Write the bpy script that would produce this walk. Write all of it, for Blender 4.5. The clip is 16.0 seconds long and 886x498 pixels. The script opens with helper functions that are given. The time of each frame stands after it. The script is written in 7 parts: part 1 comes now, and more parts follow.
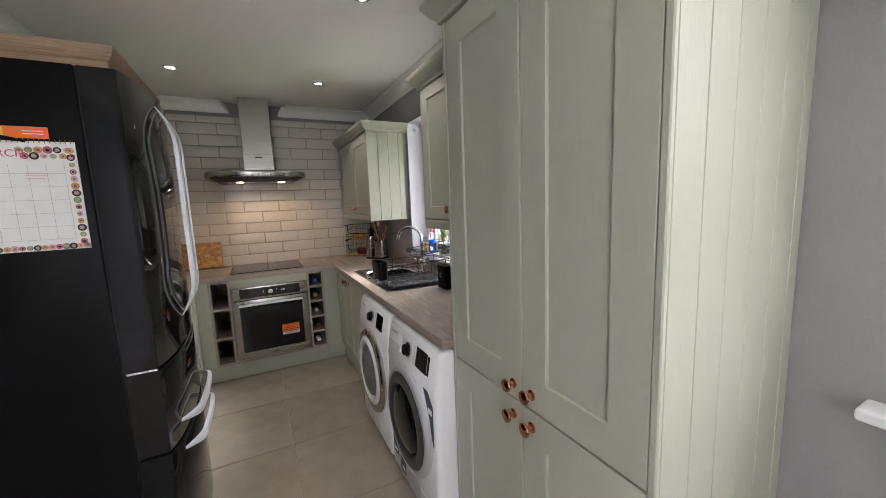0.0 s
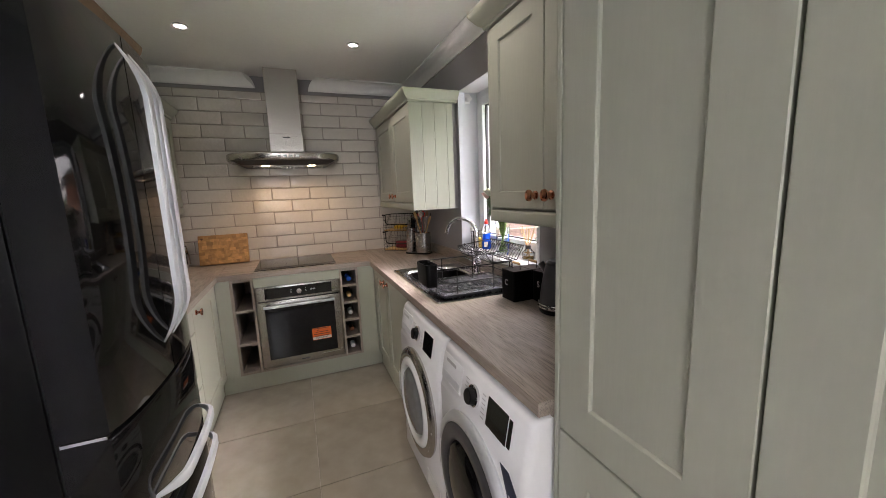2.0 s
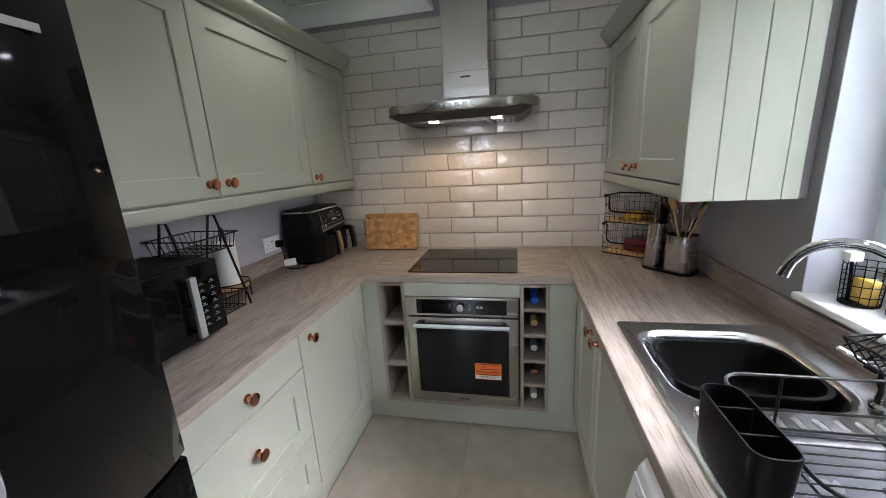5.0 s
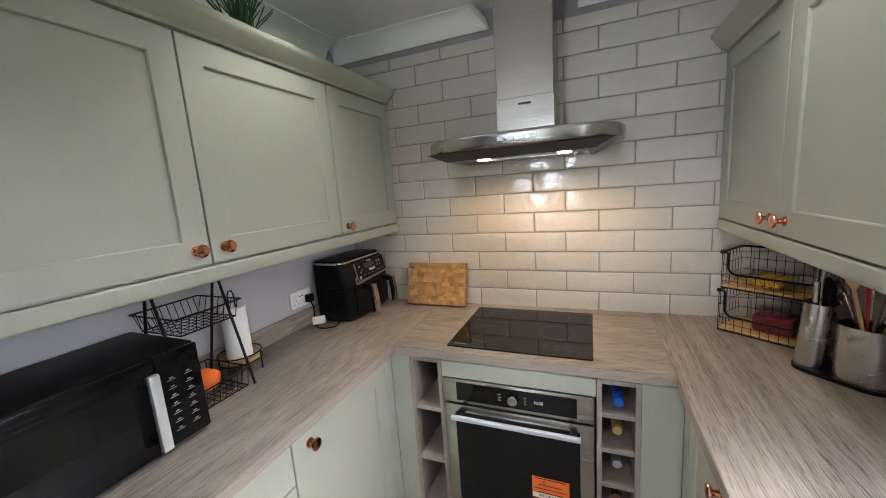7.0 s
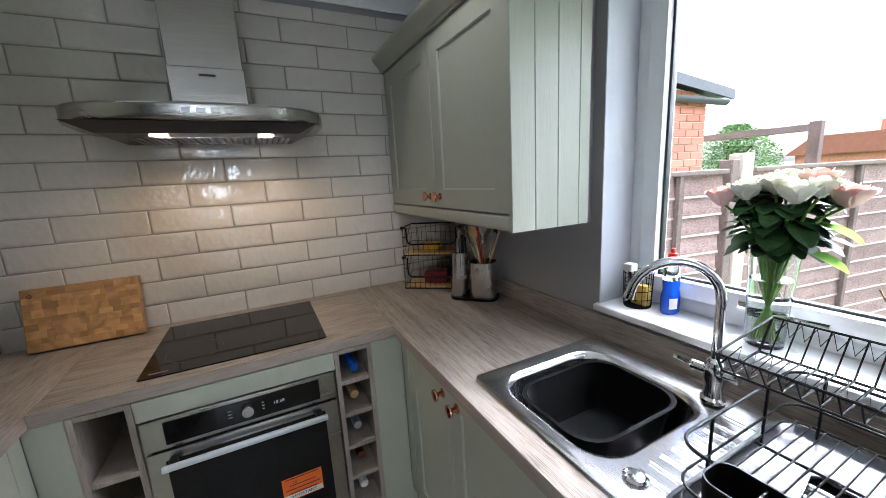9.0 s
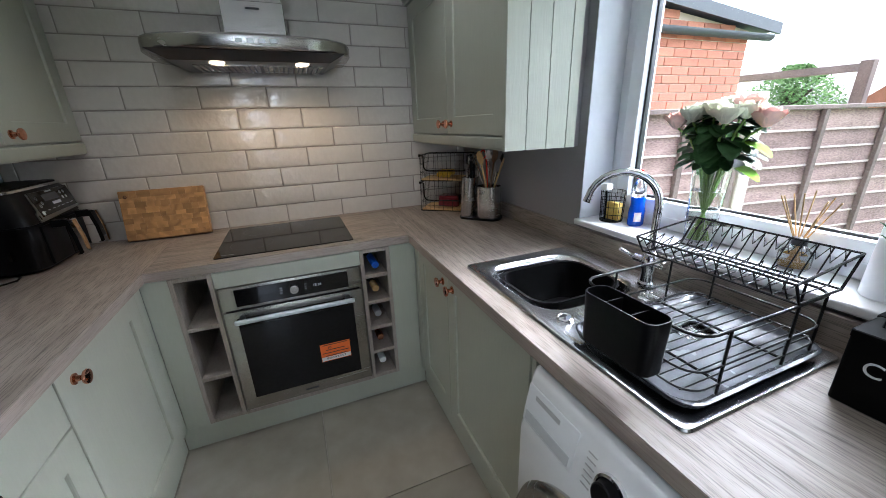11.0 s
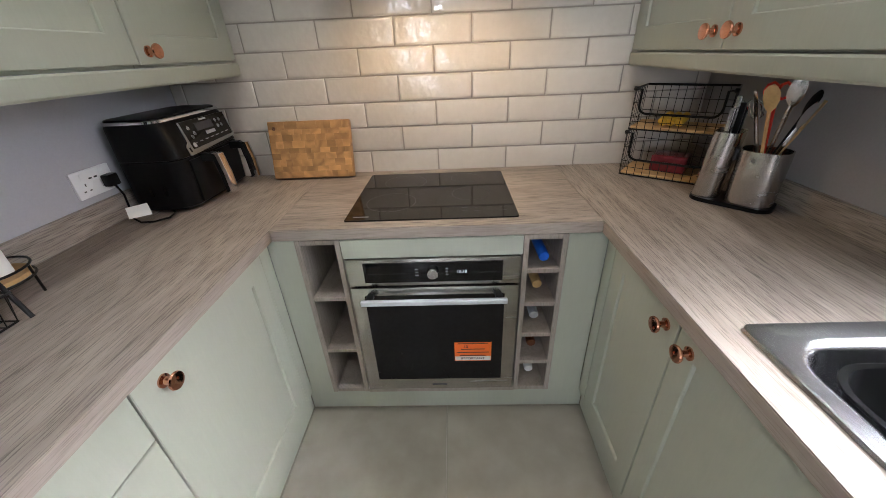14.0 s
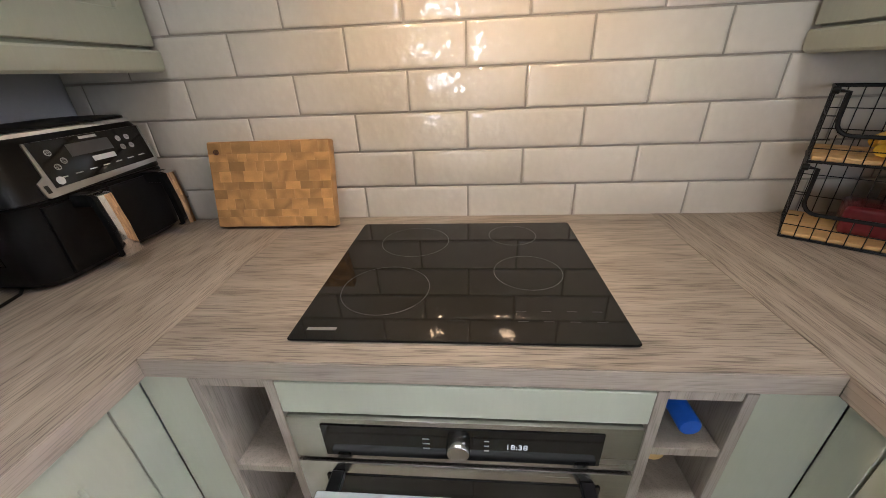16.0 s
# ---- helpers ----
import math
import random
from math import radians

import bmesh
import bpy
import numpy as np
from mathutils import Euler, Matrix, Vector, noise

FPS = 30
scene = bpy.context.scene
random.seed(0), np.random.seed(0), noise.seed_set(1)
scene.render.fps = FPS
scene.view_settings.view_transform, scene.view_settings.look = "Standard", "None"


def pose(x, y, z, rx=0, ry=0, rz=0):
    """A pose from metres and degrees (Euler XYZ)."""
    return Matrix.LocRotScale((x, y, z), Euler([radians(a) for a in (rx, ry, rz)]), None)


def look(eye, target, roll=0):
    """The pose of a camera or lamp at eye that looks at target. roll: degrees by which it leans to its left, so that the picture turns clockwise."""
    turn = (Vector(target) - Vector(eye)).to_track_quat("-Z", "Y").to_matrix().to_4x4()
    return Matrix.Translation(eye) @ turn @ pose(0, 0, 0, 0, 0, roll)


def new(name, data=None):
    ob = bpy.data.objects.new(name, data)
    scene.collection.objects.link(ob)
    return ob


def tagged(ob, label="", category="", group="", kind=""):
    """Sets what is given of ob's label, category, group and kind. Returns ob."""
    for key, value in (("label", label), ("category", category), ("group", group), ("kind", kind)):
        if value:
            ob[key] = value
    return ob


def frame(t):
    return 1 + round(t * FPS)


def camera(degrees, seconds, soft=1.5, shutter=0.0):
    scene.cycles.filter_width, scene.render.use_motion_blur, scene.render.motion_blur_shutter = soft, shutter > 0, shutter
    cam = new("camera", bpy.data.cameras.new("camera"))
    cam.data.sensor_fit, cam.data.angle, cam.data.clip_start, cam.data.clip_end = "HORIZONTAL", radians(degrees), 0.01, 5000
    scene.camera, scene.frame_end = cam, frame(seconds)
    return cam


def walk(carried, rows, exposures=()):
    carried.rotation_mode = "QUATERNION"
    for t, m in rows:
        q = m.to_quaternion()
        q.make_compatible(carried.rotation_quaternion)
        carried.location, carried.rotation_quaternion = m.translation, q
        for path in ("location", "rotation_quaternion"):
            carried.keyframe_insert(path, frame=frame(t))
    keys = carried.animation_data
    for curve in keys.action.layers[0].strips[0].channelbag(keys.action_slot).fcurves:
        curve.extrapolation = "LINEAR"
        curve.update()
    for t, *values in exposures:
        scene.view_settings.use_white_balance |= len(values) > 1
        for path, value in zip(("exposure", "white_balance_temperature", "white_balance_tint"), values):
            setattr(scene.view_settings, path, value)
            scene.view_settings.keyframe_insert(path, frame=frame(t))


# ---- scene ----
cam = camera(101.6, 16.0, soft=0.7)
EXPOSURE = 2.70
PATH = [
    (0, (-0.06, -4.096, 1.454), (0.846, -2.332, 1.196), -2.2),
    (0.5, (-0.075, -4.076, 1.456), (0.824, -2.308, 1.198), -2.3),
    (1, (-0.049, -4.009, 1.445), (0.844, -2.238, 1.184), -2.2),
    (1.5, (-0.041, -3.787, 1.447), (0.794, -1.99, 1.178), -2.2),
    (2, (0.041, -3.554, 1.438), (0.771, -1.719, 1.128), -2.3),
    (2.5, (0.184, -3.318, 1.467), (0.747, -1.432, 1.11), -2.3),
    (3, (0.177, -3.082, 1.454), (0.587, -1.167, 1.052), -2.2),
    (3.5, (0.171, -2.845, 1.44), (0.514, -0.918, 1.027), -2.4),
    (4, (0.252, -2.592, 1.438), (0.463, -0.654, 0.992), -2.5),
    (4.5, (0.307, -2.458, 1.464), (0.18, -0.519, 0.99), -2.9),
    (5, (0.292, -2.388, 1.488), (-0.11, -0.487, 1.015), -3.2),
    (5.2, (0.27, -2.34, 1.496), (-0.221, -0.46, 1.022), -3.4),
    (7.3, (0.29, -1.899, 1.584), (-0.466, -0.071, 1.292), -3.9),
    (7.5, (0.276, -1.875, 1.571), (-0.213, 0.043, 1.286), -3.7),
    (8, (0.219, -1.871, 1.549), (0.278, 0.108, 1.269), -3.3),
    (8.5, (0.133, -1.919, 1.502), (0.769, -0.045, 1.213), -2.8),
    (8.7, (0.129, -1.942, 1.5), (0.952, -0.148, 1.177), -2.9),
    (10.8, (0.115, -2.266, 1.407), (1.037, -0.613, 0.76), -2.2),
    (11, (0.078, -2.285, 1.425), (0.777, -0.53, 0.767), -2.0),
    (11.5, (0.069, -2.256, 1.41), (0.338, -0.407, 0.697), -2.2),
    (12, (0.055, -2.186, 1.383), (0.183, -0.394, 0.506), -2.2),
    (12.5, (0.035, -2.128, 1.37), (0.083, -0.381, 0.396), -2.4),
    (13, (-0.021, -2.02, 1.392), (-0.013, -0.284, 0.4), -2.4),
    (13.5, (0.013, -1.856, 1.383), (-0.005, -0.122, 0.387), -2.7),
    (14, (0.082, -1.693, 1.404), (0.009, 0.059, 0.441), -2.7),
    (14.5, (0.078, -1.517, 1.386), (-0.077, 0.251, 0.464), -2.7),
    (15, (0.032, -1.249, 1.357), (-0.139, 0.534, 0.467), -2.6),
    (15.5, (0.027, -1.103, 1.327), (-0.143, 0.683, 0.442), -2.6),
    (16, (0.027, -1.055, 1.317), (-0.141, 0.729, 0.43), -2.6),
]
walk(cam, [(t, look(eye, target, roll)) for t, eye, target, roll in PATH], [(t, EXPOSURE + s, k, n) for t, s, k, n in ((0, 0.20, 6350, 18), (1.5, 0.24, 6650, 21), (2.5, 0.44, 6250, 18), (3.5, 0.26, 5800, 16), (4.2, 0.28, 5650, 14), (5.2, 0.60, 5800, 14), (7.4, 0.96, 5900, 13), (8.6, 0.46, 5650, 12), (10.8, 0.2, 5450, 11), (11.5, 0.52, 5500, 11), (12.5, 0.72, 5700, 13), (14.5, 1.02, 5850, 13), (16, 1.06, 5950, 13))])

# ---- world and light ----
world = bpy.data.worlds.new("overcast_sky")
scene.world = world
world.use_nodes = True
wn, wl = world.node_tree.nodes, world.node_tree.links
sky = wn.new("ShaderNodeTexSky")
sky.sky_type = "NISHITA"
sky.sun_disc = False
sky.sun_elevation, sky.sun_rotation = radians(49), radians(87)
sky.dust_density, sky.air_density = 6.0, 1.0
grey = wn.new("ShaderNodeHueSaturation")
grey.inputs["Saturation"].default_value = 0.25
wl.new(sky.outputs[0], grey.inputs["Color"])
wl.new(grey.outputs[0], wn["Background"].inputs["Color"])
wn["Background"].inputs["Strength"].default_value = 0.15


def lamp(name, kind, m, energy, color=(1, 1, 1), **more):
    data = bpy.data.lights.new(name, kind)
    data.energy, data.color = energy, color
    if "size" in more:
        data.size = more["size"]
    if "size_y" in more:
        data.shape, data.size_y = "RECTANGLE", more["size_y"]
    if "radius" in more:
        data.shadow_soft_size = more["radius"]
    if "cone" in more:
        data.spot_size, data.spot_blend = radians(more["cone"]), 0.6
    if "angle" in more:
        data.angle = radians(more["angle"])
    ob = new(name, data)
    ob.matrix_world = m
    return ob


lamp("sun", "SUN", look((5.7, 0.35, 6.55), (0, 0, 0)), 0.5, (1, 0.96, 0.9), angle=40)

# ---- materials ----


def mat(name, base, rough=0.5, metal=0.0, vary=0.12, scale=6.0, fine=60.0, bump=0.0, bscale=None, stretch=(1, 1, 1), coat=0.0,
        island=0.0, obj=0.0, trans=0.0, ior=1.45, rvary=0.1, dark=None):
    """A procedural material: base colour varied at a coarse and a fine scale, roughness that varies, and fine relief."""
    m = bpy.data.materials.new(name)
    m.use_nodes = True
    n, l = m.node_tree.nodes, m.node_tree.links
    b = n["Principled BSDF"]
    b.inputs["Metallic"].default_value = metal
    b.inputs["IOR"].default_value = ior
    b.inputs["Coat Weight"].default_value = coat
    b.inputs["Coat Roughness"].default_value = 0.08
    b.inputs["Transmission Weight"].default_value = trans
    co = n.new("ShaderNodeTexCoord")
    mp = n.new("ShaderNodeMapping")
    mp.inputs["Scale"].default_value = stretch
    l.new(co.outputs["Object"], mp.inputs["Vector"])
    t1 = n.new("ShaderNodeTexNoise")
    t1.inputs["Scale"].default_value, t1.inputs["Detail"].default_value = scale, 5
    t2 = n.new("ShaderNodeTexNoise")
    t2.inputs["Scale"].default_value, t2.inputs["Detail"].default_value = fine, 3
    for t in (t1, t2):
        l.new(mp.outputs[0], t.inputs["Vector"])
    mx = n.new("ShaderNodeMath")
    mx.operation = "ADD"
    l.new(t1.outputs["Fac"], mx.inputs[0])
    l.new(t2.outputs["Fac"], mx.inputs[1])
    rp = n.new("ShaderNodeMapRange")
    rp.inputs["From Min"].default_value, rp.inputs["From Max"].default_value = 0.6, 1.4
    l.new(mx.outputs[0], rp.inputs["Value"])
    mix = n.new("ShaderNodeMix")
    mix.data_type = "RGBA"
    lo = dark or tuple(c * (1 - vary) for c in base)
    hi = tuple(min(1, c * (1 + vary)) for c in base)
    mix.inputs["A"].default_value, mix.inputs["B"].default_value = (*lo, 1), (*hi, 1)
    l.new(rp.outputs[0], mix.inputs["Factor"])
    out = mix.outputs["Result"]
    if island or obj:
        rnd = n.new("ShaderNodeNewGeometry") if island else n.new("ShaderNodeObjectInfo")
        hs = n.new("ShaderNodeHueSaturation")
        vr = n.new("ShaderNodeMapRange")
        vr.inputs["To Min"].default_value, vr.inputs["To Max"].default_value = 1 - (island or obj), 1 + (island or obj)
        l.new(rnd.outputs["Random Per Island" if island else "Random"], vr.inputs["Value"])
        l.new(vr.outputs[0], hs.inputs["Value"])
        l.new(out, hs.inputs["Color"])
        out = hs.outputs[0]
    l.new(out, b.inputs["Base Color"])
    rr = n.new("ShaderNodeMapRange")
    rr.inputs["To Min"].default_value, rr.inputs["To Max"].default_value = max(0.0, rough * (1 - rvary)), min(1, rough * (1 + rvary))
    l.new(t1.outputs["Fac"], rr.inputs["Value"])
    l.new(rr.outputs[0], b.inputs["Roughness"])
    if bump:
        bp = n.new("ShaderNodeBump")
        bp.inputs["Strength"].default_value, bp.inputs["Distance"].default_value = min(1, bump), 0.004
        src = t2
        if bscale:
            src = n.new("ShaderNodeTexNoise")
            src.inputs["Scale"].default_value, src.inputs["Detail"].default_value = bscale, 2
            l.new(mp.outputs[0], src.inputs["Vector"])
        l.new(src.outputs["Fac"], bp.inputs["Height"])
        l.new(bp.outputs[0], b.inputs["Normal"])
    return m


def glow(name, color, power):
    m = bpy.data.materials.new(name)
    m.use_nodes = True
    b = m.node_tree.nodes["Principled BSDF"]
    b.inputs["Base Color"].default_value = (0.3, 0.3, 0.3, 1)
    b.inputs["Emission Color"].default_value, b.inputs["Emission Strength"].default_value = (*color, 1), power
    return m


def wood(name, light, dark, along="y", rough=0.45, ring=14.0, bump=0.25, obj=0.0, sheen=1.45):
    """Oak-like grain running along one axis: stretched noise bands over fine pores."""
    m = mat(name, light, rough, vary=0.1, scale=3, fine=30, bump=0, obj=0, ior=sheen)
    n, l = m.node_tree.nodes, m.node_tree.links
    b = n["Principled BSDF"]
    mp = [x for x in n if x.type == "MAPPING"][0]
    mp.inputs["Scale"].default_value = {"y": (1, 0.14, 1), "x": (0.14, 1, 1), "z": (1, 1, 0.14)}[along]
    def noise_of(scale, detail, vector, warp=0.0):
        t = n.new("ShaderNodeTexNoise")
        t.inputs["Scale"].default_value, t.inputs["Detail"].default_value, t.inputs["Distortion"].default_value = scale, detail, warp
        l.new(vector, t.inputs["Vector"])
        return t.outputs["Fac"]

    def math_of(kind, a, b, c=None):
        t = n.new("ShaderNodeMath")
        t.operation = kind
        for i, v in enumerate((a, b, c)):
            if isinstance(v, float):
                t.inputs[i].default_value = v
            elif v is not None:
                l.new(v, t.inputs[i])
        return t.outputs[0]

    def spread(v, lo, hi):
        t = n.new("ShaderNodeMapRange")
        t.inputs["From Min"].default_value, t.inputs["From Max"].default_value = lo, hi
        l.new(v, t.inputs["Value"])
        return t.outputs[0]

    fine_map = n.new("ShaderNodeMapping")
    fine_map.inputs["Scale"].default_value = {"y": (1, 0.035, 1), "x": (0.035, 1, 1), "z": (1, 1, 0.035)}[along]
    l.new([x for x in n if x.type == "TEX_COORD"][0].outputs["Object"], fine_map.inputs["Vector"])
    bands = spread(noise_of(ring, 6, mp.outputs[0], 1.2), 0.3, 0.7)
    # growth rings: contour lines of a slow noise
    slow = noise_of(ring * 0.55, 2, mp.outputs[0], 0.5)
    rings = math_of("MULTIPLY_ADD", math_of("SINE", math_of("MULTIPLY", slow, 95.0), None), 0.5, 0.5)
    streaks = spread(noise_of(130, 3, fine_map.outputs[0]), 0.34, 0.62)
    pores = spread(noise_of(430, 2, fine_map.outputs[0], 0.4), 0.36, 0.50)
    av = math_of("MULTIPLY_ADD", bands, 0.26, math_of("MULTIPLY_ADD", rings, 0.18, math_of("MULTIPLY_ADD", streaks, 0.12, math_of("MULTIPLY", pores, 0.44))))
    mix = n.new("ShaderNodeMix")
    mix.data_type = "RGBA"
    mix.inputs["A"].default_value, mix.inputs["B"].default_value = (*dark, 1), (*light, 1)
    l.new(av, mix.inputs["Factor"])
    out = mix.outputs["Result"]
    if obj:
        info, hs, vr = n.new("ShaderNodeObjectInfo"), n.new("ShaderNodeHueSaturation"), n.new("ShaderNodeMapRange")
        vr.inputs["To Min"].default_value, vr.inputs["To Max"].default_value = 1 - obj, 1 + obj
        l.new(info.outputs["Random"], vr.inputs["Value"])
        l.new(vr.outputs[0], hs.inputs["Value"])
        l.new(out, hs.inputs["Color"])
        out = hs.outputs[0]
    l.new(out, b.inputs["Base Color"])
    bp = n.new("ShaderNodeBump")
    bp.inputs["Strength"].default_value, bp.inputs["Distance"].default_value = bump, 0.001
    l.new(av, bp.inputs["Height"])
    l.new(bp.outputs[0], b.inputs["Normal"])
    return m


def figure(m, scale, lines, amount, per_object=False):
    """Darken a material's colour along the contour lines of a slow noise: the curved figure of cut wood."""
    n, l = m.node_tree.nodes, m.node_tree.links
    b = n["Principled BSDF"]
    src = b.inputs["Base Color"].links[0].from_socket
    co, t, sc, sn, rg, mx = (n.new("ShaderNode" + k) for k in ("TexCoord", "TexNoise", "Math", "Math", "MapRange", "Mix"))
    t.noise_dimensions = "4D"
    t.inputs["Scale"].default_value, t.inputs["Detail"].default_value = scale, 1
    l.new(co.outputs["Object"], t.inputs["Vector"])
    if per_object:
        info, ten = n.new("ShaderNodeObjectInfo"), n.new("ShaderNodeMath")
        ten.operation, ten.inputs[1].default_value = "MULTIPLY", 40.0
        l.new(info.outputs["Random"], ten.inputs[0])
        l.new(ten.outputs[0], t.inputs["W"])
    sc.operation, sc.inputs[1].default_value, sn.operation = "MULTIPLY", lines * 2.0, "SINE"
    l.new(t.outputs["Fac"], sc.inputs[0])
    l.new(sc.outputs[0], sn.inputs[0])
    rg.inputs["From Min"].default_value, rg.inputs["From Max"].default_value = -1, 1
    rg.inputs["To Min"].default_value, rg.inputs["To Max"].default_value = 1 - amount, 1
    l.new(sn.outputs[0], rg.inputs["Value"])
    mx.data_type, mx.blend_type = "RGBA", "MULTIPLY"
    mx.inputs["Factor"].default_value = 1
    l.new(src, mx.inputs["A"])
    l.new(rg.outputs[0], mx.inputs["B"])
    l.new(mx.outputs["Result"], b.inputs["Base Color"])


SAGE = mat("sage_green_paint", (0.408, 0.420, 0.345), 0.40, vary=0.03, scale=3, fine=110, bump=0.10, stretch=(1, 1, 0.12))
TOP_Y = wood("grey_oak_laminate_y", (0.37, 0.316, 0.268), (0.072, 0.059, 0.049), "y", 0.5, 8, 0.2)
TOP_X = wood("grey_oak_laminate_x", (0.37, 0.316, 0.268), (0.072, 0.059, 0.049), "x", 0.5, 8, 0.2)
EDGE = wood("oak_edging_y", (0.40, 0.335, 0.285), (0.23, 0.19, 0.16), "y", 0.45, 13, 0.2)
EDGE_X = wood("oak_edging_x", (0.40, 0.335, 0.285), (0.23, 0.19, 0.16), "x", 0.45, 13, 0.2)
OAK_Z = wood("grey_oak_board_z", (0.38, 0.325, 0.28), (0.22, 0.185, 0.155), "z", 0.5, 13, 0.2)
# darker copy of the grey oak board: shade of the open recesses put into its colour
OAK_SHADED = wood("grey_oak_shaded", (0.30, 0.25, 0.21), (0.16, 0.13, 0.11), "z", 0.55, 13, 0.2)
TILE = mat("glazed_warm_grey_tile", (0.60, 0.565, 0.515), 0.055, vary=0.05, scale=5, fine=30, bump=0.75, bscale=24, obj=0.05, rvary=0.35, ior=1.7)
GROUT = mat("grey_grout", (0.33, 0.305, 0.275), 0.9, vary=0.15, scale=20, fine=300, bump=0.4)
FLOOR = mat("stone_effect_porcelain", (0.315, 0.287, 0.238), 0.22, vary=0.15, scale=2.2, fine=9, bump=0.05, obj=0.04, rvary=0.35)
FGROUT = mat("floor_grout", (0.36, 0.335, 0.29), 0.9, vary=0.15, fine=200)
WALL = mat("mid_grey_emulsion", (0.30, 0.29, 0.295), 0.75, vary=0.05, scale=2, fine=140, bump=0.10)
# emulsion like WALL in a paler grey, for the west wall
WALL_L = mat("west_wall_emulsion", (0.43, 0.43, 0.47), 0.75, vary=0.04, scale=2, fine=140, bump=0.10)
WHITE = mat("white_emulsion", (0.84, 0.84, 0.82), 0.8, vary=0.03, scale=2, fine=60, bump=0.12, bscale=9)
# white of the reveals darkened and blued: their weaker, cool daylight put into the colour
REVEAL = mat("dimmed_reveal_white", (0.64, 0.665, 0.71), 0.6, vary=0.03, scale=2, fine=60, bump=0.1, bscale=9)
GLOSS = mat("white_gloss_paint", (0.82, 0.83, 0.84), 0.28, vary=0.02, scale=3, fine=50, bump=0.03)
UPVC = mat("white_upvc", (0.80, 0.82, 0.84), 0.3, vary=0.03, scale=3, fine=60)
STEEL = mat("brushed_steel", (0.47, 0.45, 0.43), 0.24, 1.0, vary=0.09, scale=40, fine=300, stretch=(0.04, 1, 1), rvary=0.45, bump=0.05)
STEEL_S = mat("sink_steel", (0.76, 0.76, 0.77), 0.22, 1.0, vary=0.06, scale=5, fine=120, stretch=(1, 0.1, 1), rvary=0.3)
CHROME = mat("chrome", (0.78, 0.78, 0.80), 0.07, 1.0, vary=0.03, rvary=0.4)
COPPER = mat("brushed_copper", (0.64, 0.30, 0.19), 0.13, 1.0, vary=0.10, scale=30, fine=200, rvary=0.3)
SILVER = mat("silver_plastic", (0.62, 0.64, 0.66), 0.32, 0.6, vary=0.04, rvary=0.2)
BLACK_G = mat("black_gloss_enamel", (0.005, 0.005, 0.005), 0.06, vary=0.2, scale=3, fine=40, ior=1.3, rvary=0.5)
BLACK_S = mat("black_satin_paint", (0.004, 0.004, 0.004), 0.36, ior=1.17, vary=0.15, scale=4, fine=120, bump=0.02)
BLACK_M = mat("black_matt_plastic", (0.0045, 0.0045, 0.005), 0.38, ior=1.25, vary=0.2, scale=8, fine=150, bump=0.04)
BLACK_GL = mat("black_glass", (0.005, 0.005, 0.005), 0.04, vary=0.1, rvary=0.6, ior=1.4)
OVEN_GL = mat("oven_door_glass", (0.010, 0.010, 0.0105), 0.08, vary=0.2, rvary=0.5, ior=1.3)
WIRE = mat("black_coated_wire", (0.006, 0.006, 0.006), 0.42, vary=0.2, scale=30, fine=200, ior=1.3)
APPL = mat("white_appliance_enamel", (0.80, 0.81, 0.82), 0.25, vary=0.02, scale=3, fine=40, coat=0.15)
APPL_G = mat("pale_grey_plastic", (0.52, 0.53, 0.54), 0.35, vary=0.04)
GUNMETAL = mat("gunmetal_trim", (0.30, 0.295, 0.28), 0.3, 0.8, vary=0.05, rvary=0.2)
DARKGREY = mat("dark_grey_plastic", (0.05, 0.05, 0.053), 0.35, vary=0.12)
CHARCOAL = mat("charcoal_enamel", (0.052, 0.053, 0.056), 0.34, vary=0.1, scale=5, fine=120)
SATIN = mat("satin_silver", (0.60, 0.63, 0.66), 0.42, 0.35, vary=0.04, rvary=0.2)
OAKTRAY = wood("brown_oak_moulding", (0.33, 0.22, 0.135), (0.17, 0.105, 0.06), "x", 0.45, 18, 0.3)
ENDGRAIN = mat("acacia_end_grain", (0.52, 0.29, 0.115), 0.45, vary=0.10, scale=30, fine=260, bump=0.06, obj=0.25)
figure(ENDGRAIN, 11, 12, 0.32, per_object=True)
BAMBOO = mat("pale_bamboo", (0.52, 0.33, 0.14), 0.5, vary=0.15, scale=12, fine=150, stretch=(0.1, 1, 1))
PAPER = mat("white_paper", (0.80, 0.79, 0.76), 0.85, vary=0.03, scale=20, fine=120, bump=0.1)
INK = mat("dark_ink", (0.07, 0.03, 0.03), 0.7, vary=0.1)
KEYINK = mat("dim_key_print", (0.19, 0.19, 0.19), 0.6, vary=0.1)
GREYINK = mat("grey_print", (0.42, 0.42, 0.42), 0.7, vary=0.1)
WHITEINK = mat("white_print", (0.62, 0.62, 0.62), 0.6, vary=0.03)
ORANGE = mat("orange_sticker", (0.85, 0.17, 0.02), 0.45, vary=0.04)
RED = mat("red_plastic", (0.72, 0.035, 0.02), 0.35, vary=0.08)
BLUE = mat("blue_liquid", (0.01, 0.09, 0.62), 0.12, vary=0.06, coat=0.3)
BLUECAP = mat("blue_foil", (0.02, 0.12, 0.60), 0.3, 0.3, vary=0.1)
YELLOW = mat("yellow_sponge", (0.80, 0.55, 0.12), 0.9, vary=0.15, scale=60, fine=260, bump=0.5)
LEAF = mat("rose_leaf", (0.048, 0.115, 0.038), 0.5, vary=0.35, scale=14, fine=80, island=0.35, ior=1.3)
STEM = mat("flower_stem", (0.17, 0.30, 0.06), 0.45, vary=0.25, scale=20, fine=90, island=0.25)
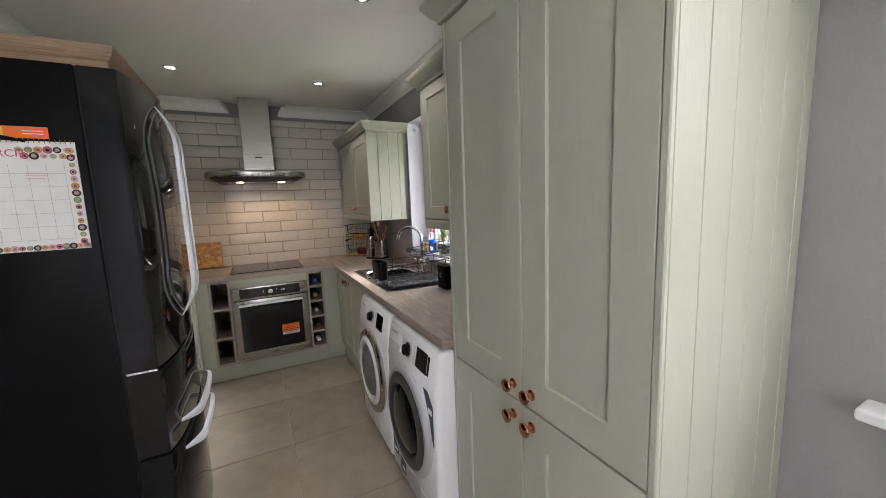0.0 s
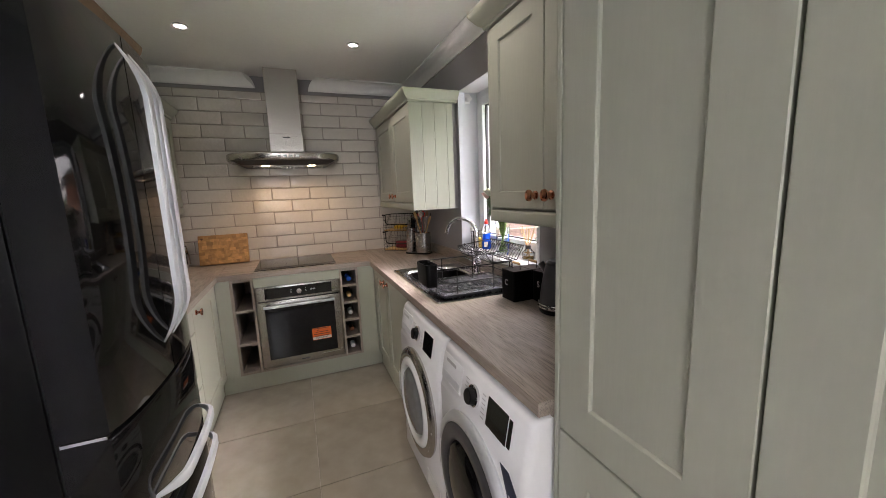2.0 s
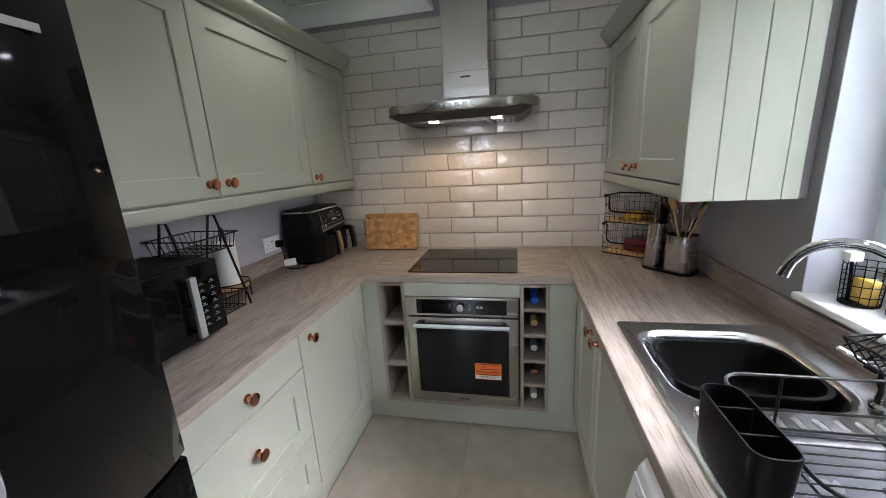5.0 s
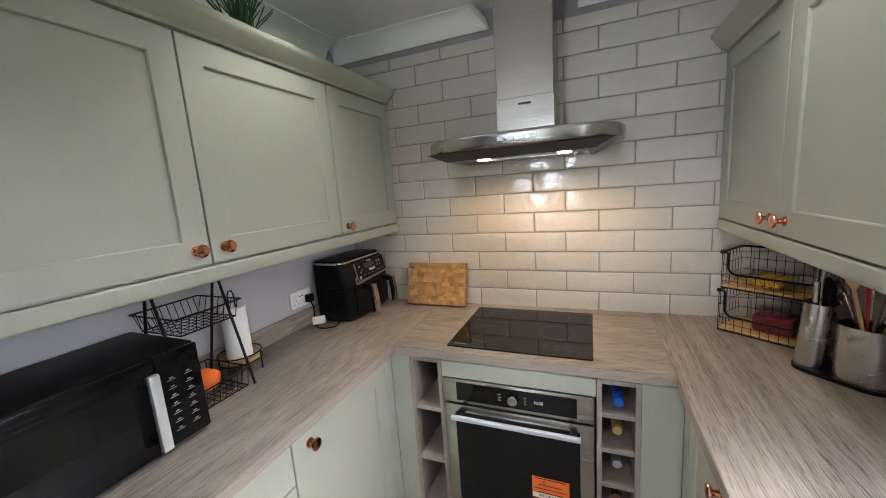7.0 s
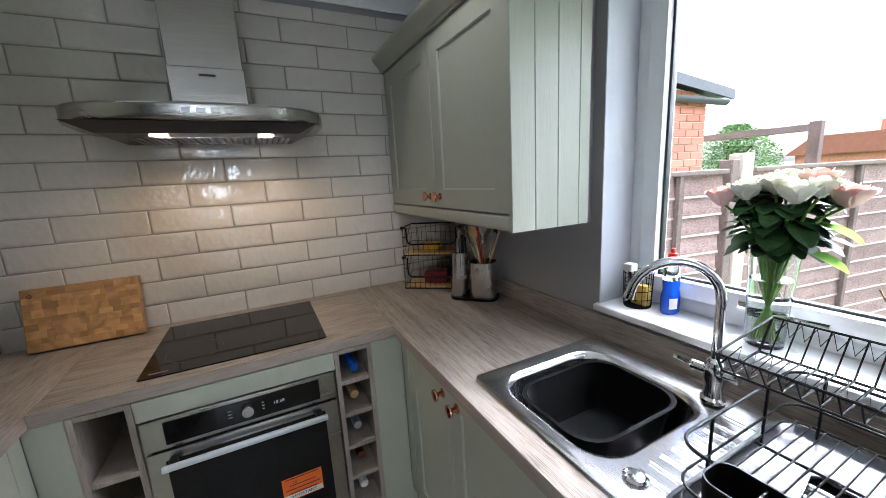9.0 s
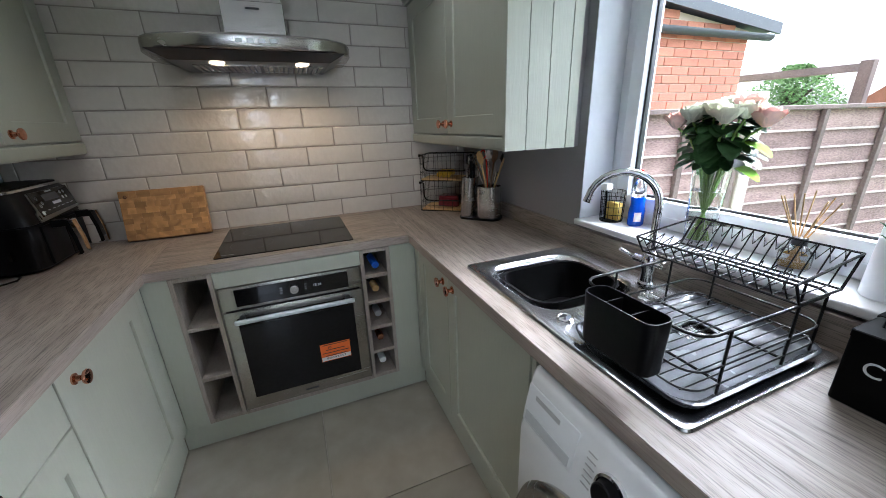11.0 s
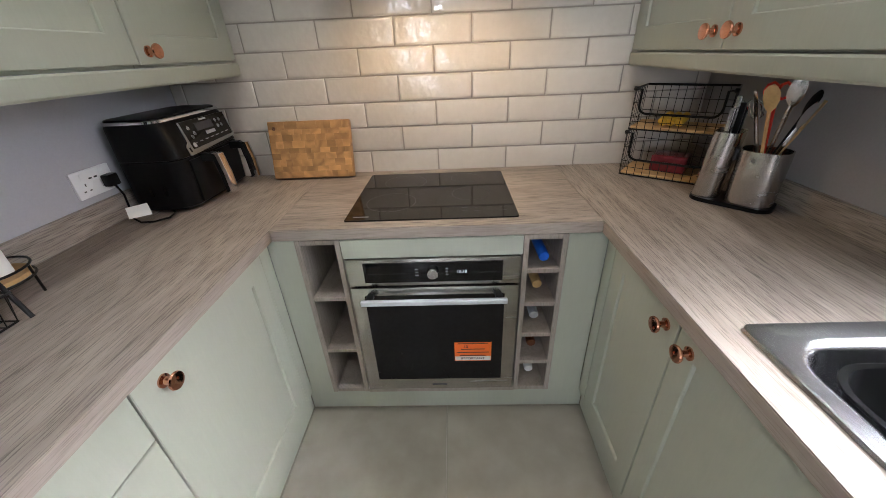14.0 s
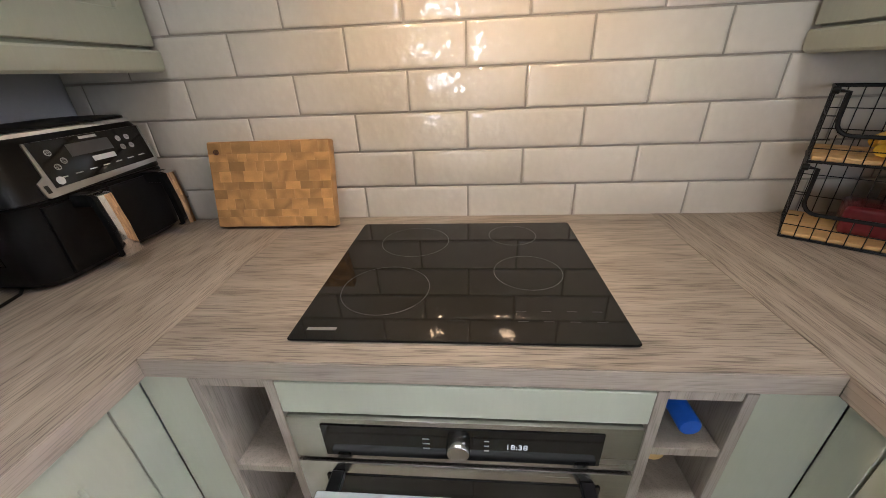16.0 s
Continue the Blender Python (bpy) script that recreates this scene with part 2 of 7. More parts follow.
CREAM = mat("cream_petal", (0.80, 0.80, 0.66), 0.6, vary=0.10, scale=25, fine=90, island=0.06)
PINK = mat("pink_petal", (0.80, 0.52, 0.46), 0.6, vary=0.12, scale=25, fine=90, island=0.08)
BANANA = mat("banana_skin", (0.75, 0.48, 0.05), 0.5, vary=0.15, scale=30, fine=150)
BRICK = mat("orange_red_brick", (0.54, 0.225, 0.14), 0.85, vary=0.25, scale=9, fine=120, bump=0.4, obj=0.16)
BRICKW = mat("orange_red_brickwork", (0.54, 0.225, 0.14), 0.85, vary=0.25, scale=9, fine=120, bump=0.4, island=0.16)
MORTAR = mat("pale_mortar", (0.68, 0.58, 0.46), 0.9, vary=0.15, fine=200)
FENCE = mat("weathered_fence_wood", (0.31, 0.215, 0.19), 0.85, vary=0.55, scale=3, fine=40, bump=0.3, stretch=(1, 0.2, 3), obj=0.25, ior=1.2)
FPOST = mat("grey_fence_post", (0.20, 0.155, 0.135), 0.85, vary=0.3, scale=5, fine=70, bump=0.3, obj=0.1, ior=1.2)
FASCIA = mat("dark_grey_gutter", (0.055, 0.062, 0.068), 0.5, vary=0.2, scale=6, fine=60)
FELT = mat("grey_roof_felt", (0.10, 0.105, 0.11), 0.85, vary=0.2, scale=4, fine=60, bump=0.2)
ROOFT = mat("terracotta_roof", (0.34, 0.13, 0.08), 0.85, vary=0.2, scale=5, fine=50, bump=0.3)
GREEN = mat("conifer_foliage", (0.055, 0.10, 0.045), 1.0, vary=0.4, scale=2, fine=20, island=0.4, ior=1.1)
GREEN2 = mat("garden_foliage", (0.13, 0.21, 0.075), 1.0, vary=0.35, scale=2, fine=20, island=0.4, ior=1.1)
BARK = mat("bark", (0.10, 0.075, 0.055), 0.9, vary=0.3, fine=60, bump=0.4)
PALE = mat("pale_concrete_post", (0.62, 0.56, 0.45), 0.85, vary=0.15, scale=6, fine=90, bump=0.3)
EDGEWORN = mat("pale_worn_slat_edge", (0.55, 0.45, 0.40), 0.9, vary=0.3, scale=8, fine=60, stretch=(1, 0.2, 3))
GRASS = mat("lawn", (0.07, 0.12, 0.035), 0.9, vary=0.4, scale=1.5, fine=40, bump=0.4)
GLASS = mat("clear_glass", (0.95, 0.97, 0.96), 0.0, vary=0.01, trans=1.0, ior=1.45, rvary=0)
PANE = mat("window_pane", (1.0, 1.0, 1.0), 0.0, vary=0.0, trans=1.0, ior=1.05, rvary=0)
WATER = mat("vase_water", (0.90, 0.95, 0.88), 0.0, vary=0.01, trans=1.0, ior=1.33, rvary=0)
AMBER = mat("amber_oil", (0.75, 0.48, 0.12), 0.05, vary=0.05, trans=0.6)
HOBINK = mat("faint_hob_print", (0.07, 0.07, 0.07), 0.4, vary=0.1)
SPOT_ON = glow("lit_spot", (1.0, 0.97, 0.93), 3.5)
HOOD_ON = glow("lit_hood_lamp", (1.0, 0.72, 0.42), 3)
LED = glow("display_digits", (0.85, 0.92, 1.0), 0.02)

# ---- mesh helpers ----


def add_box(bm, x0, x1, y0, y1, z0, z1, bevel=0.0, seg=1):
    vs = [bm.verts.new((x, y, z)) for x in (x0, x1) for y in (y0, y1) for z in (z0, z1)]
    fs = [bm.faces.new([vs[i] for i in f]) for f in ((0, 1, 3, 2), (4, 6, 7, 5), (0, 4, 5, 1), (2, 3, 7, 6), (0, 2, 6, 4), (1, 5, 7, 3))]
    if bevel:
        es = list({e for f in fs for e in f.edges})
        bmesh.ops.bevel(bm, geom=es, offset=bevel, segments=seg, profile=0.6, affect="EDGES")
    return bm


def box(x0, x1, y0, y1, z0, z1, bevel=0.002, seg=1):
    return add_box(bmesh.new(), min(x0, x1), max(x0, x1), min(y0, y1), max(y0, y1), min(z0, z1), max(z0, z1), bevel, seg)


def loft(bm, loops, closed=True, cap0=False, cap1=False):
    rings = [[bm.verts.new(p) for p in lp] for lp in loops]
    n = len(rings[0])
    for a, b in zip(rings, rings[1:]):
        for i in range(n if closed else n - 1):
            j = (i + 1) % n
            bm.faces.new((a[i], a[j], b[j], b[i]))
    if cap0:
        bm.faces.new(rings[0][::-1])
    if cap1:
        bm.faces.new(rings[-1])
    return bm


def lathe(bm, rows, center=(0, 0, 0), axis="z", n=20, flip=1):
    """Turned shape: rows of (radius, height along axis)."""
    loops = []
    for r, h in rows:
        ring = []
        for i in range(n):
            a = 2 * math.pi * i / n
            c, s = r * math.cos(a), r * math.sin(a)
            p = {"z": (c, s, h), "x": (h * flip, c, s), "y": (c, h * flip, s)}[axis]
            ring.append(tuple(p[k] + center[k] for k in range(3)))
        loops.append(ring)
    return loft(bm, loops, True, True, True)


def tube(bm, pts, r=0.003, n=6, closed=False):
    pts = [Vector(p) for p in pts]
    loops, side = [], None
    for i, p in enumerate(pts):
        a = pts[i - 1] if i or closed else p
        b = pts[(i + 1) % len(pts)] if i + 1 < len(pts) or closed else p
        d = (b - a).normalized()
        side = (side - d * side.dot(d)) if side else d.orthogonal()
        side = side.normalized() if side.length > 1e-6 else d.orthogonal().normalized()
        up = d.cross(side)
        loops.append([tuple(p + (side * math.cos(k * 2 * math.pi / n) + up * math.sin(k * 2 * math.pi / n)) * r) for k in range(n)])
    if closed:
        loops.append(loops[0])
    return loft(bm, loops, True, not closed, not closed)


def rrect(x0, x1, y0, y1, r, z, n=5):
    """A rounded rectangle's loop at height z."""
    out = []
    for cx, cy, a0 in ((x1 - r, y1 - r, 0), (x0 + r, y1 - r, 90), (x0 + r, y0 + r, 180), (x1 - r, y0 + r, 270)):
        for i in range(n + 1):
            a = radians(a0 + 90 * i / n)
            out.append((cx + r * math.cos(a), cy + r * math.sin(a), z))
    return out


def arc(cx, cy, r, a0, a1, n=8):
    return [(cx + r * math.cos(radians(a0 + (a1 - a0) * i / n)), cy + r * math.sin(radians(a0 + (a1 - a0) * i / n))) for i in range(n + 1)]


def prism(bm, outline, axis, lo, hi):
    """An outline of (u, v) pairs pushed from lo to hi along an axis."""
    put = {"x": lambda u, v, w: (w, u, v), "y": lambda u, v, w: (u, w, v), "z": lambda u, v, w: (u, v, w)}[axis]
    return loft(bm, [[put(u, v, w) for u, v in outline] for w in (lo, hi)], True, True, True)


def mesh(bm, name, material, smooth=35):
    bmesh.ops.recalc_face_normals(bm, faces=bm.faces)
    data = bpy.data.meshes.new(name)
    bm.to_mesh(data)
    bm.free()
    data.materials.append(material)
    if smooth:
        for p in data.polygons:
            p.use_smooth = True
        data.set_sharp_from_angle(angle=radians(smooth))
    return data


def thing(name, label, category, at=(0, 0, 0), group="", kind=""):
    ob = new(name)
    ob.empty_display_size = 0.05
    ob.location = at
    return tagged(ob, label, category, group, kind)


def part(name, bm, material, parent, label="", smooth=35):
    ob = new(name, bm if isinstance(bm, bpy.types.Mesh) else mesh(bm, name, material, smooth))
    ob.parent = parent
    if parent.type == "EMPTY":
        ob.matrix_parent_inverse = Matrix.Translation(-Vector(parent.location))
    return tagged(ob, label)


def solid(name, bm, material, label, category, group="", kind="", smooth=35):
    return tagged(new(name, mesh(bm, name, material, smooth)), label, category, group, kind)


def piece(name, data, at, parent):
    """One of many alike pieces on shared mesh data."""
    ob = new(name, data)
    ob.parent = parent
    ob.location = at
    return ob


def text(name, body, size, m, material, parent, align="CENTER", depth=0.0004):
    """Lettering as a mesh, lying in the pose m's own x and y."""
    cu = bpy.data.curves.new(name, "FONT")
    cu.body, cu.size, cu.align_x, cu.align_y, cu.extrude = body, size, align, "CENTER", depth
    tmp = new(name + "_tmp", cu)
    data = bpy.data.meshes.new_from_object(tmp.evaluated_get(bpy.context.evaluated_depsgraph_get()))
    bpy.data.objects.remove(tmp)
    data.transform(m)
    data.materials.clear()
    data.materials.append(material)
    ob = new(name, data)
    ob.parent = parent
    if parent.type == "EMPTY":
        ob.matrix_parent_inverse = Matrix.Translation(-Vector(parent.location))
    return ob


# facings of upright lettering
FACE_FRONT = Matrix(((1, 0, 0, 0), (0, 0, -1, 0), (0, 1, 0, 0), (0, 0, 0, 1)))      # faces -y
FACE_LEFT = Matrix(((0, 0, -1, 0), (-1, 0, 0, 0), (0, 1, 0, 0), (0, 0, 0, 1)))      # faces -x
FACE_RIGHT = Matrix(((0, 0, 1, 0), (1, 0, 0, 0), (0, 1, 0, 0), (0, 0, 0, 1)))       # faces +x

# ---- the room ----
XL, XR, YB, YN, ZC = -1.145, 1.165, 0.0, -5.7, 2.46
WT = 0.91                       # worktop height
W1 = (-2.055, -1.126, 1.025, 2.13)   # window opening: y0, y1, z0, z1
W2 = (-5.62, -3.93, 0.96, 2.28)


def wall_with_holes(name, x0, x1, y0, y1, z0, z1, holes, material, label):
    bm = bmesh.new()
    ys = y0
    for a, b, c, d in sorted(holes):
        add_box(bm, x0, x1, ys, a, z0, z1)
        add_box(bm, x0, x1, a, b, z0, c)
        add_box(bm, x0, x1, a, b, d, z1)
        ys = b
    add_box(bm, x0, x1, ys, y1, z0, z1)
    return solid(name, bm, material, label, "wall", kind="structure", smooth=0)


floor = solid("floor", box(XL - 0.1, XR + 0.1, YN - 0.1, 0.1, -0.12, -0.008, 0), FGROUT, "grout bed under large stone-effect floor tiles", "floor", kind="structure")
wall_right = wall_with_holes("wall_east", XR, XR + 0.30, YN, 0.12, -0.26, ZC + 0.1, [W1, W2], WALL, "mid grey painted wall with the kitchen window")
wall_left = solid("wall_west", box(XL - 0.15, XL, YN, 0.12, -0.26, ZC + 0.1, 0), WALL_L, "wall behind the microwave in a paler grey", "wall", kind="structure", smooth=0)
wall_back = solid("wall_north", box(XL, XR, 0.006, 0.16, -0.26, ZC + 0.1, 0), WALL, "grey wall covered in glazed brick-bond tiles", "wall", kind="structure", smooth=0)
W3 = (-1.05, -0.42, 1.02, 2.08)   # window of the dining end: x0, x1, z0, z1
bm = bmesh.new()
for x0, x1, z0, z1 in ((XL, W3[0], -0.26, ZC + 0.1), (W3[1], XR, -0.26, ZC + 0.1), (W3[0], W3[1], -0.26, W3[2]), (W3[0], W3[1], W3[3], ZC + 0.1)):
    add_box(bm, x0, x1, YN - 0.15, YN, z0, z1)
solid("wall_south", bm, WHITE, "plain white wall with a window at the dining end", "wall", kind="structure", smooth=0)
solid("ceiling", box(XL - 0.1, XR + 0.1, YN - 0.1, 0.1, ZC, ZC + 0.12, 0), WHITE, "white plastered ceiling with faint trowel marks", "ceiling", kind="structure")


def cove_profile(d=0.092, h=0.098):
    """Concave plaster coving: (distance from the wall, drop from the ceiling)."""
    pts = [(0, 0), (0, -h), (0.007, -h)]
    pts += [(d * 1.02 - (d - 0.005) * math.cos(radians(a)), -h * 1.02 + (h - 0.005) * math.sin(radians(a))) for a in range(5, 86, 10)]
    return pts + [(d, -0.007), (d, 0)]


CV = cove_profile()
# the cove is cut in quarter rounds beside the extractor's chimney
for nm, x0, x1 in (("trim", XL, -0.185), ("trim", 0.235, XR)):
    bm = bmesh.new()
    loops = []
    cut_left = x0 > 0
    for k in range(9):
        w = k / 8
        loops.append([(x0 + (x1 - x0) * w, -u, ZC + v) for u, v in CV])
    for lp, k in zip(loops, range(9)):
        for i, (x, y, z) in enumerate(lp):
            drop = min(1, max(0, (ZC - z) / 0.098))
            round_off = 0.085 * (1 - math.sqrt(max(0, 1 - (1 - drop) ** 2)))
            if cut_left and k == 0:
                lp[i] = (x + round_off, y, z)
            if not cut_left and k == 8:
                lp[i] = (x - round_off, y, z)
    loft(bm, loops, True, True, True)
    solid(nm, bm, WHITE, "white plaster coving over the tiled wall", "coving", kind="structure")
for x, s in ((XL, 1), (XR, -1)):
    bm = loft(bmesh.new(), [[(x + s * u, y, ZC + v) for u, v in CV] for y in (YN, -0.09)], True, True, True)
    solid("trim", bm, WHITE, "white plaster coving along the side wall", "coving", kind="structure")

# recessed ceiling spots
SPOTS = ((-0.49, -0.87), (0.505, -0.87), (0.50, -2.24), (-0.45, -2.24), (0.45, -4.0), (-0.45, -4.0))
for x, y in SPOTS:
    s = thing("ceiling_spotlight", "lit recessed ceiling spot with a chrome rim", "spotlight", (x, y, ZC), "ceiling spots")
    part("rim", lathe(bmesh.new(), [(0.030, -0.002), (0.034, -0.008), (0.041, -0.006), (0.044, 0.0), (0.03, 0.0)], (x, y, ZC), n=28), CHROME, s)
    part("bulb", lathe(bmesh.new(), [(0.029, -0.001), (0.029, -0.003), (0.02, -0.004), (0.001, -0.0045)], (x, y, ZC), n=20), SPOT_ON, s, "glowing lamp face")
    lamp("spot_light", "SPOT", look((x, y, ZC - 0.02), (x, y + 0.001, 0)), 1.55, (1, 0.92, 0.80), radius=0.05, cone=112)


def window_unit(name, w, x_in, label, handle):
    y0, y1, z0, z1 = w
    wnd = thing(name, label, "window", (x_in, (y0 + y1) / 2, z0), kind="structure")
    def ring(a, b, c, d, t, xa, xb, bv=0.006):
        bm = bmesh.new()
        add_box(bm, xa, xb, a, a + t, c, d, bv, 2)
        add_box(bm, xa, xb, b - t, b, c, d, bv, 2)
        add_box(bm, xa + 0.001, xb - 0.001, a + t, b - t, c, c + t, bv, 2)
        add_box(bm, xa + 0.001, xb - 0.001, a + t, b - t, d - t, d, bv, 2)
        return bm
    part("window_frame", ring(y0, y1, z0, z1, 0.045, x_in, x_in + 0.07), UPVC, wnd)
    part("sash", ring(y0 + 0.047, y1 - 0.047, z0 + 0.047, z1 - 0.047, 0.055, x_in - 0.014, x_in + 0.05), UPVC, wnd)
    part("bead", ring(y0 + 0.102, y1 - 0.102, z0 + 0.102, z1 - 0.102, 0.008, x_in + 0.01, x_in + 0.03, 0.001), DARKGREY, wnd, "black rubber glazing gasket")
    pane = part("pane", box(x_in + 0.018, x_in + 0.022, y0 + 0.10, y1 - 0.10, z0 + 0.10, z1 - 0.10, 0), PANE, wnd, smooth=0)
    pane.visible_shadow = False
    if handle:
        yc = (y0 + y1) / 2 + 0.06
        hb = part("window_handle", box(x_in - 0.024, x_in - 0.014, yc - 0.045, yc + 0.045, z0 + 0.062, z0 + 0.086, 0.004, 2), CHROME, wnd, "chrome lever handle")
        bm = tube(bmesh.new(), [(x_in - 0.02, yc - 0.02, z0 + 0.075), (x_in - 0.05, yc - 0.02, z0 + 0.075), (x_in - 0.055, yc - 0.04, z0 + 0.077), (x_in - 0.052, yc - 0.15, z0 + 0.08)], 0.007, 8)
        part("lever", bm, CHROME, hb)
    return wnd


def reveal(w, label):
    """White plaster lining of a window opening, three sides."""
    y0, y1, z0, z1 = w
    bm = bmesh.new()
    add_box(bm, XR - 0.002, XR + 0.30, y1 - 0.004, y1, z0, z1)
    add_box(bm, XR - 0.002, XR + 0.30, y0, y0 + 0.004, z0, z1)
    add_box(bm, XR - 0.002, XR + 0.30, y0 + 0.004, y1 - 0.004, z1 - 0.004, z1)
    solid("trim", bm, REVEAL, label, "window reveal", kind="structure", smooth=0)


window_unit("window_1", (W1[0] + 0.005, W1[1] - 0.005, W1[2] + 0.004, W1[3] - 0.005), 1.31, "white plastic window with one opening pane", True)
reveal(W1, "white painted window reveal")
window_unit("window_2", (W2[0] + 0.005, W2[1] - 0.005, W2[2] + 0.004, W2[3] - 0.005), 1.31, "white plastic window at the dining end", False)
reveal(W2, "white painted reveal of the dining window")
w3 = thing("window_3", "white plastic window in the far dining wall", "window", (-0.735, YN - 0.1, W3[2]), kind="structure")
bm = bmesh.new()
for x0, x1, z0, z1 in ((W3[0], W3[0] + 0.06, W3[2], W3[3]), (W3[1] - 0.06, W3[1], W3[2], W3[3]), (W3[0] + 0.06, W3[1] - 0.06, W3[2], W3[2] + 0.06), (W3[0] + 0.06, W3[1] - 0.06, W3[3] - 0.06, W3[3])):
    add_box(bm, x0, x1, YN - 0.13, YN - 0.07, z0, z1, 0.004, 2)
part("window_frame", bm, UPVC, w3)
pane3 = part("pane", box(W3[0] + 0.058, W3[1] - 0.058, YN - 0.104, YN - 0.1, W3[2] + 0.058, W3[3] - 0.058, 0), PANE, w3, smooth=0)
pane3.visible_shadow = False
# daylight of the overcast sky standing in the dining window's opening
lamp("dining_daylight", "AREA", look((-0.735, YN - 0.06, 1.55), (-0.735, 0, 1.5)), 2.2, (0.93, 0.97, 1.0), size=0.5, size_y=0.94)
solid("window_sill", box(XR - 0.022, 1.325, W1[0] - 0.02, W1[1] + 0.012, W1[2] - 0.022, W1[2] + 0.003, 0.008, 3), GLOSS, "white glossy window sill above the sink", "window sill", kind="structure")
solid("window_sill", box(XR - 0.075, 1.325, W2[0] - 0.06, W2[1] + 0.09, W2[2] - 0.028, W2[2] + 0.003, 0.013, 4), GLOSS, "white bullnosed window sill with a rounded end", "window sill", kind="structure")
# a small white blind bracket in the top corner of the reveal
br = thing("blind_bracket", "small white plastic roller blind bracket", "bracket", (1.235, W1[1] - 0.005, 2.08))
part("plate", box(1.215, 1.255, W1[1] - 0.009, W1[1] - 0.004, 2.05, 2.115, 0.003, 2), GLOSS, br)
part("cup", lathe(bmesh.new(), [(0.019, 0.0), (0.019, 0.03), (0.012, 0.034)], (1.235, W1[1] - 0.009, 2.078), "y", 16, -1), GLOSS, br)

# ---- fitted kitchen ----


def place(facing, p, u, v, n):
    return {"+x": (p + n, u, v), "-x": (p - n, u, v), "-y": (u, p - n, v)}[facing]


def door_bm(facing, p, a0, a1, z0, z1, shaker=True, t=0.02, stile=0.075, rail=None):
    rail = rail or stile
    def rect(iu, iv, n):
        return [place(facing, p, u, v, n) for u, v in ((a0 + iu, z0 + iv), (a1 - iu, z0 + iv), (a1 - iu, z1 - iv), (a0 + iu, z1 - iv))]
    loops = [rect(0, 0, 0), rect(0, 0, t - 0.002), rect(0.002, 0.002, t)]
    if shaker:
        loops += [rect(stile, rail, t), rect(stile + 0.0025, rail + 0.0025, t - 0.003), rect(stile + 0.0035, rail + 0.0035, t - 0.0085)]
    return loft(bmesh.new(), loops, True, True, True)


def knob_bm(facing, p, u, z):
    rows = [(0.0155, 0.0), (0.0155, 0.004), (0.009, 0.007), (0.007, 0.016), (0.010, 0.021), (0.0190, 0.0250), (0.0208, 0.029), (0.0195, 0.0325), (0.012, 0.0345), (0.001, 0.0348)]
    ax, fl = ("y", -1) if facing == "-y" else ("x", 1 if facing == "+x" else -1)
    return lathe(bmesh.new(), rows, place(facing, p, u, z, 0), ax, 22, fl)


def cabinet_door(parent, facing, p, a0, a1, z0, z1, knob=None, shaker=True, name="door", stile=0.075):
    d = part(name, door_bm(facing, p, min(a0, a1), max(a0, a1), z0, z1, shaker, stile=stile), SAGE, parent, smooth=20)
    if knob:
        part("knob", knob_bm(facing, p + (0.02 if facing == "+x" else -0.02), *knob), COPPER, d, "round brushed copper knob")
    return d


def moulding(bm, path, profile):
    """Sweep a profile of (outward, height) along a path of (x, y, outward_x, outward_y) corners."""
    return loft(bm, [[(x + ox * o, y + oy * o, z) for o, z in profile] for x, y, ox, oy in path], True, True, True)


def cornice(z):
    return [(-0.03, z), (0.012, z), (0.014, z + 0.012), (0.030, z + 0.022), (0.052, z + 0.05), (0.060, z + 0.062), (0.060, z + 0.072), (-0.03, z + 0.072)]


def pelmet(z, h=0.052):
    return [(-0.022, z), (-0.004, z), (0.004, z + 0.006), (0.007, z + 0.016), (0.007, z + h - 0.006), (0.003, z + h - 0.001), (-0.022, z + h - 0.001)]


# left wall units
ZA = 1.395
u = thing("wall_cabinet", "sage green wall cabinet with one shaker door", "kitchen cabinet", (-0.98, -0.28, ZA), "left wall cabinets")
part("body", box(XL + 0.003, -0.832, -0.543, -0.014, ZA, 2.085, 0.001), SAGE, u)
cabinet_door(u, "+x", -0.83, -0.540, -0.020, ZA + 0.008, 2.082, (-0.495, 1.437))
u = thing("wall_cabinet", "wide sage green wall cabinet with two shaker doors", "kitchen cabinet", (-0.98, -1.17, ZA), "left wall cabinets")
part("body", box(XL + 0.003, -0.832, -1.80, -0.546, ZA, 2.085, 0.001), SAGE, u)
cabinet_door(u, "+x", -0.83, -1.191, -0.547, ZA + 0.008, 2.082, (-1.148, 1.45))
cabinet_door(u, "+x", -0.83, -1.800, -1.196, ZA + 0.008, 2.082, (-1.240, 1.45))
solid("pelmet", moulding(bmesh.new(), [(-0.815, -0.012, 1, 0), (-0.815, -1.80, 1, 0)], pelmet(1.343)), SAGE, "sage green light pelmet under the wall cabinets", "pelmet")
solid("cornice", moulding(bmesh.new(), [(-0.812, -0.012, 1, 0), (-0.812, -1.80, 1, 0)], cornice(2.087)), SAGE, "sage green cornice along the wall cabinet tops", "cornice")


def tongue_panel(parent, axis, at, lo, hi, z0, z1, n, t=0.016, name="board", width=0.0):
    """Tongue-and-groove end panel: n chamfered boards side by side, facing -y at y = at."""
    w = width or (hi - lo) / n
    for i in range(n):
        a, b = lo + i * w, (hi if i == n - 1 else lo + (i + 1) * w)
        c = 0.003
        bm = prism(bmesh.new(), [(a, at), (a, at - t + c), (a + c * 0.8, at - t), (b - c * 0.8, at - t), (b, at - t + c), (b, at)], "z", z0, z1)
        part(name, bm, SAGE, parent, smooth=0)


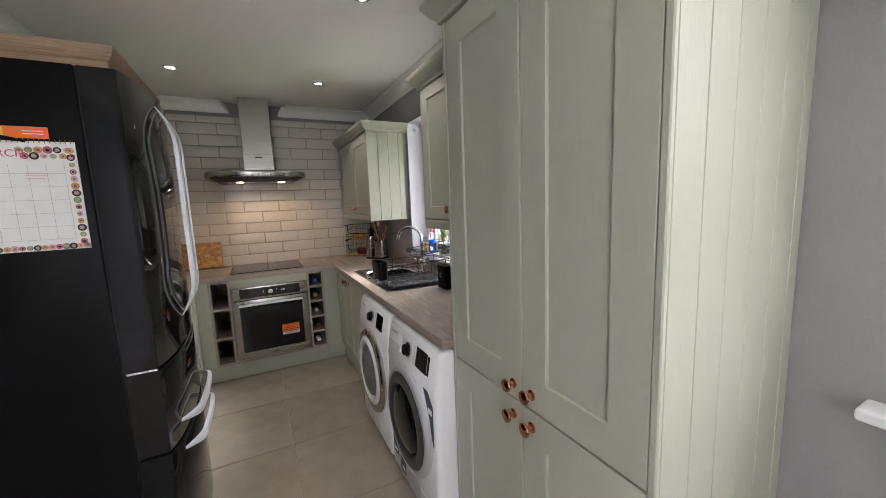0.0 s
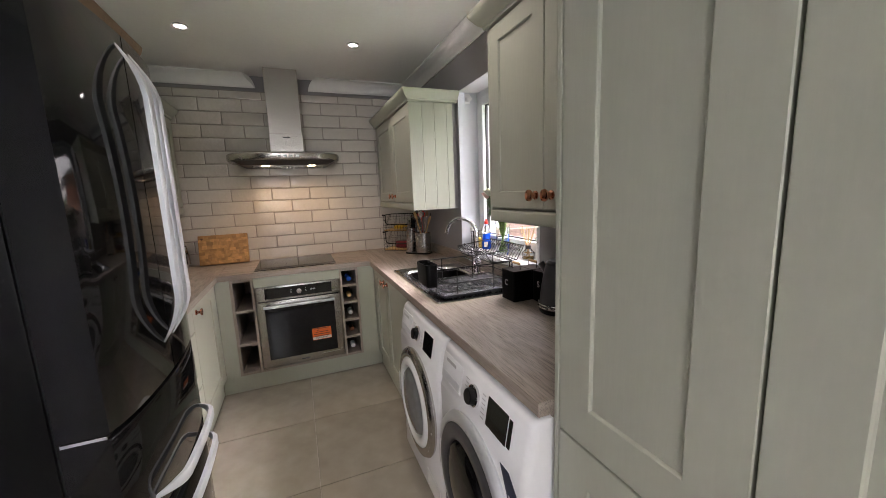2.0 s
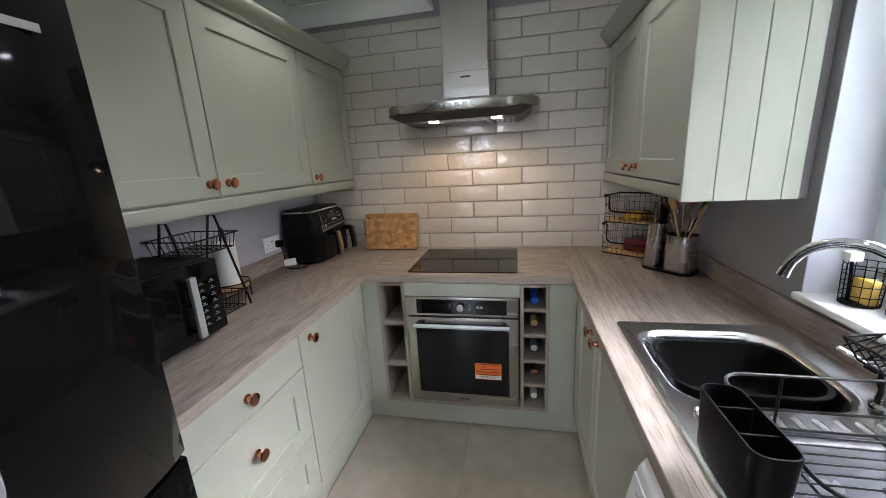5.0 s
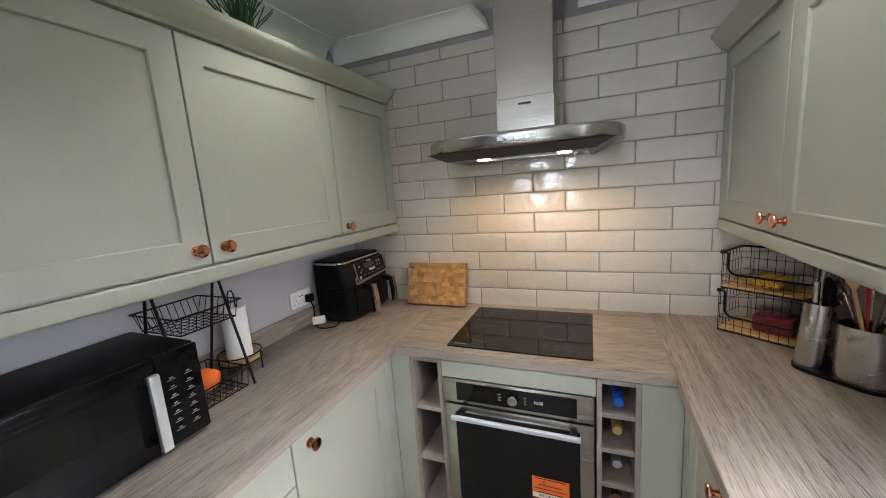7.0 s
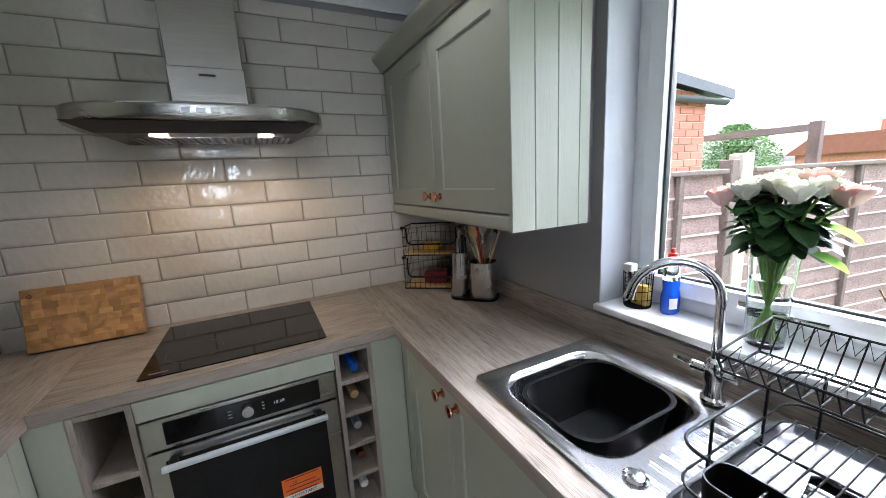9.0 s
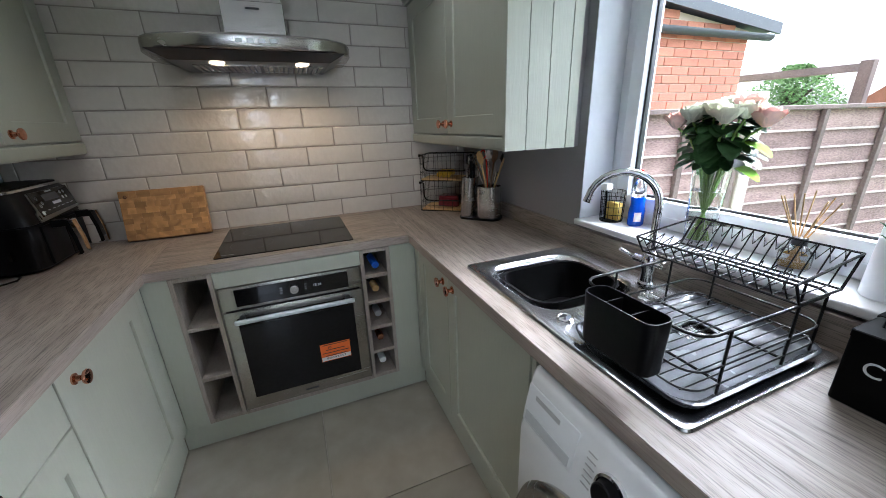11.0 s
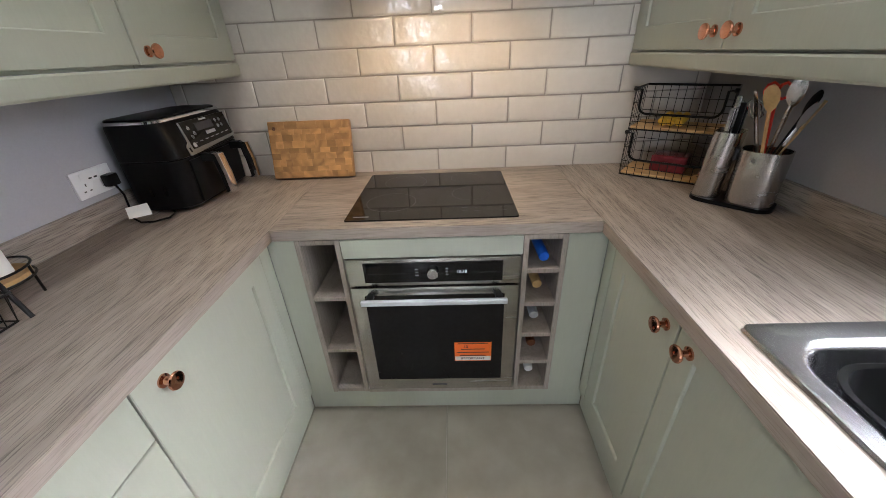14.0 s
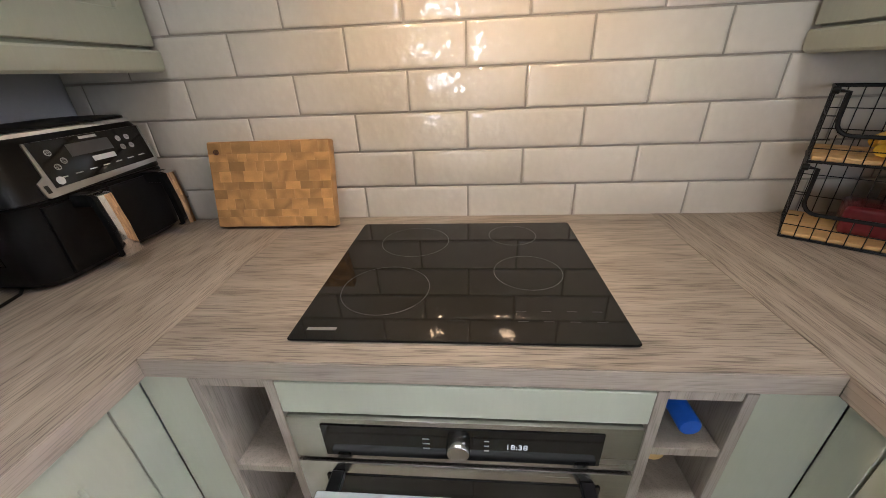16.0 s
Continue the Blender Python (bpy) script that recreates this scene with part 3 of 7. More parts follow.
# right wall unit beside the window
ZR = 1.368
u = thing("wall_cabinet", "sage green wall cabinet with two doors and a boarded side", "kitchen cabinet", (0.99, -0.55, ZR), "right wall cabinets")
part("body", box(0.832, 1.130, -1.083, -0.014, ZR, 2.055, 0.001), SAGE, u)
cabinet_door(u, "-x", 0.83, -0.560, -0.020, ZR + 0.006, 2.052, (-0.600 + 0.085, 1.42))
cabinet_door(u, "-x", 0.83, -1.083, -0.565, ZR + 0.006, 2.052, (-0.610, 1.42))
tongue_panel(u, "x", -1.0835, 0.806, 1.130, 1.318, 2.055, 4, width=0.092)
# added strip, no cabinet part: stands for the bare wall beside the boards
part("wall_gap_strip", box(1.131, XR - 0.002, -1.083, -1.075, 1.318, 2.055, 0.001), WALL, u, "added strip in the wall's grey closing the gap")
solid("pelmet", moulding(bmesh.new(), [(0.815, -0.012, -1, 0), (0.815, -1.083, -1, 0)], pelmet(1.318, 0.05)), SAGE, "sage green light pelmet under the wall cabinet", "pelmet")
solid("cornice", moulding(bmesh.new(), [(0.812, -0.012, -1, 0), (0.812, -1.098, -1, -1), (XR - 0.003, -1.098, 0, -1)], cornice(2.057)), SAGE, "sage green cornice on the wall cabinet", "cornice")

# right wall unit between window and tall cupboard
u = thing("wall_cabinet", "sage green wall cabinet with two doors over the kettle", "kitchen cabinet", (0.99, -2.5, 1.36), "right wall cabinets")
part("body", box(0.842, XR - 0.003, -2.862, -2.186, 1.36, 2.075, 0.001), SAGE, u)
cabinet_door(u, "-x", 0.84, -2.532, -2.186, 1.366, 2.072, (-2.492, 1.415), stile=0.062)
cabinet_door(u, "-x", 0.84, -2.862, -2.537, 1.366, 2.072, (-2.577, 1.415), stile=0.062)
part("side_panel", box(0.822, XR - 0.003, -2.184, -2.168, 1.306, 2.075, 0.001), SAGE, u)
solid("pelmet", moulding(bmesh.new(), [(0.825, -2.184, -1, 0), (0.825, -2.862, -1, 0)], pelmet(1.306, 0.05)), SAGE, "sage green light pelmet over the kettle", "pelmet")
solid("cornice", moulding(bmesh.new(), [(XR - 0.003, -2.168, 0, 1), (0.822, -2.168, -1, 1), (0.822, -2.81, -1, 0)], cornice(2.077)), SAGE, "sage green cornice over the kettle cabinet", "cornice")

# tall larder cupboard
u = thing("larder_cabinet", "tall sage green larder cabinet with four shaker doors", "kitchen cabinet", (0.88, -3.28, 0))
part("body", box(0.622, XR - 0.003, -3.682, -2.872, 0.145, 2.085, 0.001), SAGE, u)
part("plinth", box(0.66, XR - 0.003, -3.68, -2.874, 0, 0.143, 0.001), SAGE, u)
for a0, a1, ku in ((-3.291, -2.888, -3.252), (-3.682, -3.296, -3.335)):
    cabinet_door(u, "-x", 0.62, a0, a1, 0.846, 2.082, (ku, 0.892), stile=0.095)
    cabinet_door(u, "-x", 0.62, a0, a1, 0.148, 0.840, (ku, 0.792), stile=0.095)
part("side_panel", box(0.598, XR - 0.003, -2.885, -2.8715, 0.0, 2.085, 0.001), SAGE, u)
part("corner_post", box(0.598, 0.6125, -3.702, -3.684, 0.0, 2.085, 0.003), SAGE, u)
tongue_panel(u, "x", -3.684, 0.613, XR - 0.003, 0.0, 2.085, 6, 0.017, width=0.1005)
solid("cornice", moulding(bmesh.new(), [(XR - 0.003, -2.8695, 0, 1), (0.60, -2.8695, -1, 1), (0.60, -3.702, -1, -1), (XR - 0.003, -3.702, 0, -1)], cornice(2.088)), SAGE, "sage green cornice on the larder cabinet", "cornice")

# left base units
u = thing("base_cabinet", "sage green base cabinet with one shaker door", "kitchen cabinet", (-0.85, -0.95, 0), "base cabinets")
part("body", box(XL + 0.02, -0.572, -1.235, -0.66, 0.14, 0.868, 0.001), SAGE, u)
cabinet_door(u, "+x", -0.57, -1.234, -0.70, 0.148, 0.862, (-1.165, 0.812))
part("filler", box(-0.572, -0.5515, -0.697, -0.6385, 0.14, 0.866, 0.001), SAGE, u)
u = thing("drawer_cabinet", "sage green base cabinet with three drawers", "kitchen cabinet", (-0.85, -1.53, 0), "base cabinets")
part("body", box(XL + 0.02, -0.572, -1.845, -1.238, 0.14, 0.868, 0.001), SAGE, u)
cabinet_door(u, "+x", -0.57, -1.845, -1.239, 0.722, 0.862, (-1.535, 0.79), False, "drawer_front")
cabinet_door(u, "+x", -0.57, -1.845, -1.239, 0.408, 0.717, (-1.54, 0.585), True, "drawer_front")
cabinet_door(u, "+x", -0.57, -1.845, -1.239, 0.148, 0.403, (-1.54, 0.275), True, "drawer_front")
solid("plinth", box(-0.602, -0.585, -1.845, -0.605, 0, 0.138, 0.001), SAGE, "sage green plinth below the drawer units", "plinth")

# right base unit under the sink
u = thing("sink_cabinet", "sage green sink base cabinet with two shaker doors", "kitchen cabinet", (0.87, -1.1, 0), "base cabinets")
part("body", box(0.602, 0.606, -1.62, -0.66, 0.14, 0.868, 0.001), SAGE, u)
part("end_panel", box(0.585, XR - 0.03, -1.640, -1.622, 0.0, 0.868, 0.001), SAGE, u)
cabinet_door(u, "-x", 0.60, -1.055, -0.70, 0.148, 0.862, (-1.012, 0.808), stile=0.065)
cabinet_door(u, "-x", 0.60, -1.620, -1.060, 0.148, 0.862, (-1.108, 0.808), stile=0.065)
part("filler", box(0.579, 0.60, -0.697, -0.6385, 0.14, 0.866, 0.001), SAGE, u)
solid("plinth", box(0.612, 0.628, -1.62, -0.605, 0, 0.138, 0.001), SAGE, "sage green plinth below the sink unit", "plinth")

# rear run: fillers, open shelf, oven housing, wine rack
YF = -0.632
u = thing("corner_filler", "sage green corner filler panel beside the open shelves", "filler panel", (-0.5, YF, 0.14))
part("panel", box(-0.5505, -0.459, YF - 0.006, YF + 0.012, 0.14, 0.868, 0.001), SAGE, u)
u = thing("corner_filler", "sage green corner filler panel beside the wine rack", "filler panel", (0.5, YF, 0.14))
part("panel", box(0.451, 0.578, YF - 0.006, YF + 0.012, 0.14, 0.868, 0.001), SAGE, u)
solid("plinth", box(-0.583, 0.61, -0.604, -0.588, 0, 0.138, 0.001), SAGE, "sage green plinth below the oven", "plinth")


def open_unit(name, label, x0, x1, shelves):
    u = thing(name, label, "shelf unit", ((x0 + x1) / 2, -0.4, 0.14))
    part("side", box(x0, x0 + 0.018, YF - 0.008, -0.08, 0.14, 0.868, 0.001), OAK_Z, u)
    part("side", box(x1 - 0.018, x1, YF - 0.008, -0.08, 0.14, 0.868, 0.001), OAK_Z, u)
    # back in the darkened oak, recess shade in the colour
    part("back", box(x0 + 0.018, x1 - 0.018, -0.092, -0.08, 0.14, 0.868, 0), OAK_SHADED, u)
    for z in shelves:
        part("shelf", box(x0 + 0.0185, x1 - 0.0185, YF - 0.006, -0.093, z - 0.009, z + 0.009, 0.001), OAK_Z, u)
    return u


open_unit("shelf_unit", "narrow open shelf unit in grey oak with three empty shelves", -0.458, -0.305, (0.149, 0.375, 0.628, 0.859))
open_unit("wine_rack", "narrow grey oak wine rack with five bottles", 0.305, 0.450, (0.149, 0.298, 0.44, 0.586, 0.728, 0.859))
for z, kind in ((0.80, 0), (0.655, 1), (0.51, 2), (0.365, 3), (0.218, 4)):
    caps = (BLUECAP, BAMBOO, SILVER, COPPER, PAPER)
    w = thing("wine_bottle", ("wine bottle with a blue foil neck lying in the rack", "wine bottle with a cork end lying in the rack", "dark wine bottle with a silver cap lying in the rack",
                              "dark wine bottle with a gold foil cap lying in the rack", "dark wine bottle with a white cap lying in the rack")[kind], "bottle", (0.378, -0.45, z - 0.062), "wine bottles")
    zc = z - 0.025 if kind else z - 0.02
    part("glass", lathe(bmesh.new(), [(0.034, -0.12), (0.037, -0.16), (0.037, -0.36), (0.030, -0.40), (0.0155, -0.45), (0.0145, -0.50)], (0.378, 0, zc), "y", 18), BLACK_GL, w)
    ye = -0.628 if kind == 0 else -0.572
    part("cap", lathe(bmesh.new(), [(0.018, -0.495), (0.018, ye), (0.016, ye - 0.003), (0.001, ye - 0.0032)], (0.378, 0, zc), "y", 18), caps[kind], w)

# worktops


def worktop(name, label, x0, x1, y0, y1, material, hole=None, edge=None, strip=None):
    bm = bmesh.new()
    z0, z1 = WT - 0.04, WT
    if not hole:
        add_box(bm, x0, x1, y0, y1, z0, z1, 0.002, 2)
    else:
        a, b, c, d = hole
        out = [(x0, y0), (x1, y0), (x1, y1), (x0, y1)]
        inn = [(a, c), (b, c), (b, d), (a, d)]
        loft(bm, [[(x, y, z) for x, y in lp] for lp, z in ((inn, z0), (out, z0), (out, z1), (inn, z1), (inn, z0))])
        bmesh.ops.remove_doubles(bm, verts=bm.verts, dist=1e-5)
    top = solid(name, bm, material, label, "worktop")
    if edge:
        e0, e1, e2, e3 = edge
        part("edge_strip", box(e0, e1, e2, e3, z0 + 0.0015, z1 - 0.002, 0.0004), strip or EDGE, top, "paler wood edging strip")
    return top


worktop("worktop", "grey oak effect worktop run with the microwave on it", XL + 0.003, -0.530, -1.850, -0.004, TOP_Y, None, (-0.5298, -0.5285, -1.850, -0.642))
worktop("worktop", "grey oak effect worktop section around the hob", -0.5295, 0.5535, -0.640, -0.004, TOP_X, None, (-0.529, 0.553, -0.6415, -0.6402), EDGE_X)
worktop("worktop", "grey oak effect worktop run with the sink cut in", 0.554, XR - 0.003, -2.868, -0.004, TOP_Y, (0.645, 1.10, -1.975, -1.16), (0.5525, 0.5538, -2.868, -0.643))
solid("upstand", box(XL + 0.002, XL + 0.018, -1.850, -0.004, WT + 0.0005, WT + 0.088, 0.002), TOP_Y, "grey oak effect upstand along the wall", "upstand")
solid("upstand", box(XR - 0.018, XR - 0.002, -2.868, -0.004, WT + 0.0005, WT + 0.082, 0.002), TOP_Y, "grey oak effect upstand behind the sink", "upstand")

# ---- built-in oven ----
ov = thing("oven", "stainless steel built-in electric oven with a dark glass door", "oven", (0, -0.63, 0.145))
solid("oven_strip", box(-0.3035, 0.3035, YF - 0.010, YF + 0.01, 0.797, 0.867, 0.0015), SAGE, "sage green filler strip above the oven", "filler panel")
solid("oven_shelf", box(-0.3035, 0.3035, YF - 0.012, -0.1, 0.142, 0.160, 0.001), OAK_Z, "grey oak edge below the oven", "shelf")
part("body", box(-0.29, 0.29, -0.625, -0.10, 0.166, 0.795, 0.001), DARKGREY, ov)
pn = part("control_panel", box(-0.2975, 0.2975, -0.650, -0.626, 0.689, 0.794, 0.003, 2), STEEL, ov)
part("panel_glass", box(-0.238, 0.238, -0.6525, -0.6495, 0.703, 0.782, 0.001), BLACK_GL, pn, "black glass fascia")
part("dial", lathe(bmesh.new(), [(0.0195, 0.0), (0.0205, 0.003), (0.0195, 0.016), (0.018, 0.018), (0.001, 0.0185)], (0.0, -0.6525, 0.743), "y", 28, -1), STEEL, pn, "round steel dial")
text("clock", "18:38", 0.017, Matrix.Translation((0.098, -0.6531, 0.743)) @ FACE_FRONT, LED, pn)
for xx, w in ((-0.055, 0.012), (0.048, 0.008)):
    bm = bmesh.new()
    for k in (-1, 0, 1):
        add_box(bm, xx - w / 2, xx + w / 2, -0.6531, -0.6524, 0.743 + k * 0.012, 0.745 + k * 0.012)
    part("symbol", bm, GREYINK, pn)
dr = part("oven_door", box(-0.2975, 0.2975, -0.652, -0.630, 0.168, 0.681, 0.003, 2), STEEL, ov)
part("door_glass", box(-0.248, 0.248, -0.6545, -0.6515, 0.228, 0.648, 0.001), OVEN_GL, dr, "dark tinted door glass")
part("top_band", box(-0.248, 0.248, -0.655, -0.6548, 0.606, 0.6475, 0.0), BLACK_GL, dr)
hb = bmesh.new()
add_box(hb, -0.252, 0.252, -0.705, -0.690, 0.640, 0.660, 0.005, 3)
hd = part("handle", hb, SATIN, dr, "flat satin steel bar handle")
for xx in (-0.225, 0.225):
    part("bracket", box(xx - 0.012, xx + 0.012, -0.691, -0.652, 0.642, 0.658, 0.002), BLACK_M, hd)
st = part("sticker", box(0.065, 0.207, -0.6557, -0.6546, 0.328, 0.424, 0.0), ORANGE, dr, "orange guarantee sticker", 0)
part("sticker_band", box(0.067, 0.205, -0.6561, -0.6556, 0.331, 0.352, 0.0), PAPER, st, smooth=0)
text("sticker_word", "IMPORTANT", 0.0165, Matrix.Translation((0.136, -0.6562, 0.3415)) @ FACE_FRONT, INK, st)
text("sticker_number", "10", 0.019, Matrix.Translation((0.108, -0.6560, 0.402)) @ FACE_FRONT, INK, st)
bm = bmesh.new()
for k, w in enumerate((0.058, 0.046, 0.062, 0.05)):
    add_box(bm, 0.136 - w, 0.136 + w, -0.6560, -0.6556, 0.416 - k * 0.0165 - (0.012 if k else 0), 0.420 - k * 0.0165 - (0.012 if k else 0))
part("sticker_lines", bm, INK, st, smooth=0)
part("maker_mark", box(-0.03, 0.03, -0.6528, -0.6518, 0.190, 0.198, 0.0), DARKGREY, dr, smooth=0)

# ---- hob ----
GREYDIM = mat('dim_grey_print', (0.16, 0.16, 0.16), 0.4, vary=0.1)
hob = thing("hob", "black glass ceramic hob set in the worktop", "hob", (0, -0.33, WT))
part("glass_plate", loft(bmesh.new(), [rrect(-0.293, 0.293, -0.590, -0.080, 0.008, WT + 0.0005), rrect(-0.295, 0.295, -0.592, -0.078, 0.009, WT + 0.003), rrect(-0.293, 0.293, -0.590, -0.080, 0.008, WT + 0.005)], True, True, True), BLACK_GL, hob)
for cx, cy, r in ((-0.155, -0.43, 0.092), (-0.125, -0.20, 0.088), (0.145, -0.36, 0.074), (0.13, -0.165, 0.062)):
    part("cooking_zone", lathe(bmesh.new(), [(r, 0.0), (r, 0.0003), (r - 0.0012, 0.0003), (r - 0.0012, 0.0)], (cx, cy, WT + 0.0049), "z", 40), HOBINK, hob, "thin printed ring")
bm = bmesh.new()
for i in range(4):
    for j in range(2):
        add_box(bm, 0.105 + i * 0.045, 0.123 + i * 0.045, -0.535 + j * 0.03, -0.5335 + j * 0.03, WT + 0.0049, WT + 0.0053)
part("touch_controls", bm, HOBINK, hob, "faint printed touch controls", 0)
part("maker_mark", box(-0.268, -0.215, -0.566, -0.558, WT + 0.0049, WT + 0.0053, 0), GREYDIM, hob, smooth=0)

# ---- extractor hood ----
HX = 0.02
hood = thing("extractor_hood", "brushed steel chimney extractor hood with two lit lamps", "extractor hood", (HX, -0.2, 1.70))
part("chimney", box(HX - 0.125, HX + 0.125, -0.255, -0.003, 1.955, ZC - 0.001, 0.003), STEEL, hood)
part("lower_chimney", box(HX - 0.128, HX + 0.128, -0.260, -0.003, 1.79, 1.958, 0.003), STEEL, hood)
CX_ = -0.002
def hood_plan(w, f, z, back=-0.003):
    pts = [(CX_ - w, back, z), (CX_ - w, -0.16, z)]
    for i in range(1, 16):
        a = math.pi * i / 16
        pts.append((CX_ - w * math.cos(a) ** 1 if abs(math.cos(a)) > 1 else CX_ - w * (abs(math.cos(a)) ** 0.75) * (1 if math.cos(a) > 0 else -1), -0.16 - f * (math.sin(a) ** 0.55), z))
    return pts + [(CX_ + w, -0.16, z), (CX_ + w, back, z)]
part("canopy", loft(bmesh.new(), [hood_plan(0.20, 0.12, 1.815), hood_plan(0.38, 0.29, 1.795), hood_plan(0.420, 0.325, 1.787), hood_plan(0.425, 0.33, 1.78), hood_plan(0.425, 0.33, 1.742), hood_plan(0.421, 0.326, 1.735), hood_plan(0.38, 0.29, 1.731)], True, True, True), STEEL, hood)
under = part("underside", loft(bmesh.new(), [[(CX_ + sx * w, y, z) for sx, y in ((-1, -0.02), (-1, f), (1, f), (1, -0.02))] for w, f, z in ((0.375, -0.455, 1.7305), (0.31, -0.40, 1.698))], True, True, True), DARKGREY, hood, "dark filter box under the canopy", 0)
for x0 in (-0.27, 0.005):
    for i in range(12):
        part("filter_slat", box(HX + x0 + i * 0.022, HX + x0 + 0.016 + i * 0.022, -0.30, -0.06, 1.693, 1.6975, 0), STEEL, under, smooth=0)
for x0 in (-0.17, 0.17):
    part("lamp", lathe(bmesh.new(), [(0.028, 0.0), (0.028, -0.004), (0.001, -0.005)], (HX + x0, -0.355, 1.6975), "z", 20), HOOD_ON, under, "small warm halogen lamp")
    lamp("hood_light", "SPOT", look((HX + x0, -0.355, 1.688), (HX + x0 * 0.9, -0.26, 0.9)), 0.78, (1, 0.68, 0.38), radius=0.03, cone=148)
bm = bmesh.new()
for i in range(4):
    add_box(bm, HX - 0.075 + i * 0.042, HX - 0.050 + i * 0.042, -0.4925, -0.4895, 1.753, 1.768, 0.001)
part("button_strip", bm, SILVER, hood)
part("maker_mark", box(HX - 0.027, HX + 0.027, -0.2612, -0.2598, 1.925, 1.933, 0), DARKGREY, hood, smooth=0)

# ---- fridge freezer ----
FY0, FY1, FZ = -2.548, -1.862, 1.915
fr = thing("fridge_freezer", "tall black gloss fridge freezer with silver bow handles", "fridge freezer", (-0.78, -2.165, 0))
part("body", box(-1.12, -0.512, FY0, FY1, 0.03, FZ, 0.006, 2), BLACK_S, fr, "satin black steel casing")
for y in (FY0 + 0.06, FY1 - 0.06):
    for x in (-1.05, -0.58):
        part("foot", lathe(bmesh.new(), [(0.02, 0.0), (0.02, 0.032)], (x, y, 0), "z", 14), BLACK_M, fr)


def bow(y):
    """Gentle outward bow of the fridge's front."""
    s = (y - (FY0 + FY1) / 2) / (FY1 - FY0) * 2
    return -0.372 - 0.026 * s * s - 0.012 * s ** 8


def fridge_panel(y0, y1, z0, z1):
    n = 10
    ys = [y0 + (y1 - y0) * i / n for i in range(n + 1)]
    loops = []
    for z, ins in ((z0, 0.004), (z0 + 0.004, 0), (z1 - 0.004, 0), (z1, 0.004)):
        loops.append([(-0.505, y0, z)] + [(bow(y) - ins, y, z) for y in ys] + [(-0.505, y1, z)])
    return loft(bmesh.new(), loops, True, True, True)


def bow_handle(base, axis_lo, axis_hi, width, out, upright):
    """A flat strap that leaves the door, runs parallel to it and returns."""
    n = 30
    loops = []
    for i in range(n + 1):
        s = i / n
        w = axis_lo + (axis_hi - axis_lo) * s
        e = min(s, 1 - s) / 0.17
        lift = out * (1 if e >= 1 else math.sin(e * math.pi / 2) ** 1.0)
        half = width / 2 * min(1, 0.35 + e)
        th = 0.015 * min(1, 0.3 + e)
        if upright:
            x = bow(base) + lift
            loops.append([(x - th, base - half, w), (x - 0.003, base - half, w), (x, base - half + 0.004, w), (x, base + half - 0.004, w), (x - 0.003, base + half, w), (x - th, base + half, w)])
        else:
            x = bow(w) + lift
            loops.append([(x - th, w, base - half), (x - 0.003, w, base - half), (x, w, base - half + 0.004), (x, w, base + half - 0.004), (x - 0.003, w, base + half), (x - th, w, base + half)])
    return loft(bmesh.new(), loops, True, True, True)


YM = -2.205
for y0, y1, hy in ((FY0, YM - 0.003, YM - 0.042), (YM + 0.003, FY1, YM + 0.042)):
    d = part("door", fridge_panel(y0, y1, 0.912, FZ - 0.003), BLACK_G, fr, "gloss black upper door", 50)
    part("handle", bow_handle(hy, 1.015, 1.875, 0.036, 0.062, True), SATIN, d, "silver bow handle", 50)
for z0, z1, hz in ((0.590, 0.900, 0.648), (0.06, 0.578, 0.530)):
    d = part("drawer", fridge_panel(FY0, FY1, z0, z1), BLACK_G, fr, "gloss black freezer drawer", 50)
    part("handle", bow_handle(hz, FY0 + 0.10, FY1 - 0.10, 0.034, 0.055, False), SATIN, d, "silver bow handle", 50)
part("hinge", box(-0.50, -0.415, FY0 - 0.003, FY0 + 0.03, 0.902, 0.910, 0.001), CHROME, fr, "bright metal hinge plate")
part("gasket", box(-0.5125, -0.5045, FY0 + 0.006, FY1 - 0.006, 0.07, FZ - 0.01, 0), BLACK_M, fr)
part("maker_mark", box(bow(-1.96) + 0.0005, bow(-1.96) + 0.0015, -1.995, -1.925, 1.70, 1.712, 0), GREYINK, fr, smooth=0)

# oak moulded tray on top of the fridge
tr = thing("wooden_tray", "brown oak moulded tray lying on top of the fridge", "tray", (-0.76, -2.3, FZ))
prof = [(0, FZ + 0.001), (0.0, FZ + 0.022), (-0.012, FZ + 0.030), (-0.020, FZ + 0.045), (-0.024, FZ + 0.066), (0.012, FZ + 0.066), (0.012, FZ + 0.001)]
part("rim", loft(bmesh.new(), [[(x + px * u, y + py * u, z) for u, z in prof] for x, y, px, py in ((-1.11, FY0 + 0.02, 0, 1), (-0.432, FY0 + 0.02, -1, 1), (-0.432, FY1 - 0.06, -1, -1), (-1.11, FY1 - 0.06, 0, -1))], True, True, True), OAKTRAY, tr)
part("base", box(-1.11, -0.445, FY0 + 0.033, FY1 - 0.073, FZ + 0.001, FZ + 0.012, 0), OAKTRAY, tr)

# ---- washing machine and dryer ----


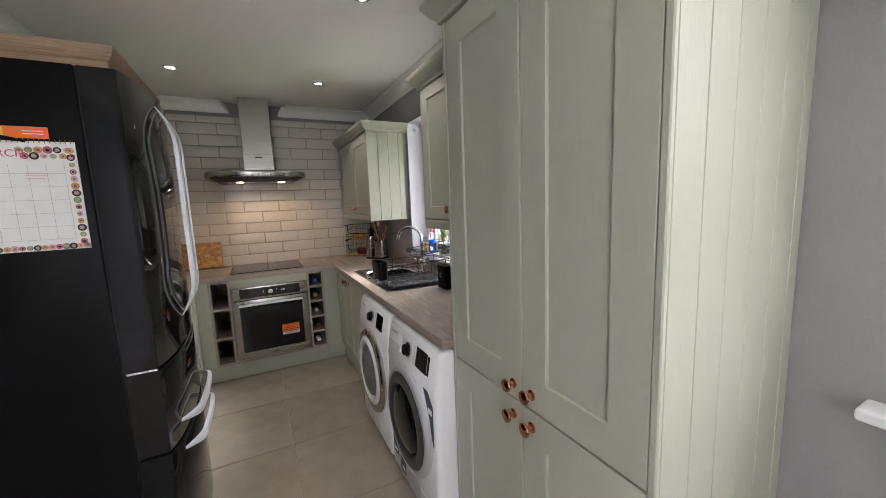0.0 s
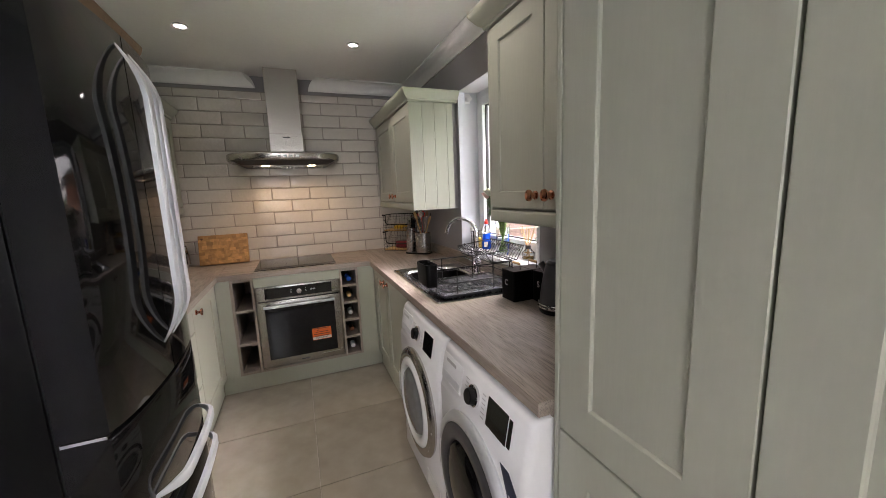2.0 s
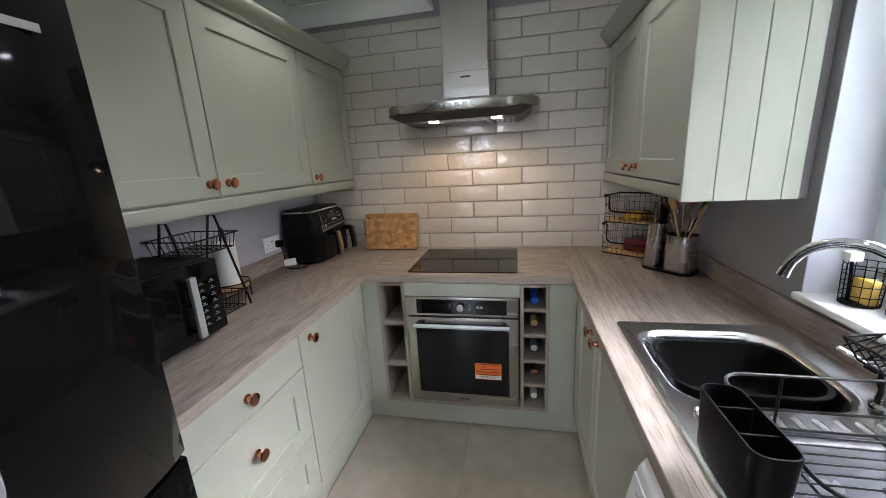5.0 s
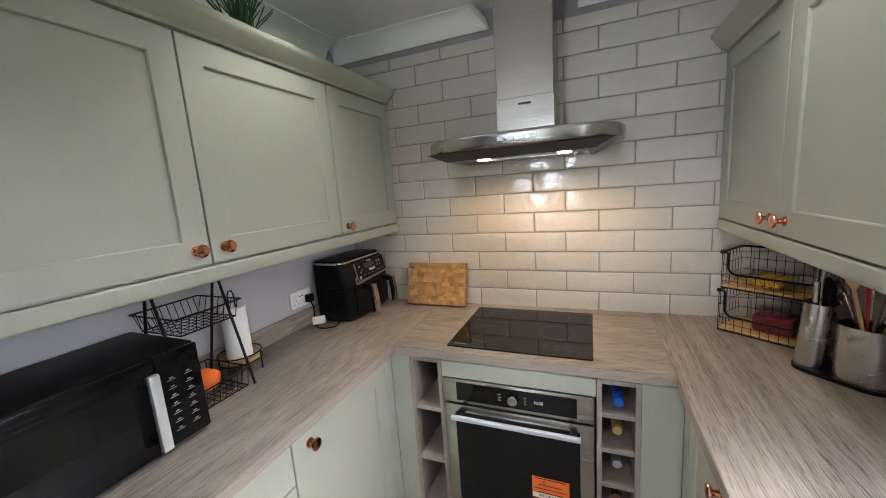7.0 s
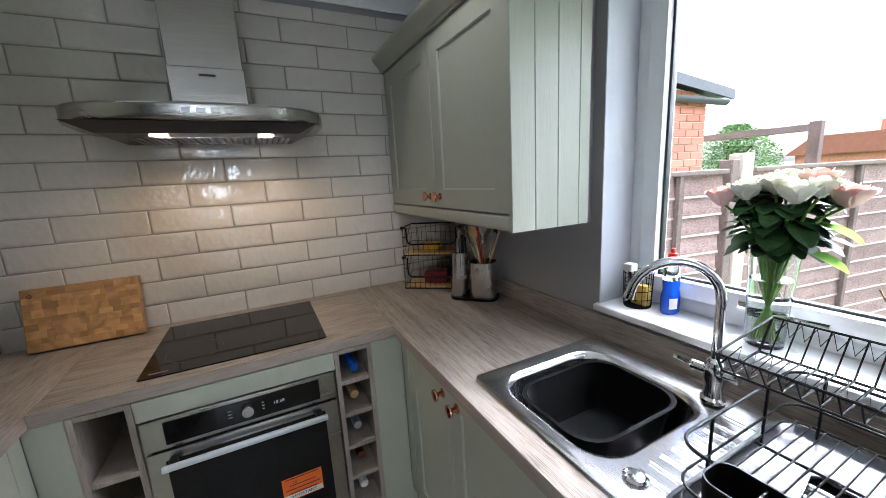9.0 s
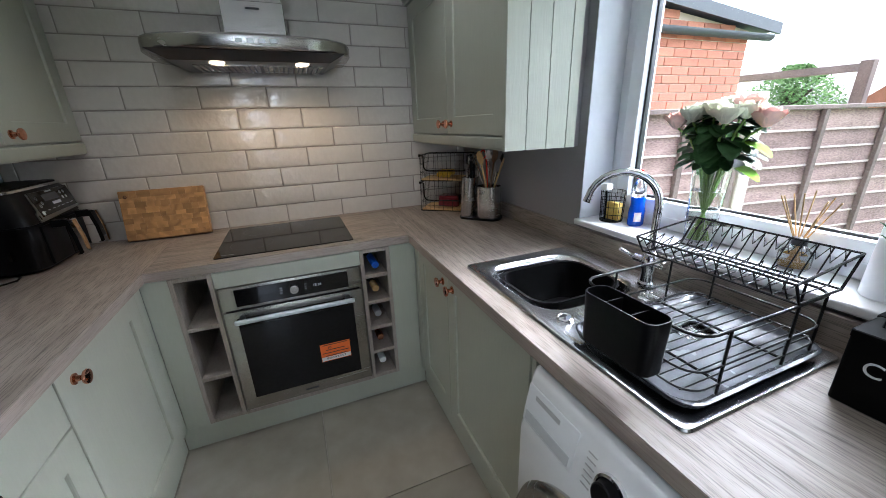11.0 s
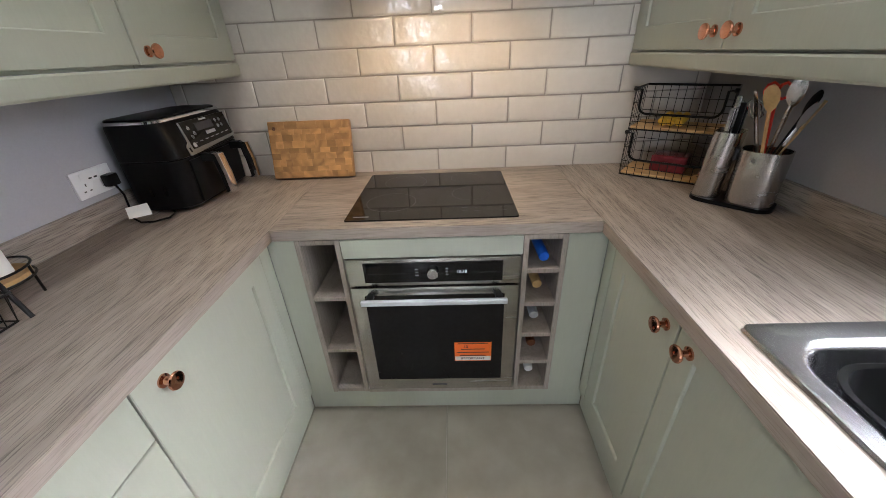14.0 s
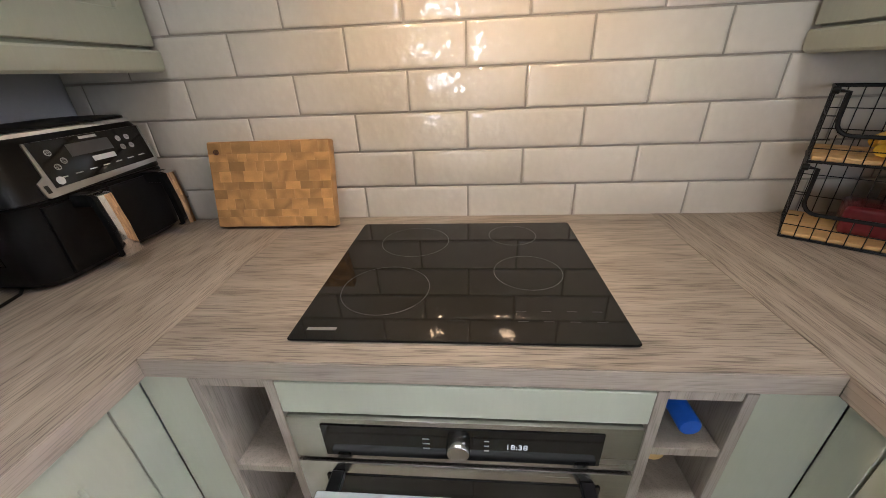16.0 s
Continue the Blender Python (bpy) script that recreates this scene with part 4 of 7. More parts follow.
def laundry(name, label, y0, y1, ring, glass, grey_ring):
    xf, xb, zt = 0.512, 1.09, 0.852
    yc, zc = (y0 + y1) / 2, 0.430
    m = thing(name, label, name.replace("_", " "), (0.8, yc, 0), "laundry machines")
    # cabinet with a front that leans back above the door and rounded edges
    prof = [(xb, 0.02), (xf + 0.006, 0.02), (xf, 0.03), (xf, 0.685), (xf + 0.006, 0.70), (xf + 0.030, 0.832), (xf + 0.040, 0.846), (xf + 0.055, zt), (xb, zt)]
    loops = []
    for y, ins in ((y0, 0.030), (y0 + 0.006, 0.012), (y0 + 0.022, 0), (y1 - 0.022, 0), (y1 - 0.006, 0.012), (y1, 0.030)):
        loops.append([(x + (ins if x < 0.7 else 0), y, z) for x, z in prof])
    part("body", loft(bmesh.new(), loops, True, True, True), APPL, m, "white enamel casing", 40)
    inner = 0.212 if grey_ring else 0.222
    d = part("porthole", lathe(bmesh.new(), [(inner, -0.001), (inner, 0.026), (inner - 0.012, 0.036), (0.178, 0.038), (0.166, 0.030), (0.163, 0.006), (0.001, 0.006)], (xf, yc, zc), "x", 48, -1), ring, m, "round door ring", 50)
    part("outer_ring", lathe(bmesh.new(), [(0.256, 0.0), (0.260, 0.010), (0.252, 0.024), (inner + 0.014, 0.031), (inner + 0.002, 0.027), (inner + 0.001, 0.0)], (xf, yc, zc), "x", 48, -1), STEEL if grey_ring else SILVER, d, "wide grey outer ring" if grey_ring else "silver outer ring", 50)
    part("door_glass", lathe(bmesh.new(), [(0.140, 0.0), (0.160, 0.020), (0.148, 0.036), (0.10, 0.046), (0.05, 0.051), (0.001, 0.052)], (xf, yc, zc), "x", 40, -1), glass, d, "domed door glass", 50)
    part("door_catch", box(xf - 0.036, xf - 0.006, yc + 0.205, yc + 0.232, zc - 0.05, zc + 0.05, 0.006, 2), SILVER if grey_ring else APPL, d)
    lean = Matrix.Translation((xf + 0.018, yc, 0.766)) @ Matrix.Rotation(radians(10.4), 4, "Y")
    def on_panel(bm):
        bm.transform(lean)
        return bm
    # detergent drawer, dial, display on the leaning panel
    dw = part("detergent_drawer", on_panel(box(-0.003, 0.004, 0.105, 0.278, -0.052, 0.052, 0.004, 2)), APPL, m, "flat soap drawer front")
    part("drawer_grip", on_panel(box(-0.0042, -0.0025, 0.115, 0.268, -0.046, -0.018, 0.001)), APPL_G, dw)
    part("maker_mark", on_panel(box(-0.0040, -0.0030, 0.16, 0.245, 0.024, 0.036, 0)), GREYINK, dw, smooth=0)
    for k in range(6):
        for a, b in ((0.055, 0.078), (-0.062, -0.042)):
            part("printed_line", on_panel(box(-0.0012, 0.0003, a, b, -0.042 + k * 0.015, -0.039 + k * 0.015, 0)), GREYINK, m, smooth=0)
    dl = part("dial", on_panel(lathe(bmesh.new(), [(0.030, 0.006), (0.027, 0.010), (0.026, 0.026), (0.023, 0.029), (0.001, 0.0295)], (0, 0.01, 0), "x", 30, -1)), BLACK_M, m, "round black programme dial")
    part("bezel", on_panel(lathe(bmesh.new(), [(0.037, -0.001), (0.036, 0.008), (0.031, 0.010), (0.029, 0.006), (0.029, -0.001)], (0, 0.01, 0), "x", 30, -1)), CHROME, dl, "chrome ring round the dial")
    part("display", on_panel(box(-0.0018, 0.001, -0.192, -0.078, -0.046, 0.046, 0.001)), BLACK_GL, m, "black display panel")
    if not grey_ring:
        part("key_strip", on_panel(box(-0.0018, 0.001, -0.215, -0.198, -0.042, 0.042, 0.001)), BLACK_GL, m)
    part("kick_panel", box(xf - 0.002, xf + 0.003, y0 + 0.03, y0 + 0.20, 0.05, 0.13, 0.002), APPL, m)
    for y in (y0 + 0.05, y1 - 0.05):
        part("foot", lathe(bmesh.new(), [(0.022, 0.0), (0.022, 0.021)], (xf + 0.06, y, 0), "z", 12), BLACK_M, m)
    return m, xf, yc, zc


NAVY = mat("navy_sticker", (0.015, 0.025, 0.06), 0.35, vary=0.15)
laundry("washing_machine", "white front-loading washing machine with a silver door ring", -2.255, -1.665, APPL, mat("grey_porthole_glass", (0.16, 0.165, 0.17), 0.08, vary=0.15, scale=4, fine=30), True)
m2, xf, yc, zc = laundry("tumble_dryer", "white tumble dryer with a dark round door", -2.858, -2.268, DARKGREY, BLACK_GL, False)
bm = bmesh.new()
prism(bm, [(-2.835, 0.62), (-2.79, 0.67), (-2.745, 0.67), (-2.80, 0.55), (-2.825, 0.44), (-2.835, 0.44)], "x", xf - 0.0012, xf + 0.0005)
s1 = part("energy_sticker", bm, NAVY, m2, "dark blue sticker beside the door", 0)
part("sticker_panel", box(xf - 0.0017, xf - 0.001, -2.828, -2.788, 0.575, 0.60, 0), PAPER, s1, smooth=0)
for y0, y1, z0, z1 in ((-2.37, -2.30, 0.10, 0.25), (-2.47, -2.40, 0.05, 0.16)):
    s2 = part("energy_sticker", box(xf - 0.0012, xf + 0.0005, y0, y1, z0, z1, 0), NAVY, m2, "dark printed sticker", 0)
    part("sticker_panel", box(xf - 0.0017, xf - 0.001, y0 + 0.01, y1 - 0.02, z0 + 0.02, z0 + 0.035, 0), PAPER, s2, smooth=0)
solid("machine_gap_rail", box(0.60, 0.62, -2.866, -1.642, 0.856, 0.8695, 0.001), TOP_Y, "wooden rail under the worktop edge", "rail")

# ---- sink, tap and draining rack ----
SX0, SX1, SY0, SY1 = 0.622, 1.122, -1.997, -1.137
sink = thing("sink", "stainless steel inset sink with a ribbed drainer", "sink", (0.87, -1.57, WT))
bm = bmesh.new()
Z0 = WT + 0.0008
loops = [rrect(SX0, SX1, SY0, SY1, 0.02, Z0), rrect(SX0 + 0.003, SX1 - 0.003, SY0 + 0.003, SY1 - 0.003, 0.02, Z0 + 0.006), rrect(SX0 + 0.016, SX1 - 0.016, SY0 + 0.016, SY1 - 0.016, 0.03, Z0 + 0.007),
         rrect(SX0 + 0.028, SX1 - 0.028, SY0 + 0.028, SY1 - 0.028, 0.04, Z0 + 0.001)]
def basin(i, z, r=0.085):
    return rrect(0.672 + i, 1.052 - i, -1.555 + i, -1.185 - i, r - i * 0.5, z)
loops += [basin(-0.012, Z0 + 0.001), basin(0, Z0 - 0.004), basin(0.008, Z0 - 0.02), basin(0.020, Z0 - 0.12), basin(0.035, Z0 - 0.155), basin(0.07, Z0 - 0.165)]
loft(bm, loops, True, False, True)
part("bowl", bm, STEEL_S, sink, "pressed steel bowl and deck", 50)
for k in range(9):
    x = 0.72 + k * 0.038
    part("drainer_rib", prism(bmesh.new(), [(x - 0.010, Z0), (x - 0.006, Z0 + 0.0035), (x, Z0 + 0.0045), (x + 0.006, Z0 + 0.0035), (x + 0.010, Z0)], "y", -1.955, -1.595), STEEL_S, sink)
part("overflow_cap", lathe(bmesh.new(), [(0.021, 0.0), (0.023, 0.004), (0.019, 0.007), (0.016, 0.005), (0.001, 0.006)], (0.700, -1.603, Z0 + 0.0005), "z", 24), CHROME, sink, "round chrome pop-up knob")
part("waste", lathe(bmesh.new(), [(0.04, 0.0), (0.04, 0.003), (0.03, 0.002), (0.001, 0.001)], (0.86, -1.37, Z0 - 0.1645), "z", 24), CHROME, sink)
wb = bmesh.new()
wl_ = [rrect(0.735 - o, 1.0 + o, -1.465 - o, -1.275 + o, 0.05 + o * 0.6, z) for o, z in ((-0.012, 0.765), (0, 0.762), (0.02, 0.80), (0.035, 0.893), (0.045, 0.899), (0.045, 0.903), (0.034, 0.902), (0.018, 0.80), (0.0, 0.770))]
loft(wb, wl_, True, True, True)
solid("washing_up_bowl", wb, BLACK_S, "black plastic washing-up bowl standing in the sink", "washing-up bowl", smooth=50)

tap = thing("kitchen_tap", "chrome mixer tap with a swan neck spout and two levers", "tap", (1.068, -1.548, WT))
tx, ty = 1.068, -1.548
part("base", lathe(bmesh.new(), [(0.027, 0.007), (0.027, 0.014), (0.021, 0.02), (0.019, 0.05), (0.024, 0.065), (0.024, 0.10), (0.017, 0.115), (0.0115, 0.12)], (tx, ty, WT), "z", 24), CHROME, tap)
dx, dy = -0.145, 0.135
pts = [(tx, ty, WT + 0.11), (tx, ty, WT + 0.20), (tx, ty, WT + 0.262)]
for i in range(1, 13):
    a = radians(180 - i * 14.2)
    s = (1 + math.cos(a)) / 2
    pts.append((tx + dx * s, ty + dy * s, WT + 0.262 + 0.098 * math.sin(a)))
part("spout", tube(bmesh.new(), pts, 0.0115, 14), CHROME, tap, "curved chrome spout", 60)
e = Vector(pts[-1])
part("aerator", tube(bmesh.new(), [e, e + (Vector(pts[-1]) - Vector(pts[-2])).normalized() * 0.014], 0.0128, 14), CHROME, tap)
for sx, sy, name in ((0.05, -0.5, "lever"), (-0.05, 0.5, "lever")):
    d = Vector((sx, sy, 0)).normalized()
    b0 = Vector((tx, ty, WT + 0.083))
    lv = part(name, tube(bmesh.new(), [b0 + d * 0.018, b0 + d * 0.05], 0.013, 14), CHROME, tap)
    part("paddle", tube(bmesh.new(), [b0 + d * 0.045, b0 + d * 0.052 + Vector((-0.02, 0, 0.012)), b0 + d * 0.062 + Vector((-0.055, 0, 0.034))], 0.0055, 10), CHROME, lv)

# draining rack over the drainer
RX0, RX1, RY0, RY1 = 0.652, 1.085, -1.978, -1.676
rk = thing("dish_rack", "black wire dish rack with a drip tray and upper plate tier", "dish rack", (0.87, -1.80, WT))
TZ = WT + 0.0095
bm = bmesh.new()
rims = [rrect(RX0 - 0.003, RX1 + 0.003, RY0 - 0.006, RY1 + 0.006, 0.045, z) if o < 0 else rrect(RX0 + o, RX1 - o, RY0 + o, RY1 - o, 0.042, z) for o, z in ((0.012, TZ), (0.002, TZ + 0.006), (-1, TZ + 0.020), (0.001, TZ + 0.021), (0.010, TZ + 0.010), (0.02, TZ + 0.006))]
# an oval drain opening goes through the tray's floor
HOLE = Vector((0.925, -1.80))
oval_hole = []
for x, y, _ in rims[-1]:
    d = Vector((x, y)) - HOLE
    d = Vector((d.x / 0.055, d.y / 0.042)).normalized()
    oval_hole.append((HOLE.x + d.x * 0.055, HOLE.y + d.y * 0.042))
rims += [[(x, y, TZ + 0.006) for x, y in oval_hole], [(x, y, TZ + 0.001) for x, y in oval_hole]]
loft(bm, rims, True, False, False)
BLACK_T = mat("black_tray_plastic", (0.05, 0.053, 0.06), 0.24, vary=0.25, scale=9, fine=120, rvary=0.5)
tray = part("drip_tray", bm, BLACK_T, rk, "black plastic drip tray", 50)


def wire(parent, pts, r=0.0028, closed=False, n=6, name="wire"):
    return part(name, tube(bmesh.new(), pts, r, n, closed), WIRE, parent)


def at_z(lp, z):
    return [(x, y, z) for x, y, _ in lp]


lo, hi = WT + 0.045, WT + 0.158
lower = rrect(RX0 + 0.012, RX1 - 0.012, RY0 + 0.012, RY1 - 0.012, 0.04, lo)
wire(rk, lower, 0.0024, True)
wire(rk, at_z(lower, WT + 0.085), 0.0025, True)
wire(rk, at_z(lower, hi), 0.0031, True, 8)
for x, y in ((RX0 + 0.012, RY0 + 0.10), (RX0 + 0.012, RY1 - 0.06), (RX0 + 0.09, RY0 + 0.012), (RX1 - 0.14, RY0 + 0.012), (RX1 - 0.03, RY0 + 0.016), (RX0 + 0.12, RY1 - 0.012), (RX1 - 0.12, RY1 - 0.012), (RX1 - 0.012, RY1 - 0.06), (RX1 - 0.012, RY0 + 0.06)):
    wire(rk, [(x, y, TZ + 0.012), (x, y, hi)], 0.0028)
for k in range(12):
    y = RY0 + 0.030 + k * 0.0222
    wire(rk, [(RX0 + 0.012, y, lo), (RX1 - 0.012, y, lo)], 0.0017)
for x in (RX0 + 0.10, RX1 - 0.15):
    wire(rk, [(x, RY0 + 0.012, lo - 0.003), (x, RY1 - 0.012, lo - 0.003)], 0.003)
# upper plate tier, tilted up towards the window
ax, bx = 0.934, 1.105
TA, TB = -1.968, -1.622
wire(rk, [(ax - 0.03, TA, WT + 0.211), (ax, TA, hi + 0.006), (bx - 0.02, TA, hi + 0.006), (bx + 0.025, TA, WT + 0.235), (ax - 0.03, TA, WT + 0.211)], 0.0028, name="end_frame")
wire(rk, [(ax - 0.03, TB, WT + 0.211), (ax, TB, hi + 0.006), (bx - 0.02, TB, hi + 0.006), (bx + 0.025, TB, WT + 0.235), (ax - 0.03, TB, WT + 0.211)], 0.0028, name="end_frame")
for x, z in ((ax - 0.03, WT + 0.211), (bx + 0.025, WT + 0.235), (ax, hi + 0.006), (bx - 0.02, hi + 0.006)):
    wire(rk, [(x, TA, z), (x, TB, z)], 0.0026, name="rail")
for k in range(13):
    y = TA + 0.020 + k * 0.0255
    wire(rk, [(ax - 0.03, y, WT + 0.211), (ax + 0.002, y, hi + 0.008), (bx - 0.022, y, hi + 0.008), (bx + 0.025, y, WT + 0.235)], 0.0016, name="plate_wire")
zig = []
for k in range(27):
    y = TA + 0.014 + k * 0.0122
    zig.append((bx + (0.022 if k % 2 else 0.006), y, WT + (0.233 if k % 2 else 0.205)))
wire(rk, zig, 0.0018, name="plate_divider")
wire(rk, [(x - (bx - ax) - 0.045 + (0.028 if k % 2 else 0), y, z - 0.006) for k, (x, y, z) in enumerate(zig)], 0.0018, name="plate_divider")
cd = thing("cutlery_caddy", "black plastic cutlery caddy hooked on the dish rack", "cutlery holder", (0.69, -1.82, WT))
CX0, CX1, CY0, CY1 = 0.600, 0.664, -1.922, -1.752
bm = bmesh.new()
loft(bm, [rrect(CX0 + o, CX1 - o, CY0 + o, CY1 - o, max(0.004, 0.022 - o), z) for o, z in ((0.010, WT + 0.060), (0.004, WT + 0.064), (0, WT + 0.173), (0.0005, WT + 0.175), (0.003, WT + 0.175), (0.006, WT + 0.075))], True, True, True)
part("cup", bm, BLACK_M, cd, smooth=50)
for y in (CY0 + 0.055, CY1 - 0.055):
    part("divider", box(CX0 + 0.004, CX1 - 0.004, y - 0.0012, y + 0.0012, WT + 0.076, WT + 0.168, 0), BLACK_M, cd)
for y in (CY0 + 0.045, CY1 - 0.045):
    wire(cd, [(CX1 - 0.003, y, WT + 0.168), (RX0 + 0.014, y, hi + 0.009), (RX0 + 0.018, y, hi - 0.012)], 0.0022, name="hook")

# ---- on the window sill ----
SZ = W1[2] + 0.003
w = thing("sponge_basket", "round wire sponge basket on the window sill", "sponge holder", (1.245, -1.215, SZ))
cx, cy = 1.245, -1.215
for z, r in ((0.003, 0.042), (0.03, 0.043), (0.06, 0.044), (0.09, 0.045), (0.12, 0.046)):
    wire(w, [(cx + r * math.cos(a * math.pi / 10), cy + r * math.sin(a * math.pi / 10), SZ + z) for a in range(20)], 0.0014, True)
for k in range(14):
    a = k * math.pi / 7
    wire(w, [(cx + 0.042 * math.cos(a), cy + 0.042 * math.sin(a), SZ + 0.002), (cx + 0.046 * math.cos(a), cy + 0.046 * math.sin(a), SZ + 0.12)], 0.0011)
part("base", lathe(bmesh.new(), [(0.042, 0.0), (0.042, 0.003)], (cx, cy, SZ), "z", 20), BLACK_M, w)
solid("sponge", box(cx - 0.006, cx + 0.022, cy - 0.034, cy + 0.026, SZ + 0.004, SZ + 0.075, 0.006, 2), YELLOW, "yellow washing-up sponge in the wire basket", "sponge")
b = thing("dish_brush", "dish brush with pale bristles standing in the basket", "brush", (cx - 0.02, cy + 0.015, SZ))
part("handle", tube(bmesh.new(), [(cx - 0.015, cy + 0.018, SZ + 0.004), (cx - 0.025, cy + 0.01, SZ + 0.09), (cx - 0.028, cy + 0.012, SZ + 0.13)], 0.004, 8), BLACK_M, b)
part("bristles", box(cx - 0.045, cx - 0.012, cy - 0.005, cy + 0.028, SZ + 0.125, SZ + 0.152, 0.006, 2), PAPER, b)

b = thing("washing_up_liquid", "clear bottle of blue washing-up liquid with a red cap", "bottle", (1.268, -1.312, SZ))
cx, cy = 1.268, -1.312
def oval(rx, ry, z, n=24):
    return [(cx + rx * math.cos(2 * math.pi * i / n), cy + ry * math.sin(2 * math.pi * i / n), SZ + z) for i in range(n)]
part("liquid", loft(bmesh.new(), [oval(0.029, 0.021, 0.0), oval(0.034, 0.025, 0.006), oval(0.034, 0.025, 0.055), oval(0.029, 0.021, 0.08), oval(0.031, 0.023, 0.112)], True, True, True), BLUE, b, "bright blue liquid")
part("bottle_top", loft(bmesh.new(), [oval(0.031, 0.023, 0.1125), oval(0.028, 0.021, 0.15), oval(0.012, 0.014, 0.172), oval(0.011, 0.011, 0.178)], True, True, True), GLASS, b, "empty clear shoulder")
part("cap", loft(bmesh.new(), [oval(0.014, 0.014, 0.178), oval(0.013, 0.013, 0.196), oval(0.007, 0.007, 0.199), oval(0.006, 0.006, 0.212)], True, True, True), RED, b, "red cap")
part("paper_label", loft(bmesh.new(), [[(cx + 0.0348 * math.cos(a), cy + 0.0258 * math.sin(a), SZ + z) for a in [radians(q) for q in range(214, 263, 12)]] for z in (0.02, 0.055)], False), PAPER, b, "white and blue label")

# glass vase of roses
VX, VY = 1.246, -1.568
v = thing("vase", "clear glass vase half filled with water", "vase", (VX, VY, SZ))
part("glass", lathe(bmesh.new(), [(0.038, 0.0), (0.0405, 0.004), (0.044, 0.12), (0.052, 0.262), (0.0495, 0.262), (0.0415, 0.12), (0.038, 0.016), (0.001, 0.014)], (VX, VY, SZ), "z", 36), GLASS, v, smooth=50)
wt_ = part("water", lathe(bmesh.new(), [(0.0372, 0.0165), (0.0405, 0.12), (0.0445, 0.175), (0.001, 0.1751)], (VX, VY, SZ), "z", 30), WATER, v, smooth=50)
rnd = random.Random(7)
heads = []
bq = thing("rose_bouquet", "bouquet of cream and pink roses with dark green leaves", "flowers", (VX, VY, SZ + 0.02))
for i in range(17):
    a = i * 2.399
    r = 0.018 + 0.092 * math.sqrt((i + 0.5) / 17)
    hx, hy = VX + r * math.cos(a) * 0.85 - 0.005, VY + r * math.sin(a) * 1.15
    hx = min(hx, 1.282)
    hz = SZ + 0.432 - r * 0.40 + rnd.uniform(-0.018, 0.018)
    fx, fy = VX - 0.020 * math.cos(a), VY - 0.020 * math.sin(a)
    nx, ny = VX + 0.036 * math.cos(a), VY + 0.036 * math.sin(a)
    part("stem", tube(bmesh.new(), [(fx, fy, SZ + 0.022), ((fx + nx) / 2, (fy + ny) / 2, SZ + 0.14), (nx, ny, SZ + 0.262), ((nx + hx) / 2, (ny + hy) / 2, (SZ + 0.262 + hz) / 2 + 0.012), (hx, hy, hz - 0.015)], 0.0033, 6), STEM, bq)
    heads.append((hx, hy, hz, a))


def rose(parent, x, y, z, r, material, seed):
    """A rose head: cupped petals in three whorls round a tight bud."""
    q = random.Random(seed)
    bm = bmesh.new()
    lathe(bm, [(0.004, -r * 0.5), (r * 0.42, -r * 0.15), (r * 0.46, r * 0.35), (r * 0.26, r * 0.75), (0.002, r * 0.80)], (x, y, z), "z", 9)
    for whorl, (count, rr, hh, lean) in enumerate(((5, 0.62, 0.80, 0.12), (6, 0.85, 0.68, 0.32), (6, 0.96, 0.62, 0.34))):
        for k in range(count):
            a0 = 2 * math.pi * (k + 0.37 * whorl) / count + q.uniform(-0.2, 0.2)
            half = math.pi / count * 1.45
            rows = []
            for s in (0, 0.3, 0.6, 0.85, 1.0):
                row = []
                for t in (-1, -0.5, 0, 0.5, 1):
                    a = a0 + half * t * (0.55 + 0.45 * math.sin(math.pi * min(1, s + 0.15)))
                    rad = r * (0.18 + (rr - 0.18) * math.sin(s * math.pi / 2)) + r * lean * max(0, s - 0.6) * 0.9
                    h = r * (-0.55 + (hh + 0.55) * s - 0.16 * t * t * s - lean * max(0, s - 0.75) * 1.2)
                    row.append((x + rad * math.cos(a), y + rad * math.sin(a), z + h + q.uniform(-0.0008, 0.0008)))
                rows.append(row)
            loft(bm, rows, False)
    return part("rose_head", bm, material, parent, "pale pink bloom" if material is PINK else "cream bloom", 80)


along = sorted(range(17), key=lambda i: 0.51 * heads[i][0] - 0.86 * heads[i][1])
pinks = [along[k] for k in (0, 4, 8, 13, 15)]
for i, (x, y, z, a) in enumerate(heads):
    rose(bq, x, y, z, rnd.uniform(0.033, 0.041), PINK if i in pinks else CREAM, i)


def leaf(bm, base, d, length, width, q):
    d = Vector(d).normalized()
    side = d.cross(Vector((0, 0, 1)))
    side = side.normalized() if side.length > 0.1 else Vector((1, 0, 0))
    up = side.cross(d)
    rows = []
    for s in (0, 0.15, 0.4, 0.65, 0.85, 1.0):
        w = width * math.sin(math.pi * min(1, s * 0.93 + 0.05)) ** 0.6
        p = Vector(base) + d * length * s - Vector((0, 0, 1)) * length * 0.28 * s * s
        rows.append([tuple(p - side * w + up * w * 0.25), tuple(p), tuple(p + side * w + up * w * 0.25)])
    loft(bm, rows, False)


